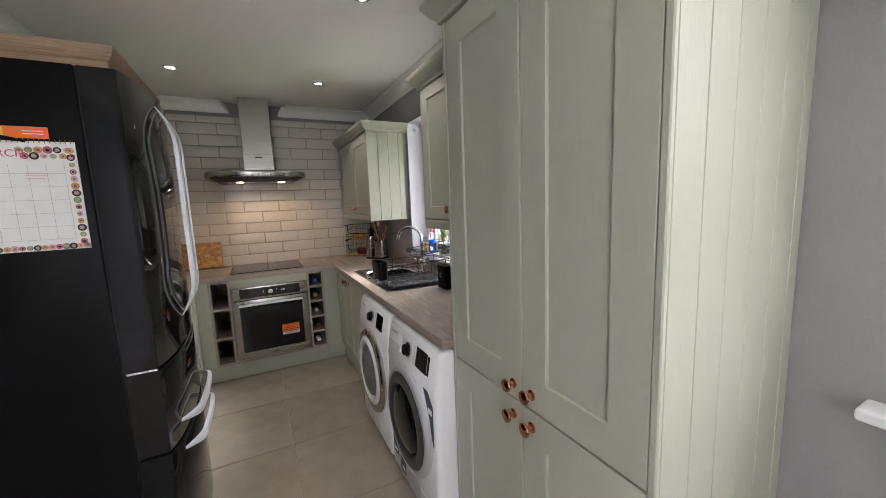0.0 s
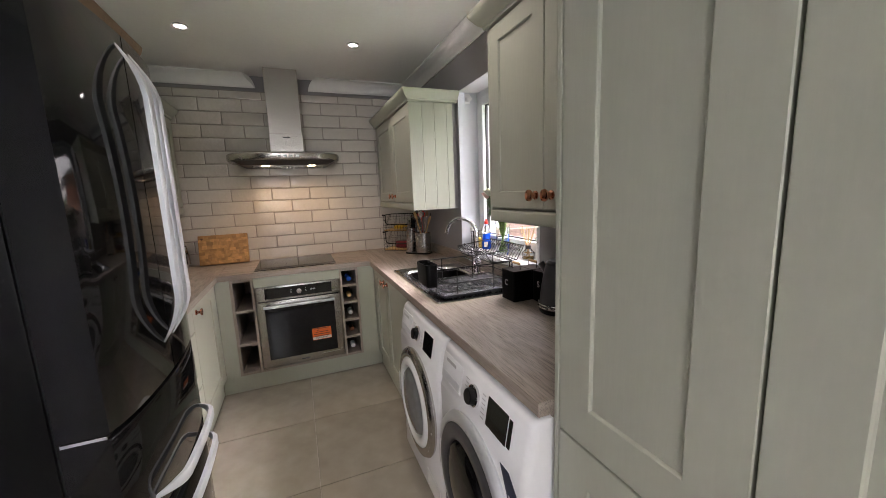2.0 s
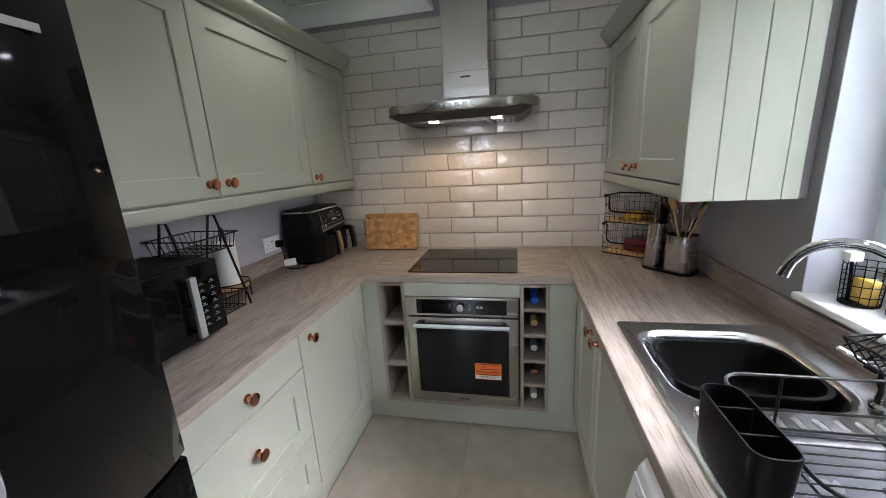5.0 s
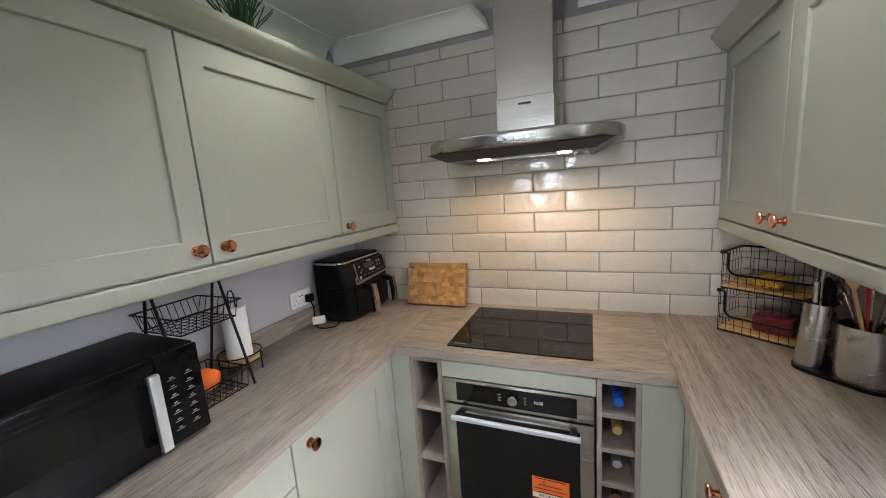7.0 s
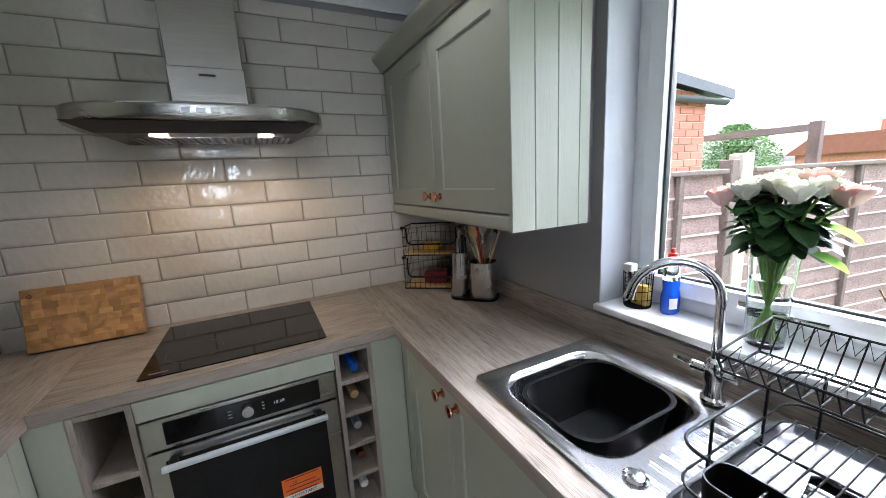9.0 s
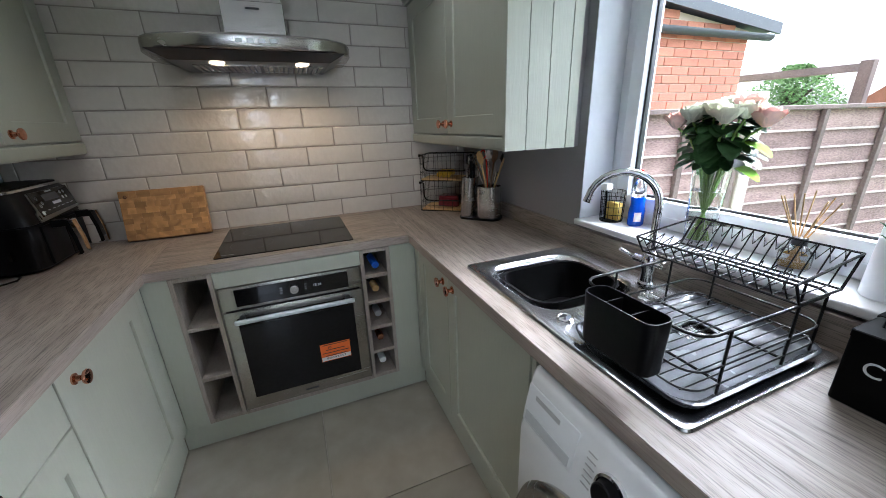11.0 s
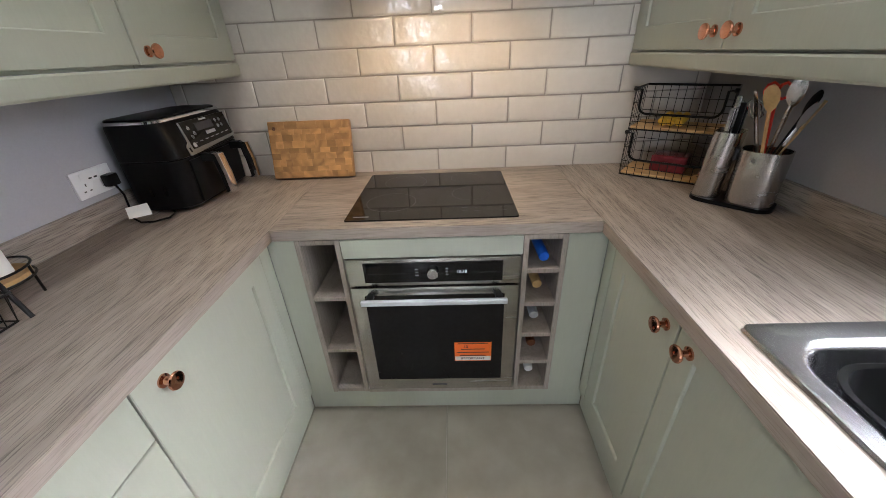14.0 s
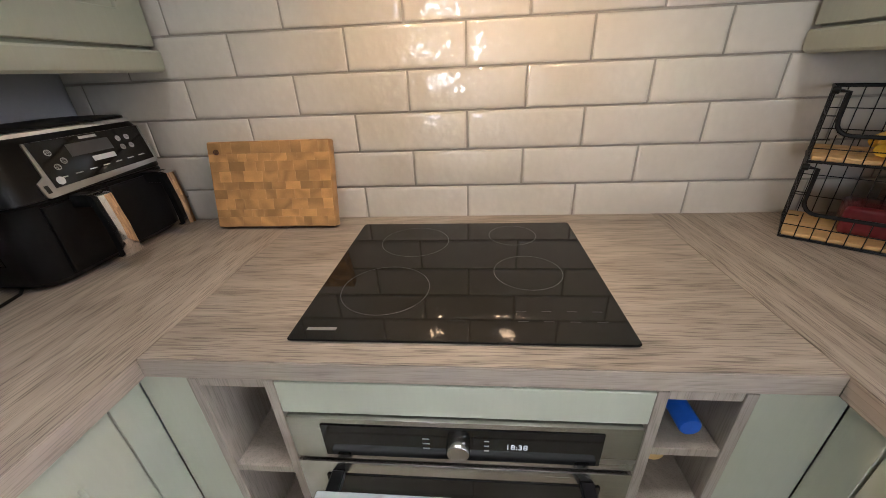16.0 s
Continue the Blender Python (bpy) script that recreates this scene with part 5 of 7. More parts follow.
for i in range(100):
    a = rnd.uniform(0, 2 * math.pi)
    r = rnd.uniform(0.01, 0.065)
    z = SZ + rnd.uniform(0.262, 0.395)
    base = (min(VX + r * math.cos(a) * 0.7, 1.262), VY + r * math.sin(a), z)
    d = (math.cos(a) * (0.25 if math.cos(a) > 0 else 0.9), math.sin(a), rnd.uniform(-0.45, 0.35))
    bm = bmesh.new()
    leaf(bm, base, d, rnd.uniform(0.055, 0.08), rnd.uniform(0.022, 0.032), rnd)
    part("leaf", bm, LEAF, bq, smooth=80)
LIME = mat("fresh_leaf", (0.20, 0.40, 0.03), 0.8, ior=1.2, vary=0.2, scale=14, fine=80)
for y, dz in ((-0.085, 0.235), (-0.11, 0.30)):
    bm = bmesh.new()
    leaf(bm, (VX - 0.01, VY + y * 0.6, SZ + dz + 0.02), (-0.1, -1, -0.15), 0.085, 0.028, rnd)
    part("leaf", bm, LIME, bq, "bright lime green leaf", 80)

df = thing("reed_diffuser", "glass reed diffuser with amber oil and bamboo reeds", "diffuser", (1.272, -1.805, SZ))
cx, cy = 1.272, -1.805
part("jar", lathe(bmesh.new(), [(0.030, 0.0), (0.036, 0.01), (0.036, 0.045), (0.016, 0.062), (0.014, 0.075), (0.011, 0.075), (0.032, 0.044), (0.032, 0.008), (0.001, 0.006)], (cx, cy, SZ), "z", 24), GLASS, df)
part("oil", lathe(bmesh.new(), [(0.0312, 0.0085), (0.0312, 0.026), (0.001, 0.0261)], (cx, cy, SZ), "z", 20), AMBER, df, "amber scented oil")
part("collar", lathe(bmesh.new(), [(0.0165, 0.066), (0.0165, 0.086), (0.010, 0.087)], (cx, cy, SZ), "z", 20), CHARCOAL, df)
for k in range(8):
    a = k * 0.8
    part("reed", tube(bmesh.new(), [(cx - 0.012 * math.cos(a), cy - 0.02 * math.sin(a), SZ + 0.012), (cx + min(0.02, 0.04 * math.cos(a)), cy + 0.06 * math.sin(a) + 0.004, SZ + 0.205 - 0.02 * abs(math.sin(a)))], 0.0017, 6), BAMBOO, df)
vs = thing("white_vase", "tall white ceramic canister with a small leaf print", "canister", (1.243, -1.985, SZ))
part("jar", lathe(bmesh.new(), [(0.038, 0.0), (0.040, 0.004), (0.036, 0.20), (0.033, 0.206), (0.001, 0.206)], (1.243, -1.985, SZ), "z", 32), GLOSS, vs)
bm = bmesh.new()
for k in range(4):
    leaf(bm, (1.243 - 0.0375, -1.975 + 0.004 * k, SZ + 0.12 + 0.013 * k), (-0.02, 0.7 if k % 2 else -0.7, 0.8), 0.022, 0.004, rnd)
part("leaf_print", bm, LEAF, vs, "small printed sprig")

# ---- right worktop: canisters, kettle, toaster ----


def canister(x0, x1, y0, y1, letter, label):
    c = thing("storage_canister", label, "canister", ((x0 + x1) / 2, (y0 + y1) / 2, WT), "black storage canisters")
    h = 0.134
    part("tin", loft(bmesh.new(), [rrect(x0 + o, x1 - o, y0 + o, y1 - o, 0.006, WT + z) for o, z in ((0.002, 0.0005), (0, 0.003), (0, h))], True, True, True), BLACK_S, c)
    lid = part("lid", loft(bmesh.new(), [rrect(x0 + o, x1 - o, y0 + o, y1 - o, 0.006, WT + z) for o, z in ((-0.001, h), (-0.001, h + 0.012), (0.001, h + 0.014))], True, True, True), BLACK_S, c)
    xm, ym = (x0 + x1) / 2, (y0 + y1) / 2
    zt = WT + h + 0.014
    wire(lid, [(xm, ym - 0.032, zt), (xm, ym - 0.032, zt + 0.028), (xm, ym + 0.032, zt + 0.028), (xm, ym + 0.032, zt)], 0.002, name="handle_bracket")
    part("handle", tube(bmesh.new(), [(xm, ym - 0.028, zt + 0.029), (xm, ym + 0.028, zt + 0.029)], 0.0062, 10), BAMBOO, lid, "bamboo handle")
    if letter:
        text("letter", letter, 0.040, Matrix.Translation((x0 - 0.0006, ym + 0.012, WT + 0.085)) @ FACE_LEFT, WHITEINK, c)
    return c


canister(0.950, 1.049, -2.148, -2.040, "C", "square black metal canister lettered C with a bamboo handle")
canister(1.052, 1.140, -2.147, -2.036, "", "square black metal canister behind the others")
canister(1.052, 1.140, -2.262, -2.154, "S", "square black metal canister lettered S with a bamboo handle")

KX, KY = 1.050, -2.338
k = thing("kettle", "charcoal pyramid kettle with chrome bands on its base", "kettle", (KX, KY, WT))
part("base", lathe(bmesh.new(), [(0.0763, 0.0000), (0.0800, 0.0058), (0.0800, 0.0155), (0.0744, 0.0194)], (KX, KY, WT), "z", 40), BLACK_M, k)
part("body", lathe(bmesh.new(), [(0.0772, 0.0194), (0.0791, 0.0272), (0.0781, 0.0485), (0.0725, 0.0970), (0.0642, 0.1552), (0.0558, 0.1988), (0.0502, 0.2066)], (KX, KY, WT), "z", 44), CHARCOAL, k)
for z in (0.0242, 0.0369):
    part("chrome_band", lathe(bmesh.new(), [(0.0855, z), (0.0870, z + 0.003), (0.0855, z + 0.006)], (KX, KY, WT), "z", 44), CHROME, k)
lid = part("lid", lathe(bmesh.new(), [(0.0521, 0.2056), (0.0512, 0.2153), (0.0418, 0.2241), (0.0140, 0.2279)], (KX, KY, WT), "z", 36), CHARCOAL, k)
part("lid_knob", lathe(bmesh.new(), [(0.0056, 0.2270), (0.0065, 0.2386), (0.0121, 0.2425), (0.0112, 0.2503), (0.0009, 0.2522)], (KX, KY, WT), "z", 18), BLACK_M, lid)
hd = Vector((-0.40, -0.917, 0))
part("handle", tube(bmesh.new(), [Vector((KX, KY, WT + z)) + hd * r for r, z in ((0.0577, 0.1892), (0.0818, 0.1921), (0.104, 0.18), (0.112, 0.12), (0.108, 0.075), (0.0837, 0.0582), (0.0725, 0.0601))], 0.0095, 10), BLACK_M, k, "curved black handle", 60)
sp = Vector((-0.45, 0.89, 0))
part("spout", tube(bmesh.new(), [Vector((KX, KY, WT + z)) + sp * r for r, z in ((0.0465, 0.1649), (0.0698, 0.1892), (0.0818, 0.2056))], 0.014, 12), CHARCOAL, k)
part("water_gauge", tube(bmesh.new(), [Vector((KX, KY, WT + z)) + sp * r for r, z in ((0.0772, 0.0582), (0.0716, 0.1067), (0.0642, 0.1600))], 0.007, 10), CHROME, k, "chrome edged water gauge")
part("switch", box(KX - 0.088, KX - 0.07, KY - 0.062, KY - 0.04, WT + 0.03, WT + 0.042, 0.003, 2), CHROME, k)

t = thing("toaster", "charcoal two slot toaster with chrome bands and lever", "toaster", (1.03, -2.69, WT))
TX0_, TX1_, TY0_, TY1_ = 0.930, 1.125, -2.852, -2.545
part("body", loft(bmesh.new(), [rrect(TX0_ + o, TX1_ - o, TY0_ + o, TY1_ - o, 0.035, WT + z) for o, z in ((0.004, 0.012), (0, 0.018), (0.0, 0.10), (0.004, 0.17), (0.012, 0.195), (0.024, 0.203))], True, True, True), CHARCOAL, t, smooth=50)
part("foot_plate", loft(bmesh.new(), [rrect(TX0_ + o, TX1_ - o, TY0_ + o, TY1_ - o, 0.035, WT + z) for o, z in ((0.006, 0.001), (0.004, 0.012))], True, True, True), BLACK_M, t)
for z in (0.018, 0.032):
    bm = loft(bmesh.new(), [rrect(TX0_ + o, TX1_ - o, TY0_ + o, TY1_ - o, 0.036, WT + q) for o, q in ((0.0, z), (-0.0035, z + 0.004), (0, z + 0.008))], True)
    part("chrome_band", bm, CHROME, t)
rimm = part("slot_rim", loft(bmesh.new(), [rrect(TX0_ + o, TX1_ - o, TY0_ + o, TY1_ - o, 0.012, WT + z) for o, z in ((0.027, 0.203), (0.030, 0.207), (0.034, 0.207))], True, True, True), CHROME, t, "chrome rim round the slots")
for x in (1.005, 1.062):
    part("slot", box(x - 0.017, x + 0.030 - 0.012, TY0_ + 0.045, TY1_ - 0.045, WT + 0.204, WT + 0.2085, 0), BLACK_M, rimm)
part("lever_slot", box(TX0_ - 0.0035, TX0_ + 0.001, -2.642, -2.630, WT + 0.06, WT + 0.165, 0.001), CHROME, t)
part("lever", box(TX0_ - 0.022, TX0_ - 0.001, -2.650, -2.622, WT + 0.145, WT + 0.157, 0.003, 2), CHROME, t)
part("dial", lathe(bmesh.new(), [(0.017, 0.0), (0.017, 0.01), (0.014, 0.016), (0.001, 0.0165)], (TX0_, -2.585, WT + 0.062), "x", 22, -1), CHROME, t)
for z in (0.10, 0.118, 0.136):
    part("button", lathe(bmesh.new(), [(0.006, 0.0), (0.006, 0.004), (0.001, 0.005)], (TX0_ + 0.001, -2.590, WT + z), "x", 12, -1), CHROME, t)


def double_socket(x, y0, y1, z0, z1, s, material, label, usb):
    """Wall socket plate; s is the way it faces along x."""
    so = thing("wall_socket", label, "socket", (x, (y0 + y1) / 2, z0))
    xs = lambda d: x + s * d
    pl = part("plate", box(xs(0.0005), xs(0.009), y0, y1, z0, z1, 0.003, 2), material, so)
    w = y1 - y0
    for f in (0.25, 0.75):
        yc, zc = y0 + w * f, (z0 + z1) / 2
        for dy, dz, ww, hh in ((0, -0.002, 0.004, 0.009), (-0.011, -0.022, 0.008, 0.004), (0.011, -0.022, 0.008, 0.004)):
            part("pin_hole", box(xs(0.0088), xs(0.0094), yc + dy - ww / 2, yc + dy + ww / 2, zc + dz - hh / 2, zc + dz + hh / 2, 0), DARKGREY, pl, smooth=0)
        part("rocker", box(xs(0.009), xs(0.012), yc - 0.008, yc + 0.008, zc + 0.020, zc + 0.036, 0.001), material, pl)
    if usb:
        for dy in (-0.010, 0.010):
            part("usb_port", box(xs(0.0088), xs(0.0094), y0 + w / 2 + dy - 0.006, y0 + w / 2 + dy + 0.006, z1 - 0.032, z1 - 0.027, 0), DARKGREY, pl, smooth=0)
    return so


double_socket(XR, -2.55, -2.40, 1.01, 1.098, -1, GLOSS, "white double wall socket behind the kettle", False)
cb = thing("kettle_cable", "white power cable running from the kettle to the socket", "cable", (1.12, -2.45, WT))
part("cord", tube(bmesh.new(), [(1.152, -2.44, 1.05), (1.125, -2.44, 1.045), (1.118, -2.45, 1.0), (1.122, -2.46, 0.945), (1.11, -2.475, 0.918), (1.09, -2.49, 0.9155), (1.075, -2.475, 0.9155), (1.085, -2.45, 0.9155), (1.11, -2.43, 0.9155), (1.118, -2.40, 0.9155), (1.105, -2.385, 0.916)], 0.003, 8), GLOSS, cb, smooth=60)
part("plug", box(1.132, 1.155, -2.465, -2.415, 1.03, 1.075, 0.006, 2), GLOSS, cb)

# ---- left worktop: microwave, wire stand, air fryer ----
m = thing("microwave", "black microwave oven with a silver bar handle", "microwave", (-0.95, -1.54, WT))
MX, MY0, MY1, MZ0, MZ1 = -0.792, -1.775, -1.298, WT + 0.012, WT + 0.283
part("casing", box(-1.118, MX - 0.022, MY0, MY1, MZ0, MZ1, 0.006, 2), BLACK_S, m)
d = part("door", box(MX - 0.021, MX, MY0 + 0.002, -1.418, MZ0 + 0.003, MZ1 - 0.003, 0.004, 2), BLACK_G, m, "gloss black door")
part("window", box(MX - 0.001, MX + 0.001, MY0 + 0.035, -1.475, MZ0 + 0.05, MZ1 - 0.05, 0), BLACK_GL, d, smooth=0)
part("handle", box(MX + 0.018, MX + 0.034, -1.450, -1.424, MZ0 + 0.02, MZ1 - 0.035, 0.004, 2), SILVER, d, "silver bar handle")
for z in (MZ0 + 0.04, MZ1 - 0.06):
    part("handle_foot", box(MX, MX + 0.019, -1.446, -1.428, z, z + 0.015, 0.002), BLACK_M, d)
pn = part("keypad_panel", box(MX - 0.021, MX - 0.001, -1.414, MY1 - 0.002, MZ0 + 0.003, MZ1 - 0.003, 0.004, 2), BLACK_G, m, "black keypad panel")
for i in range(7):
    for j in range(2):
        y = -1.382 + j * 0.045
        z = MZ0 + 0.040 + i * 0.025
        part("key_symbol", box(MX - 0.0012, MX - 0.0004, y - 0.011, y + 0.011, z, z + 0.0022, 0), KEYINK, pn, smooth=0)
        part("key_symbol", box(MX - 0.0012, MX - 0.0004, y - 0.005, y + 0.005, z + 0.005, z + 0.009, 0), KEYINK, pn, smooth=0)
part("maker_mark", box(MX + 0.0001, MX + 0.0008, -1.70, -1.63, MZ0 + 0.018, MZ0 + 0.028, 0), WHITEINK, d, smooth=0)
for x in (-1.08, -0.84):
    for y in (MY0 + 0.04, MY1 - 0.04):
        part("foot", lathe(bmesh.new(), [(0.012, 0.0), (0.014, 0.0135)], (x, y, WT), "z", 12), BLACK_M, m)

ws = thing("wire_stand", "two tier black wire basket stand with a towel holder", "basket stand", (-1.0, -1.15, WT))


def wire_basket(parent, x0, x1, y0, y1, z0, z1, flare=0.02, step=0.022):
    wire(parent, [(x0 - flare, y0 - flare, z1), (x1 + flare, y0 - flare, z1), (x1 + flare, y1 + flare, z1), (x0 - flare, y1 + flare, z1)], 0.003, True, name="top_rail")
    wire(parent, [(x0, y0, z0), (x1, y0, z0), (x1, y1, z0), (x0, y1, z0)], 0.0026, True, name="base_rail")
    for k in range(int((y1 - y0) / step) + 1):
        y = y0 + k * (y1 - y0) / int((y1 - y0) / step)
        wire(parent, [(x0 - flare, y, z1), (x0, y, z0), (x1, y, z0), (x1 + flare, y, z1)], 0.0015, n=5)
    for k in range(int((x1 - x0) / (step * 1.4)) + 1):
        x = x0 + k * (x1 - x0) / int((x1 - x0) / (step * 1.4))
        wire(parent, [(x, y0 - flare, z1), (x, y0, z0), (x, y1, z0), (x, y1 + flare, z1)], 0.0015, n=5)


wire_basket(ws, -1.105, -0.895, -1.262, -1.085, WT + 0.006, WT + 0.075, 0.012)
wire_basket(ws, -1.10, -0.90, -1.275, -1.085, WT + 0.275, WT + 0.335, 0.018)
for y in (-1.292, -1.068):
    part("side_frame", tube(bmesh.new(), [(-0.88, y, WT + 0.004), (-0.985, y, WT + 0.405), (-1.015, y, WT + 0.405), (-1.12, y, WT + 0.004)], 0.005, 8), WIRE, ws, "triangular side frame")
pt = thing("paper_towel", "white paper towel roll on a wooden disc", "paper towel", (-1.03, -1.0, WT))
px, py = -1.035, -0.995
part("disc", lathe(bmesh.new(), [(0.075, 0.052), (0.075, 0.062), (0.001, 0.0625)], (px, py, WT), "z", 32), BAMBOO, pt, "round wooden base")
wire(pt, [(px + 0.08 * math.cos(i * math.pi / 16), py + 0.08 * math.sin(i * math.pi / 16), WT + 0.05) for i in range(32)], 0.003, True, name="ring")
wire(pt, [(px + 0.08 * math.cos(i * math.pi / 16), py + 0.08 * math.sin(i * math.pi / 16), WT + 0.078) for i in range(32)], 0.003, True, name="ring")
for a in (0.5, 2.6, 4.4):
    wire(pt, [(px + 0.079 * math.cos(a), py + 0.079 * math.sin(a), WT + 0.0005), (px + 0.079 * math.cos(a), py + 0.079 * math.sin(a), WT + 0.079)], 0.003, name="leg")
part("roll", lathe(bmesh.new(), [(0.020, 0.063), (0.047, 0.063), (0.047, 0.268), (0.045, 0.270), (0.020, 0.270), (0.020, 0.064)], (px, py, WT), "z", 32), PAPER, pt, "quilted white paper")
part("spindle", tube(bmesh.new(), [(px, py - 0.013, WT + 0.063), (px, py - 0.013, WT + 0.32), (px, py - 0.006, WT + 0.335), (px, py + 0.006, WT + 0.335), (px, py + 0.013, WT + 0.32), (px, py + 0.013, WT + 0.063)], 0.003, 6), WIRE, pt)
bm = bmesh.new()
bmesh.ops.create_icosphere(bm, subdivisions=3, radius=0.042)
for vv in bm.verts:
    vv.co = Vector((vv.co.x * 1.0 - 0.99, vv.co.y * 1.1 - 1.17, WT + 0.010 + (vv.co.z + 0.05) * 0.95)) + Vector(noise.noise_vector(vv.co * 40)) * 0.006
solid("snack_packet", bm, ORANGE, "crumpled orange snack packet in the wire basket", "packet", smooth=30)

af = thing("air_fryer", "black twin drawer air fryer with chrome handles", "air fryer", (-1.03, -0.23, WT))
AX, AY0, AY1 = -1.128, -0.452, -0.036
AYC = (AY0 + AY1) / 2
part("body", loft(bmesh.new(), [rrect(AX, xf_, AY0 + o, AY1 - o, 0.05, WT + z) for xf_, o, z in ((-0.902, 0.012, 0.007), (-0.889, 0.002, 0.020), (-0.884, 0, 0.10), (-0.886, 0, 0.186), (-0.890, 0.003, 0.188), (-0.890, 0.003, 0.191), (-0.886, 0, 0.193), (-0.893, 0, 0.225), (-0.914, 0.001, 0.305), (-0.922, 0.004, 0.315))], True, True, True), BLACK_M, af, "matt black body", 40)
part("top_trim", loft(bmesh.new(), [rrect(AX - 0.001, -0.922 + o, AY0 + 0.004 - o, AY1 - 0.004 + o, 0.05, WT + z) for o, z in ((0, 0.3145), (0.002, 0.3165), (0.002, 0.3245), (0, 0.3265))], True, True, True), CHROME, af, "chrome trim round the top")
part("top", loft(bmesh.new(), [rrect(AX + 0.003 + o, -0.930 - o, AY0 + 0.011 + o, AY1 - 0.011 - o, 0.044, WT + z) for o, z in ((0, 0.326), (0.001, 0.331), (0.006, 0.333))], True, True, True), BLACK_M, af)
tilt = Matrix.Translation((-0.9015, AYC + 0.03, WT + 0.259)) @ Matrix.Rotation(radians(-14.7), 4, "Y")
def on_front(bm):
    bm.transform(tilt)
    return bm
cp = part("control_frame", on_front(prism(bmesh.new(), [(-0.163, -0.066), (-0.153, -0.070), (0.146, -0.055), (0.152, -0.046), (0.152, 0.046), (-0.140, 0.046), (-0.145, -0.025), (-0.163, -0.035)], "x", -0.004, 0.003)), GUNMETAL, af, "grey metal framed control panel")
part("control_glass", on_front(prism(bmesh.new(), [(-0.136, -0.053), (0.142, -0.044), (0.146, 0.0455), (-0.134, 0.0455)], "x", -0.002, 0.0042)), BLACK_GL, cp)
part("frame_slot", on_front(box(0.001, 0.0036, -0.157, -0.147, -0.060, -0.042, 0.001)), BLACK_M, cp)
part("display", on_front(box(0.004, 0.0048, -0.062, 0.046, 0.002, 0.030, 0)), DARKGREY, cp, "grey digital display", 0)
part("maker_mark", on_front(box(0.004, 0.0048, -0.022, 0.022, 0.036, 0.042, 0)), GREYINK, cp, smooth=0)
for j in range(7):
    part("key", on_front(box(0.004, 0.0047, -0.116 + j * 0.036, -0.098 + j * 0.036, -0.036 + j * 0.001, -0.0335 + j * 0.001, 0)), GREYINK, cp, smooth=0)
for y, z in ((-0.105, 0.02), (-0.085, -0.002), (0.072, 0.022), (0.098, 0.022), (0.072, 0.0), (0.098, 0.0), (-0.105, -0.012)):
    part("key", on_front(lathe(bmesh.new(), [(0.007, 0.0), (0.007, 0.0006), (0.0058, 0.0006), (0.0058, 0.0)], (0.0042, y, z), "x", 16, 1)), GREYINK, cp)
part("start_key", on_front(box(0.004, 0.0050, -0.020, 0.040, -0.018, -0.006, 0.001)), SILVER, cp)
part("power_key", on_front(lathe(bmesh.new(), [(0.009, 0.0), (0.009, 0.0008), (0.001, 0.0009)], (0.0042, -0.118, -0.040), "x", 18, 1)), SILVER, cp)
for y0, y1, yh in ((AY0 + 0.052, AYC - 0.002, -0.326), (AYC + 0.002, AY1 - 0.052, -0.124)):
    dr = part("drawer", box(-0.888, -0.878, y0, y1, WT + 0.024, WT + 0.180, 0.004, 2), BLACK_M, af, "matt black drawer front")
    part("handle", loft(bmesh.new(), [[(x, yh - 0.017, WT + z), (x + 0.014, yh - 0.017, WT + z), (x + 0.018, yh, WT + z), (x + 0.014, yh + 0.017, WT + z), (x, yh + 0.017, WT + z)] for x, z in ((-0.832, 0.190), (-0.820, 0.186), (-0.808, 0.11), (-0.804, 0.040), (-0.816, 0.033))], True, True, True), CHROME, dr, "chrome faced handle")
    part("handle_back", loft(bmesh.new(), [[(x - 0.016, yh - 0.0165, WT + z), (x - 0.001, yh - 0.0165, WT + z), (x - 0.001, yh + 0.0165, WT + z), (x - 0.016, yh + 0.0165, WT + z)] for x, z in ((-0.832, 0.190), (-0.820, 0.184), (-0.808, 0.11), (-0.804, 0.042), (-0.814, 0.035))], True, True, True), BLACK_M, dr)
    part("handle_neck", box(-0.880, -0.832, yh - 0.016, yh + 0.016, WT + 0.160, WT + 0.190, 0.006, 2), BLACK_M, dr)
for x in (-1.03, -0.975):
    part("side_vent", box(x - 0.005, x + 0.005, AY0 - 0.0006, AY0 + 0.001, WT + 0.065, WT + 0.10, 0), BLACK_GL, af, smooth=0)
double_socket(XL, -0.605, -0.458, 1.02, 1.108, 1, GLOSS, "white double wall socket with charging ports", True)
pc = thing("power_cable", "black plug and cable with a white paper tag", "cable", (-1.1, -0.5, WT))
part("plug", box(XL + 0.011, XL + 0.042, -0.512, -0.470, 1.035, 1.078, 0.008, 2), BLACK_M, pc)
part("cord", tube(bmesh.new(), [(-1.112, -0.49, 1.037), (-1.10, -0.488, 1.0), (-1.092, -0.50, 0.95), (-1.075, -0.52, 0.918), (-1.03, -0.545, 0.9135), (-0.985, -0.54, 0.9135), (-0.955, -0.505, 0.9135), (-0.965, -0.46, 0.9135), (-1.0, -0.425, 0.9135), (-1.04, -0.405, 0.916)], 0.0036, 8), BLACK_M, pc, smooth=60)
part("paper_tag", loft(bmesh.new(), [[(-1.075, -0.535, WT + 0.055), (-1.02, -0.50, WT + 0.06)], [(-1.062, -0.552, WT + 0.02), (-1.004, -0.515, WT + 0.022)]], False), PAPER, pc, "white paper tag", 0)

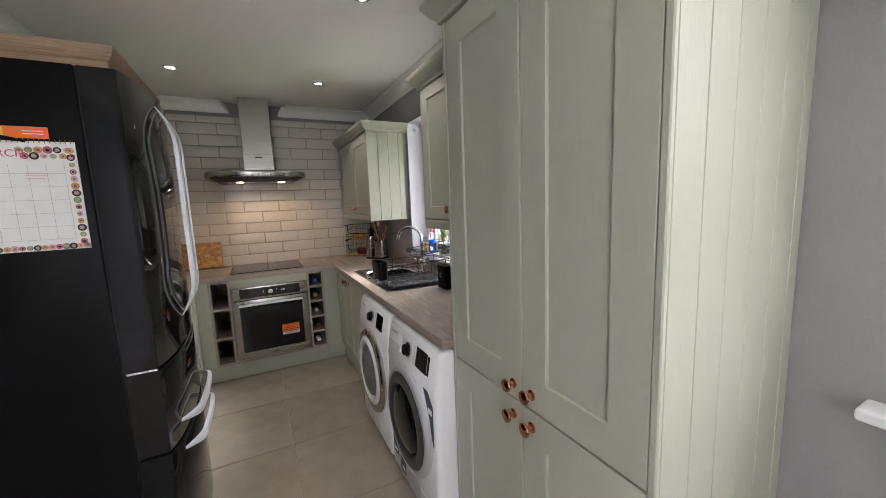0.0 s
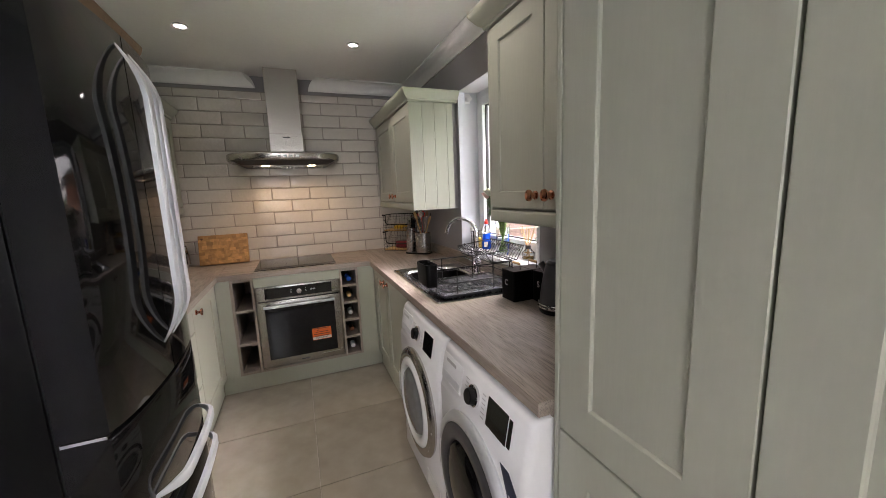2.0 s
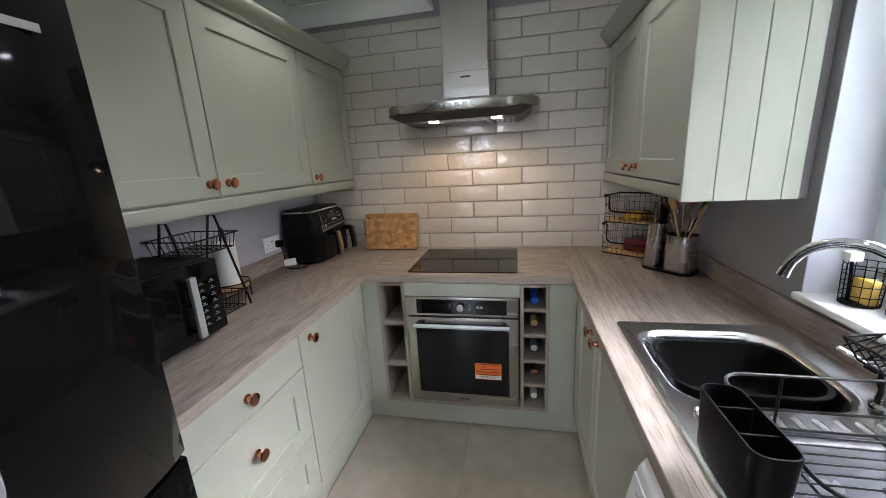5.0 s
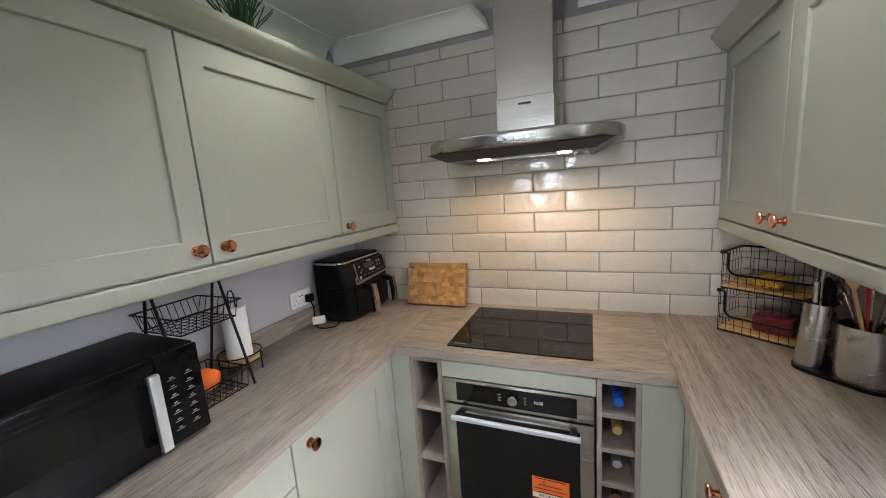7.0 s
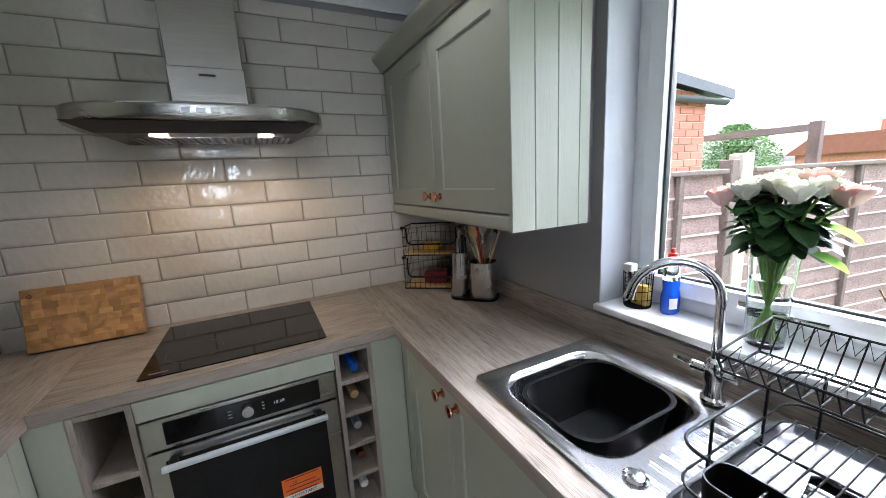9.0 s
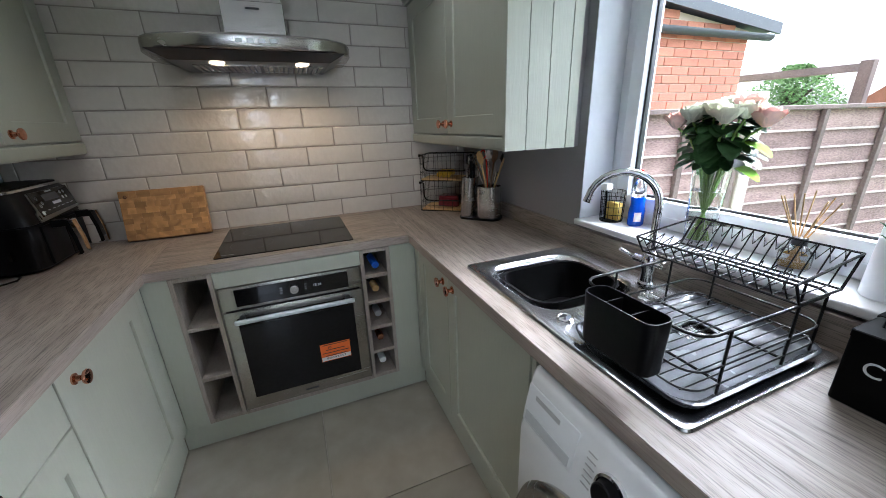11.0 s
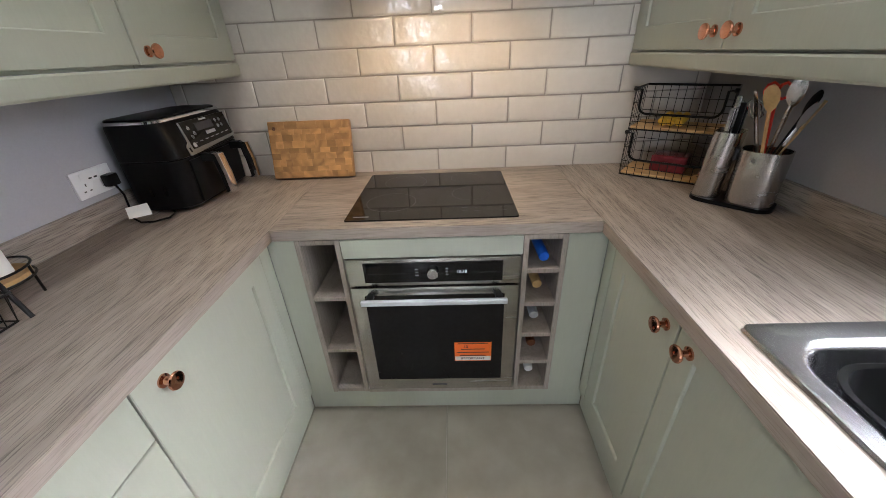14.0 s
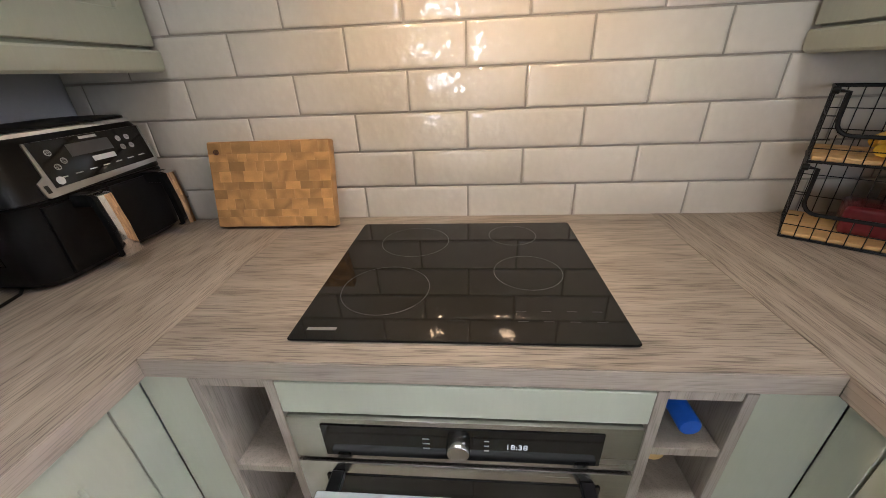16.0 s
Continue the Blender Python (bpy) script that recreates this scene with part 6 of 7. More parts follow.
# end-grain chopping board leaning on the tiles
BW, BH, BT = 0.366, 0.248, 0.034
bd = thing("chopping_board", "end-grain acacia chopping board leaning against the tiles", "chopping board", (-0.562, -0.06, WT))
bt = Matrix.Translation((-0.556, -0.085, WT + 0.0046)) @ Matrix.Rotation(radians(-13.5), 4, "X") @ Matrix.Rotation(radians(0.0), 4, "Z")
bm = box(-BW / 2, BW / 2, -BT / 2 + 0.001, BT / 2, 0, BH, 0.006, 2)
bm.transform(bt)
core = part("core", bm, ENDGRAIN, bd)
z = 0.004
row = 0
while z < BH - 0.01:
    h = min((0.027, 0.022, 0.031)[row % 3], BH - 0.004 - z)
    x = -BW / 2 + 0.004
    while x < BW / 2 - 0.005:
        w = min(rnd.uniform(0.024, 0.058), BW / 2 - 0.004 - x)
        if BW / 2 - 0.004 - x - w < 0.012:
            w = BW / 2 - 0.004 - x
        bm = box(x, x + w - 0.0004, -BT / 2 - 0.0002, -BT / 2 + 0.006, z, z + h - 0.0004, 0)
        bm.transform(bt)
        part("wood_block", bm, ENDGRAIN, bd, smooth=0)
        x += w
    z += h
    row += 1
bm = lathe(bmesh.new(), [(0.008, 0.0), (0.008, 0.0006), (0.0062, 0.0006), (0.0062, 0.0)], (-BW / 2 + 0.028, -BT / 2 - 0.0002, BH - 0.03), "y", 20, -1)
bm.transform(bt)
part("brand_ring", bm, INK, bd)

# stacked wire baskets in the corner, turned towards the room
bk = thing("basket_stack", "two stacked black wire baskets with wooden bases", "baskets", (0.985, -0.165, WT))
turn = Matrix.Translation((0.970, -0.190, WT)) @ Matrix.Rotation(radians(-38), 4, "Z")


def turned(bm):
    bm.transform(turn)
    return bm


def twire(pts, r=0.0016, closed=False, n=5, name="wire"):
    return part(name, turned(tube(bmesh.new(), pts, r, n, closed)), WIRE, bk)


for zb, zt, zf, back in ((0.004, 0.175, 0.068, 0.0), (0.185, 0.335, 0.245, 0.012)):
    x0, x1, y0, y1 = -0.157, 0.157, -0.10 + back, 0.10
    base = part("wooden_base", turned(box(x0 + 0.004, x1 - 0.004, y0 + 0.004, y0 + 0.05, zb + 0.002, zb + 0.012, 0.002)), BAMBOO, bk, "slatted pale wood base")
    for k in range(1, 4):
        part("slat", turned(box(x0 + 0.004, x1 - 0.004, y0 + 0.004 + k * 0.048, min(y0 + 0.05 + k * 0.048, y1 - 0.003), zb + 0.002, zb + 0.012, 0.002)), BAMBOO, base)
    twire([(x0, y0, zb), (x1, y0, zb), (x1, y1, zb), (x0, y1, zb)], 0.003, True)
    twire([(x0, y0, zt), (x0, y1, zt), (x1, y1, zt), (x1, y0, zt)], 0.0045, False, 8, "rim")
    scoop = [(x0, y0, zt), (x0 + 0.022, y0, zt - 0.003)]
    scoop += [(x0 + 0.022 + 0.03 * (1 - math.cos(q)), y0, zf + 0.03 - 0.03 * math.sin(q)) for q in (0.0, 0.4, 0.8, 1.2, 1.57)]
    scoop += [(-x, y, z) for x, y, z in reversed(scoop)]
    twire(scoop, 0.0045, False, 8, "rim")
    for x in (x0, x1):
        twire([(x, y0, zt), (x, y0, zb)], 0.0014)
        part("stacking_loop", turned(lathe(bmesh.new(), [(0.002, -0.008), (0.0075, -0.006), (0.0085, 0.0), (0.0075, 0.006), (0.002, 0.008)], (x, y0, zt), "x", 10)), WIRE, bk)
    for k in range(1, 11):
        x = x0 + (x1 - x0) * k / 11
        twire([(x, y0, zf if 0.025 < (x - x0) < 0.289 else zt - 0.004), (x, y0, zb), (x, y1, zb), (x, y1, zt)], 0.0013)
    for k in range(7):
        y = y0 + (y1 - y0) * (k + 0.5) / 7
        twire([(x0, y, zt), (x0, y, zb), (x1, y, zb), (x1, y, zt)], 0.0013)
    for s in (0.33, 0.66):
        zz = zb + (zt - zb) * s
        twire([(x0 + 0.022, y0, zz), (x0, y0, zz), (x0, y1, zz), (x1, y1, zz), (x1, y0, zz), (x1 - 0.022, y0, zz)], 0.0013)
    twire([(x0, y0, (zb + zf) / 2), (x1, y0, (zb + zf) / 2)], 0.0013)
for s in (-1, 0, 1):
    pts = []
    for i in range(9):
        a = radians(-60 + i * 15)
        pts.append(turn @ Vector((-0.03 + s * 0.028 + 0.02 * math.cos(a), 0.075 * math.sin(a), 0.222 + 0.028 * math.cos(a) - 0.02)))
    bm = bmesh.new()
    tube(bm, pts, 0.016, 8)
    cxm = sum((Vector(p) for p in pts), Vector()) / len(pts)
    solid("banana", bm, BANANA, "ripe yellow banana in the upper wire basket", "banana", "bananas", smooth=60)
solid("food_packet", turned(box(-0.06, 0.07, -0.05, 0.06, 0.0175, 0.085, 0.012, 3)), mat("clear_red_tub", (0.13, 0.018, 0.025), 0.12, vary=0.3, scale=12), "red plastic food tub in the lower wire basket", "tub")

# utensil holder: knife sleeve and utensil cup on one base
uh = thing("utensil_holder", "brushed steel knife and utensil holder on a black base", "utensil holder", (1.045, -0.50, WT))
uturn = Matrix.Translation((1.030, -0.528, WT)) @ Matrix.Rotation(radians(-48), 4, "Z") @ Matrix.Scale(1.15, 4)


def uput(bm):
    bm.transform(uturn)
    return bm


part("base", uput(loft(bmesh.new(), [rrect(-0.115, 0.088, -0.056, 0.058, 0.04, z) for z in (0.001, 0.012)], True, True, True)), BLACK_M, uh)
part("knife_sleeve", uput(loft(bmesh.new(), [rrect(-0.112 + o, -0.045 + o, -0.046, 0.046, 0.028, z) for o, z in ((0, 0.012), (0.012, 0.20))] + [rrect(-0.098, -0.035, -0.044, 0.044, 0.026, 0.19)], True, True, True)), STEEL, uh, "leaning brushed steel sleeve", 50)
part("utensil_cup", uput(loft(bmesh.new(), [rrect(-0.030, 0.082, -0.050, 0.050, 0.038, 0.012), rrect(-0.030, 0.082, -0.050, 0.050, 0.038, 0.160), rrect(-0.027, 0.079, -0.047, 0.047, 0.036, 0.160), rrect(-0.027, 0.079, -0.047, 0.047, 0.036, 0.03)], True, True, True)), STEEL, uh, "oval brushed steel cup", 50)
part("cup_clip", uput(box(-0.060, -0.030, -0.018, 0.018, 0.125, 0.157, 0.004, 2)), DARKGREY, uh)
for i in range(5):
    kn = thing("kitchen_knife", "kitchen knife with a steel and black handle", "knife", tuple(uturn @ Vector((-0.068, -0.03 + i * 0.015, 0.19))), "knives")
    part("handle", uput(box(-0.078 + (i % 2) * 0.016, -0.064 + (i % 2) * 0.016, -0.036 + i * 0.015, -0.025 + i * 0.015, 0.185, 0.262 + (i % 3) * 0.014, 0.004, 2)), (STEEL, BLACK_M)[i % 2], kn)
    part("blade", uput(box(-0.073 + (i % 2) * 0.016, -0.069 + (i % 2) * 0.016, -0.034 + i * 0.015, -0.027 + i * 0.015, 0.06, 0.186, 0)), STEEL, kn)
KINDS = (("wooden_spoon", "pale wooden cooking spoon in the steel cup", BAMBOO, "spoon"), ("spatula", "black cooking spatula in the steel cup", BLACK_M, "spatula"), ("wooden_spatula", "wooden spatula in the steel cup", OAKTRAY, "spatula"),
         ("scissors", "kitchen scissors with an orange red handle", RED, "scissors"), ("whisk", "steel wire whisk in the steel cup", CHROME, "whisk"), ("serving_spoon", "steel serving spoon in the steel cup", STEEL, "spoon"),
         ("wooden_spoon", "pale wooden cooking spoon in the steel cup", BAMBOO, "spoon"), ("potato_masher", "steel potato masher in the steel cup", STEEL, "masher"), ("tongs", "steel kitchen tongs in the steel cup", CHROME, "tongs"))
for i, (nm, lb, ma, ct) in enumerate(KINDS):
    a = i * 0.72
    fx, fy = 0.026 - 0.018 * math.cos(a), -0.02 * math.sin(a)
    tx_, ty_ = 0.026 + 0.050 * math.cos(a), 0.05 * math.sin(a)
    h = 0.225 + 0.018 * ((i * 5) % 4)
    ut = thing(nm, lb, ct, tuple(uturn @ Vector((fx, fy, 0.035))), "utensils")
    part("shaft", uput(tube(bmesh.new(), [(fx, fy, 0.032), (tx_, ty_, h)], 0.0042, 7)), ma, ut)
    d = Vector((tx_ - fx, ty_ - fy, h - 0.032)).normalized()
    c = Vector((tx_, ty_, h))
    if nm == "whisk":
        for q in range(4):
            sd = Vector((math.cos(q * 0.8), math.sin(q * 0.8), 0)) * 0.022
            wp = [c, c + d * 0.02 + sd * 0.8, c + d * 0.045 + sd, c + d * 0.065, c + d * 0.045 - sd, c + d * 0.02 - sd * 0.8, c]
            part("loop", uput(tube(bmesh.new(), wp, 0.001, 5)), CHROME, ut)
    elif nm == "scissors":
        for sgn in (-1, 1):
            wp = [c + d * 0.022 + Vector((0.014 * math.cos(q * 0.785) + sgn * 0.013, 0.004 * sgn, 0.020 * math.sin(q * 0.785))) for q in range(8)]
            part("finger_loop", uput(tube(bmesh.new(), wp, 0.004, 6, True)), RED, ut)
    else:
        sd = Vector((-d.y, d.x, 0)).normalized() * (0.020 if "spoon" in nm else 0.017)
        up = d.cross(sd).normalized() * 0.003
        rows = []
        for s, k2 in ((0, 0.25), (0.012, 0.7), (0.03, 1.0), (0.05, 0.95), (0.062, 0.55), (0.066, 0.1)):
            p = c + d * s
            rows.append([tuple(p + sd * k2), tuple(p + up * 1.2), tuple(p - sd * k2), tuple(p - up * 1.2)])
        part("head", uput(loft(bmesh.new(), rows, True, True, True)), ma, ut, smooth=50)

# artificial grass on the wall cabinets
gp = thing("potted_grass", "dark artificial grass plant on top of the wall cabinets", "plant", (-0.93, -0.84, 2.159))
part("pot", lathe(bmesh.new(), [(0.045, 0.0), (0.055, 0.06), (0.05, 0.06), (0.044, 0.05), (0.001, 0.05)], (-0.93, -0.84, 2.0865), "z", 20), BLACK_M, gp)
for i in range(70):
    a, lean = rnd.uniform(0, 6.28), rnd.uniform(0.01, 0.10)
    x, y = -0.93 + rnd.uniform(-0.03, 0.03), -0.84 + rnd.uniform(-0.03, 0.03)
    h = rnd.uniform(0.16, 0.285)
    part("blade", tube(bmesh.new(), [(x, y, 2.137), (x + lean * 0.3 * math.cos(a), y + lean * 0.3 * math.sin(a), 2.137 + h * 0.6), (x + lean * math.cos(a), y + lean * math.sin(a), 2.137 + h)], 0.0022, 4), LEAF, gp)

# calendar and card on the fridge's side
YS = FY0 - 0.001
cl = thing("wall_calendar", "March wall calendar with a floral border on the fridge", "calendar", (-0.70, YS, 1.5))
part("sheet", box(-0.86, -0.534, YS - 0.004, YS, 1.352, 1.680, 0), PAPER, cl, smooth=0)
FLOWERS = [mat("calendar_" + n, c, 0.7, vary=0.15, scale=40) for n, c in (("rose", (0.60, 0.12, 0.20)), ("green", (0.25, 0.36, 0.22)), ("black", (0.05, 0.04, 0.05)), ("ochre", (0.70, 0.42, 0.12)), ("blush", (0.75, 0.42, 0.42)))]
for i in range(46):
    if i < 20:
        x, z = -0.852 + i * 0.0163, 1.362
    elif i < 34:
        x, z = -0.548, 1.375 + (i - 20) * 0.0215
    else:
        x, z = -0.66 + (i - 34) * 0.0105, 1.655 - 0.018 * (i % 2)
    r = rnd.uniform(0.007, 0.0115)
    fl = part("printed_flower", lathe(bmesh.new(), [(r, 0.0), (r, 0.0006), (r * 0.62, 0.0006), (r * 0.62, 0.0)], (x, YS - 0.004, z), "y", 14, -1), FLOWERS[i % 5], cl)
    part("flower_centre", lathe(bmesh.new(), [(r * 0.4, 0.0), (r * 0.4, 0.0008), (0.0005, 0.0009)], (x, YS - 0.004, z), "y", 10, -1), FLOWERS[(i + 2) % 5], fl)
text("month", "MARCH", 0.030, Matrix.Translation((-0.70, YS - 0.0045, 1.643)) @ FACE_FRONT, FLOWERS[0], cl)
for k in range(6):
    part("grid_line", box(-0.85, -0.566, YS - 0.0046, YS - 0.0039, 1.385 + k * 0.040, 1.3858 + k * 0.040, 0), GREYINK, cl, smooth=0)
for k in range(8):
    part("grid_line", box(-0.85 + k * 0.0405, -0.8494 + k * 0.0405, YS - 0.0046, YS - 0.0039, 1.385, 1.612, 0), GREYINK, cl, smooth=0)
for k in range(3):
    part("handwriting", box(-0.655, -0.605 - 0.004 * k, YS - 0.0046, YS - 0.0039, 1.586 - k * 0.008, 1.5875 - k * 0.008, 0), FLOWERS[4], cl, smooth=0)
for k in range(28):
    x = -0.853 + k * 0.0115
    part("binding_ring", tube(bmesh.new(), [(x, YS - 0.006, 1.674), (x, YS - 0.008, 1.680), (x, YS - 0.006, 1.686), (x, YS - 0.001, 1.684)], 0.0009, 5), COPPER, cl)
cdn = thing("reminder_card", "orange reminder card clipped above the calendar", "card", (-0.65, YS, 1.7))
part("card", box(-0.74, -0.590, YS - 0.003, YS - 0.0005, 1.688, 1.722, 0), ORANGE, cdn, smooth=0)
for k in range(2):
    part("text_line", box(-0.645, -0.60, YS - 0.0036, YS - 0.0029, 1.700 + k * 0.008, 1.7025 + k * 0.008, 0), PAPER, cdn, smooth=0)
part("card_picture", box(-0.739, -0.685, YS - 0.0036, YS - 0.0029, 1.690, 1.7205, 0), YELLOW, cdn, smooth=0)
pe = thing("pen", "black marker pen clipped at the calendar's top", "pen", (-0.66, YS - 0.008, 1.684))
part("barrel", tube(bmesh.new(), [(-0.735, YS - 0.012, 1.700), (-0.660, YS - 0.012, 1.682)], 0.0055, 10), BLACK_M, pe)
part("tip", tube(bmesh.new(), [(-0.660, YS - 0.012, 1.682), (-0.640, YS - 0.012, 1.677)], 0.003, 8), BLACK_M, pe)

# ---- outside the window ----
GZ = -0.25
solid("ground", box(-400, 400, -400, 400, GZ - 0.1, GZ - 0.005, 0), GRASS, "lawn and gardens outside reaching far away", "ground", kind="structure", smooth=0)

# neighbour's brick extension, its side wall facing the kitchen window
BY = 0.33
hs = thing("brick_extension", "orange red brick extension with a dark sloping verge", "house", (3.1, BY + 1.5, GZ))
def verge_z(x):
    return 2.36 - (x - 2.69) * 0.097
part("mortar_wall", prism(bmesh.new(), [(1.54, GZ), (4.468, GZ), (4.468, verge_z(4.468)), (1.54, verge_z(1.54))], "y", BY + 0.006, BY + 3.0), MORTAR, hs, smooth=0)
part("verge_board", prism(bmesh.new(), [(1.5, verge_z(1.5)), (4.80, verge_z(4.80)), (4.80, verge_z(4.80) + 0.10), (1.5, verge_z(1.5) + 0.10)], "y", BY - 0.10, BY - 0.07), FASCIA, hs, "dark grey verge board", 0)
part("roof", prism(bmesh.new(), [(1.5, verge_z(1.5) + 0.04), (4.83, verge_z(4.83) + 0.04), (4.83, verge_z(4.83) + 0.108), (1.5, verge_z(1.5) + 0.108)], "y", BY - 0.07, BY + 3.1), FELT, hs, "grey felt roof", 0)
gt = part("gutter", loft(bmesh.new(), [[(x, BY - 0.065 + 0.045 * math.cos(radians(a)), 2.135 + 0.045 * math.sin(radians(a))) for a in range(180, 361, 30)] + [(x, BY - 0.02, 2.147), (x, BY - 0.11, 2.147)] for x in (1.54, 4.70)], True, True, True), FASCIA, hs, "dark half-round gutter")
part("downpipe", tube(bmesh.new(), [(2.98, BY - 0.06, 2.12), (2.98, BY - 0.045, 2.0), (2.98, BY - 0.045, GZ)], 0.030, 12), FASCIA, hs, "dark grey downpipe")
BL, BH_ = 0.225, 0.075
brick_mesh = mesh(box(-BL / 2 + 0.005, BL / 2 - 0.005, -0.006, 0.008, -BH_ / 2 + 0.005, BH_ / 2 - 0.005, 0.002), "brick", BRICK, 0)
far_bricks = bmesh.new()
count = 0
half_mesh = mesh(box(-BL / 4 + 0.005, BL / 4 - 0.005, -0.006, 0.008, -BH_ / 2 + 0.005, BH_ / 2 - 0.005, 0.002), "brick", BRICK, 0)
for r in range(43):
    z = GZ + BH_ / 2 + r * BH_
    odd = r % 2
    row = [(1.54 + BL / 2 + c * BL + odd * BL / 2, BL) for c in range(13 - odd)] + ([(1.54 + BL / 4, BL / 2), (1.54 + 12.75 * BL, BL / 2)] if odd else [])
    for x, w in row:
        if z > verge_z(x) - 0.03:
            continue
        if z > 1.3 and x > 2.3 and count < 300:
            count += 1
            ob = piece("brick", brick_mesh if w == BL else half_mesh, (x, BY, z), hs)
            ob.matrix_parent_inverse = Matrix.Translation(-Vector(hs.location))
        else:
            add_box(far_bricks, x - w / 2 + 0.005, x + w / 2 - 0.005, BY - 0.006, BY + 0.008, z - BH_ / 2 + 0.005, z + BH_ / 2 - 0.005)
tagged(part("brickwork", far_bricks, BRICKW, hs, smooth=0), kind="stuff")

# garden fence: lapped panels between posts
FA, FD = Vector((1.62, -0.57, GZ)), Vector((0.985, -0.17, 0)).normalized()
FN = Vector((FD.y, -FD.x, 0))
if FN.y > 0:
    FN = -FN
rot = Matrix(((FD.x, -FN.x, 0), (FD.y, -FN.y, 0), (0, 0, 1))).to_4x4()
PWID, PH = 1.83, 1.70
slat = mesh(loft(bmesh.new(), [[(u, -0.020, 0.0), (u, -0.006, 0.0), (u, 0.002, 0.128), (u, -0.006, 0.128)] for u in (0.0, PWID)], True, True, True), "slat", FENCE, 0)
batten = mesh(box(-0.019, 0.019, -0.050, -0.020, 0, PH - 0.02, 0.003), "batten", FPOST, 0)
cap = mesh(box(0, PWID, -0.055, 0.03, PH - 0.02, PH + 0.008, 0.004), "capping", FPOST, 0)
post = mesh(box(-0.032, 0.032, -0.05, 0.03, 0, PH + 0.012, 0.006), "post", FPOST, 0)
fence = thing("garden_fence", "weathered brown lapped wooden garden fence", "fence", tuple(FA))
worn = mesh(box(0.0, PWID, -0.0235, -0.0195, -0.004, 0.010, 0.001), "worn_edge", EDGEWORN, 0)
short_slat = mesh(loft(bmesh.new(), [[(u, -0.020, 0.0), (u, -0.006, 0.0), (u, 0.002, 0.128), (u, -0.006, 0.128)] for u in (0.0, 1.05)], True, True, True), "slat", FENCE, 0)
short_worn = mesh(box(0.0, 1.05, -0.0235, -0.0195, -0.004, 0.010, 0.001), "worn_edge", EDGEWORN, 0)
short_cap = mesh(box(0, 1.05, -0.055, 0.03, PH - 0.02, PH + 0.008, 0.004), "capping", FPOST, 0)
pale_post = mesh(box(-0.048, 0.048, -0.05, 0.04, 0, PH + 0.095, 0.006), "post", PALE, 0)
for k in range(6):
    u0 = 0.0 if k == 0 else 1.265 + (k - 1) * (PWID + 0.10)
    f = piece("fence_panel", cap if k else short_cap, (0, 0, 0), fence)
    for r in range(14):
        jog, tip = rnd.uniform(-0.003, 0.003), rnd.uniform(-0.004, 0.004)
        for name, data in (("slat", slat if k else short_slat), ("worn_edge", worn if k else short_worn)):
            ob = piece(name, data, (0, jog, 0.03 + r * 0.117), f)
            ob.rotation_euler = (0, tip, 0)
    for u in ((0.50, 1.07) if k else (0.69,)):
        piece("batten", batten, (u, 0, 0.02), f)
    p = piece("fence_post", post, (0, 0, 0), fence)
    p.matrix_basis = Matrix.Translation(FD * (u0 - (0.165 if k == 1 else 0.05)) + Vector((0, 0, 0.05 if k == 1 else 0))) @ rot
    f.matrix_basis = Matrix.Translation(FD * u0) @ rot
p = piece("fence_post", pale_post, (0, 0, 0), fence)
p.matrix_basis = Matrix.Translation(FD * 1.205) @ rot

# a wooden frame standing behind the fence
fr_ = thing("wooden_arch", "bare wooden garden arch behind the fence", "garden arch", (5.0, -0.3, GZ))
for x, y in ((5.42, -0.25),):
    part("upright", box(x - 0.05, x + 0.05, y - 0.05, y + 0.05, GZ, 1.87, 0.006), FPOST, fr_)
part("crossbar", tube(bmesh.new(), [(5.0, 0.66, 1.79), (5.44, -0.27, 1.81)], 0.05, 4), FPOST, fr_)


def tree(name, label, x, y, h, spread, low, material, seed, n):
    q = random.Random(seed)
    tr_ = thing(name, label, "tree", (x, y, GZ))
    part("trunk", tube(bmesh.new(), [(x, y, GZ), (x + 0.1, y, GZ + h * 0.4), (x, y + 0.1, GZ + h * 0.8)], 0.14, 8), BARK, tr_)
    for k in range(7):
        a = k * 0.9
        zz = GZ + h * (low + (0.9 - low) * k / 7)
        part("limb", tube(bmesh.new(), [(x, y, zz - 0.2), (x + spread * 0.25 * math.cos(a), y + spread * 0.25 * math.sin(a), zz + 0.1), (x + spread * 0.4 * math.cos(a), y + spread * 0.4 * math.sin(a), zz + 0.25)], 0.035, 6), BARK, tr_)
    bm = bmesh.new()
    verts, faces = [], []
    for _ in range(n):
        u = q.random() ** 0.6
        zz = GZ + h * (low + (1.02 - low) * q.random())
        taper = math.sin(math.pi * min(1, max(0.05, (zz - GZ - h * low) / (h * (1.05 - low))) * 0.85 + 0.15)) ** 0.7
        a = q.uniform(0, 6.283)
        lump = 1 + 0.35 * noise.noise(Vector((math.cos(a) * 2, math.sin(a) * 2, zz * 1.3 + seed)))
        r = spread * taper * u * lump
        c = Vector((x + r * math.cos(a), y + r * math.sin(a), zz))
        s = q.uniform(0.05, 0.13) * h / 6
        d1 = Vector((q.uniform(-1, 1), q.uniform(-1, 1), q.uniform(-0.6, 0.9))).normalized()
        d2 = d1.orthogonal().normalized()
        i = len(verts)
        verts += [tuple(c - d1 * s), tuple(c + d2 * s * 0.5), tuple(c + d1 * s), tuple(c - d2 * s * 0.5)]
        faces.append((i, i + 1, i + 2, i + 3))
    bm.free()
    data = bpy.data.meshes.new("crown")
    data.from_pydata(verts, [], faces)
    data.materials.append(material)
    ob = part("crown", data, material, tr_)
    tagged(ob, kind="stuff")


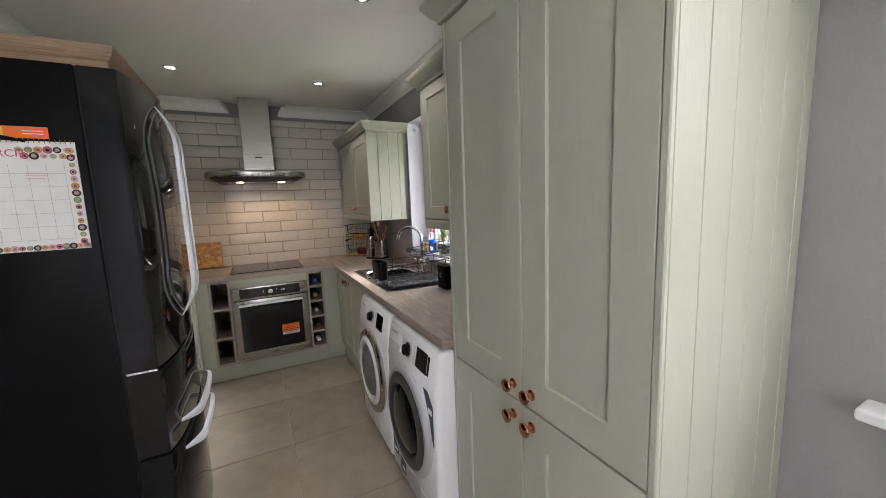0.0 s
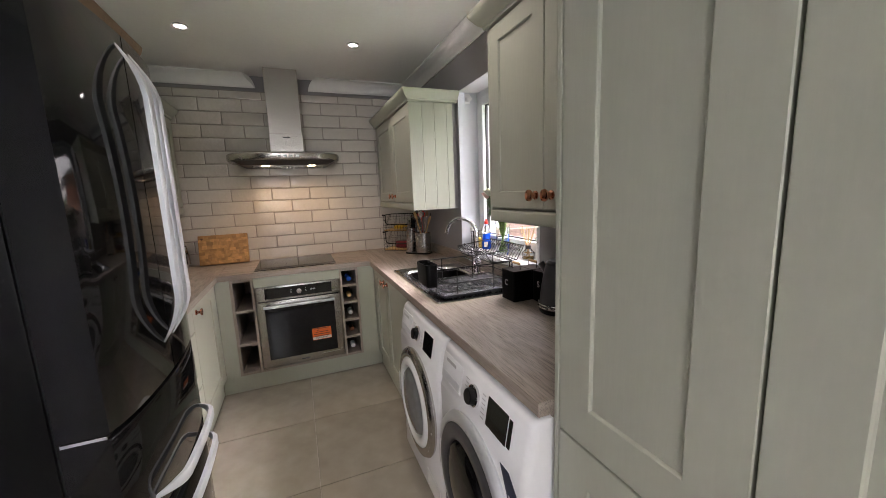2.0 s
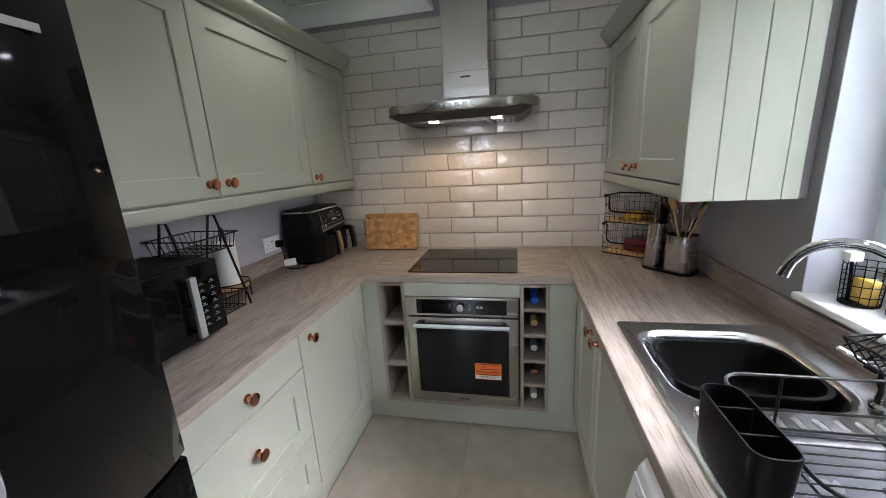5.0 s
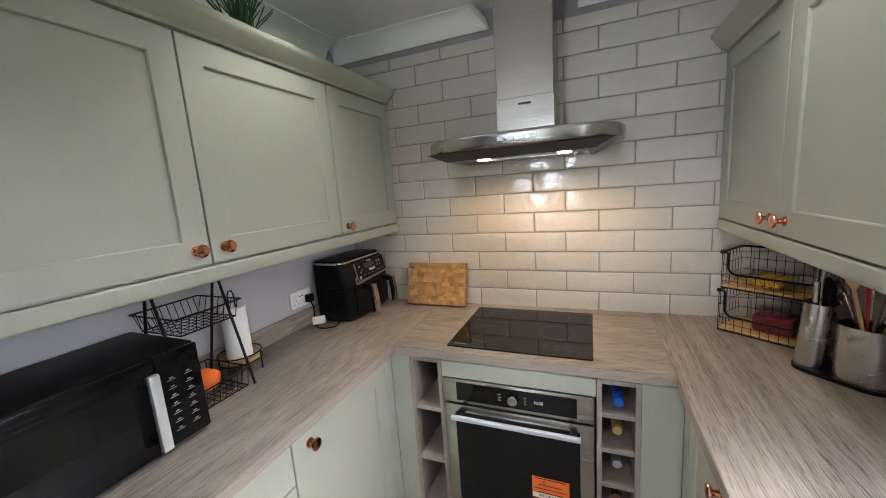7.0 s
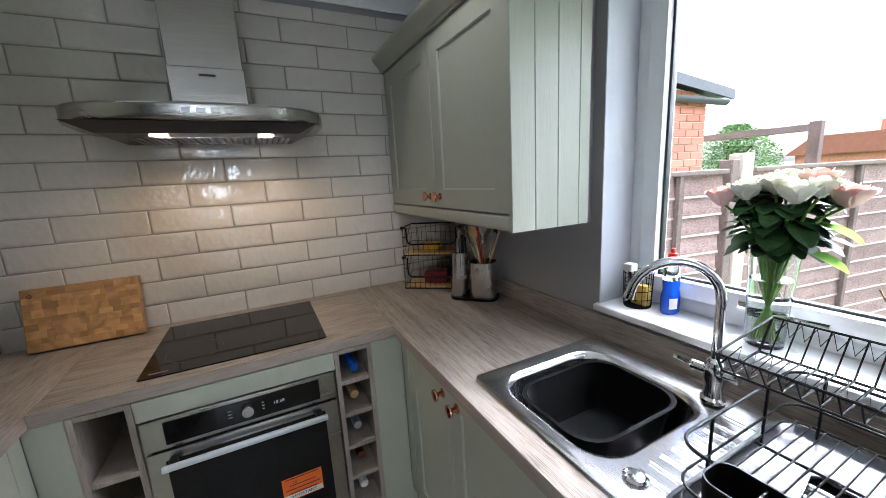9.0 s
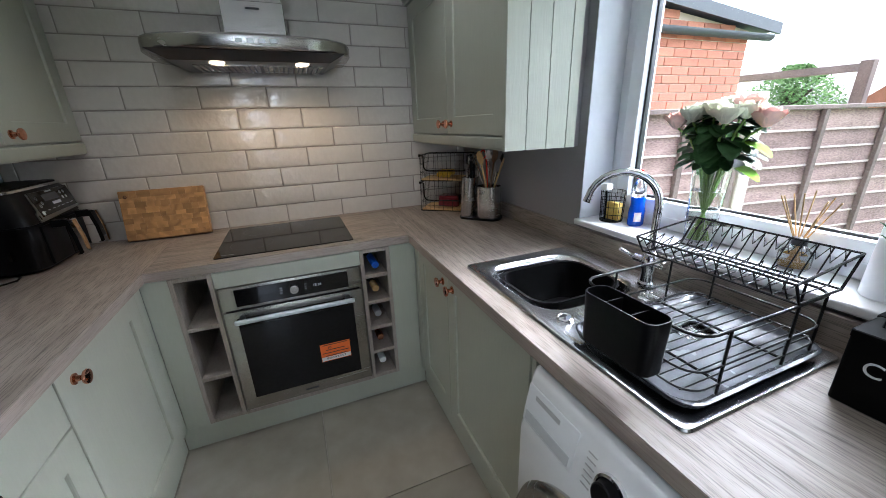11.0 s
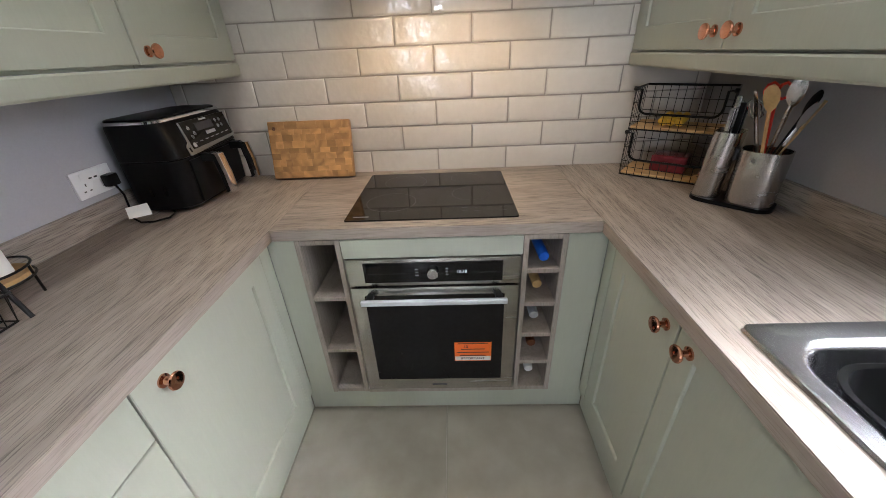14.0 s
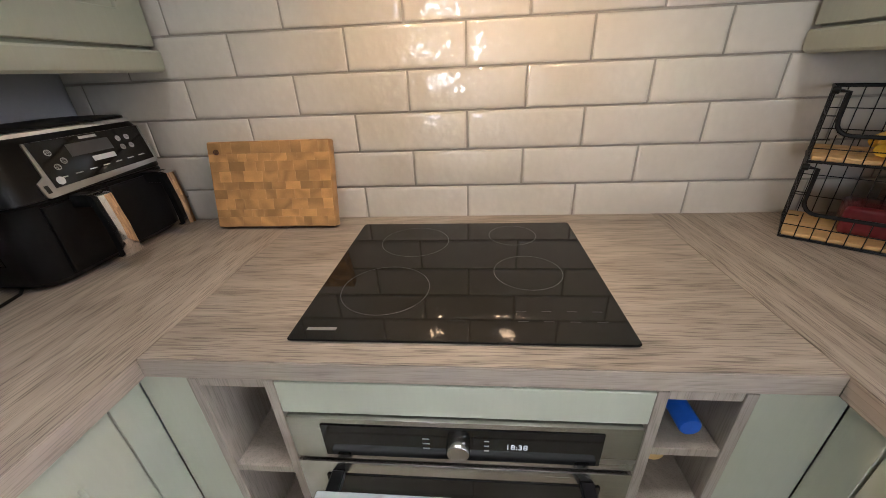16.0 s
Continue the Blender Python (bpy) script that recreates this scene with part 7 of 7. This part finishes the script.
tree("conifer_tree", "tall dark green conifer beyond the extension", 14.5, 11.8, 8.2, 2.6, 0.25, GREEN, 3, 16000)
tree("conifer_tree", "dark green conifer beyond the extension", 12.0, 13.8, 8.4, 2.6, 0.25, GREEN, 5, 12000)
tree("garden_tree", "leafy green garden tree beyond the fence", 12.6, 3.8, 2.75, 1.15, 0.2, GREEN2, 9, 12000)
fh = thing("distant_house", "distant house with a terracotta roof and chimney", "house", (32, 5.8, GZ))
part("wall", box(30, 38, 2.6, 8.6, GZ, 1.7, 0), BRICKW, fh, smooth=0)
part("roof", prism(bmesh.new(), [(2.2, 1.68), (9.0, 1.68), (7.8, 2.75), (3.4, 2.75)], "x", 29.6, 38.4), ROOFT, fh, "terracotta tiled roof", 0)
part("chimney", box(33.0, 33.6, 5.4, 6.0, 2.3, 3.5, 0.02), BRICKW, fh)

# ---- tiles and paving, last ----
TW, TH, TZ0, TX0 = 0.3142, 0.1052, 0.9005, 0.0105
def tile_mesh(w, h):
    x, z = w / 2, h / 2
    loops = [[(sx * (x - i), y, sz * (z - i)) for sx, sz in ((-1, -1), (1, -1), (1, 1), (-1, 1))] for i, y in ((0, 0.0055), (0, -0.0008), (0.0015, -0.0026), (0.0045, -0.0040), (0.010, -0.0046))]
    return mesh(loft(bmesh.new(), loops, True, False, True), "wall_tile", TILE, 60)
tile_meshes = {}
part_bed = part("grout", box(XL, XR, 0.0005, 0.0058, 0.86, 2.335, 0), GROUT, wall_back, "grey grout bed", 0)
for r in range(14):
    z0 = TZ0 + r * TH
    z1 = min(z0 + TH, 2.333)
    off = TX0 + (TW / 2 if r % 2 else 0)
    k0 = math.floor((XL - off) / TW)
    for k in range(k0, k0 + 10):
        a, b = max(off + k * TW, XL), min(off + (k + 1) * TW, XR)
        if b - a < 0.02 or z1 - z0 < 0.02:
            continue
        w, h = round(b - a - 0.0052, 4), round(z1 - z0 - 0.0052, 4)
        if (w, h) not in tile_meshes:
            tile_meshes[w, h] = tile_mesh(w, h)
        t = piece("wall_tile", tile_meshes[w, h], ((a + b) / 2, 0, (z0 + z1) / 2), wall_back)
        t.rotation_euler = (random.uniform(-0.005, 0.005), 0, random.uniform(-0.002, 0.002))
FT = 0.602
FX0, FYJ = 0.022, -1.208
floor_meshes = {}
for i in range(-3, 3):
    for j in range(-9, 3):
        a, b = max(FX0 + i * FT, XL), min(FX0 + (i + 1) * FT, XR)
        c, d = max(FYJ + j * FT, YN), min(FYJ + (j + 1) * FT, 0)
        if b - a < 0.03 or d - c < 0.03:
            continue
        w, h = round(b - a - 0.004, 3), round(d - c - 0.004, 3)
        if (w, h) not in floor_meshes:
            floor_meshes[w, h] = mesh(box(-w / 2, w / 2, -h / 2, h / 2, -0.009, 0, 0.0012), "floor_tile", FLOOR, 0)
        piece("floor_tile", floor_meshes[w, h], ((a + b) / 2, (c + d) / 2, 0), floor)
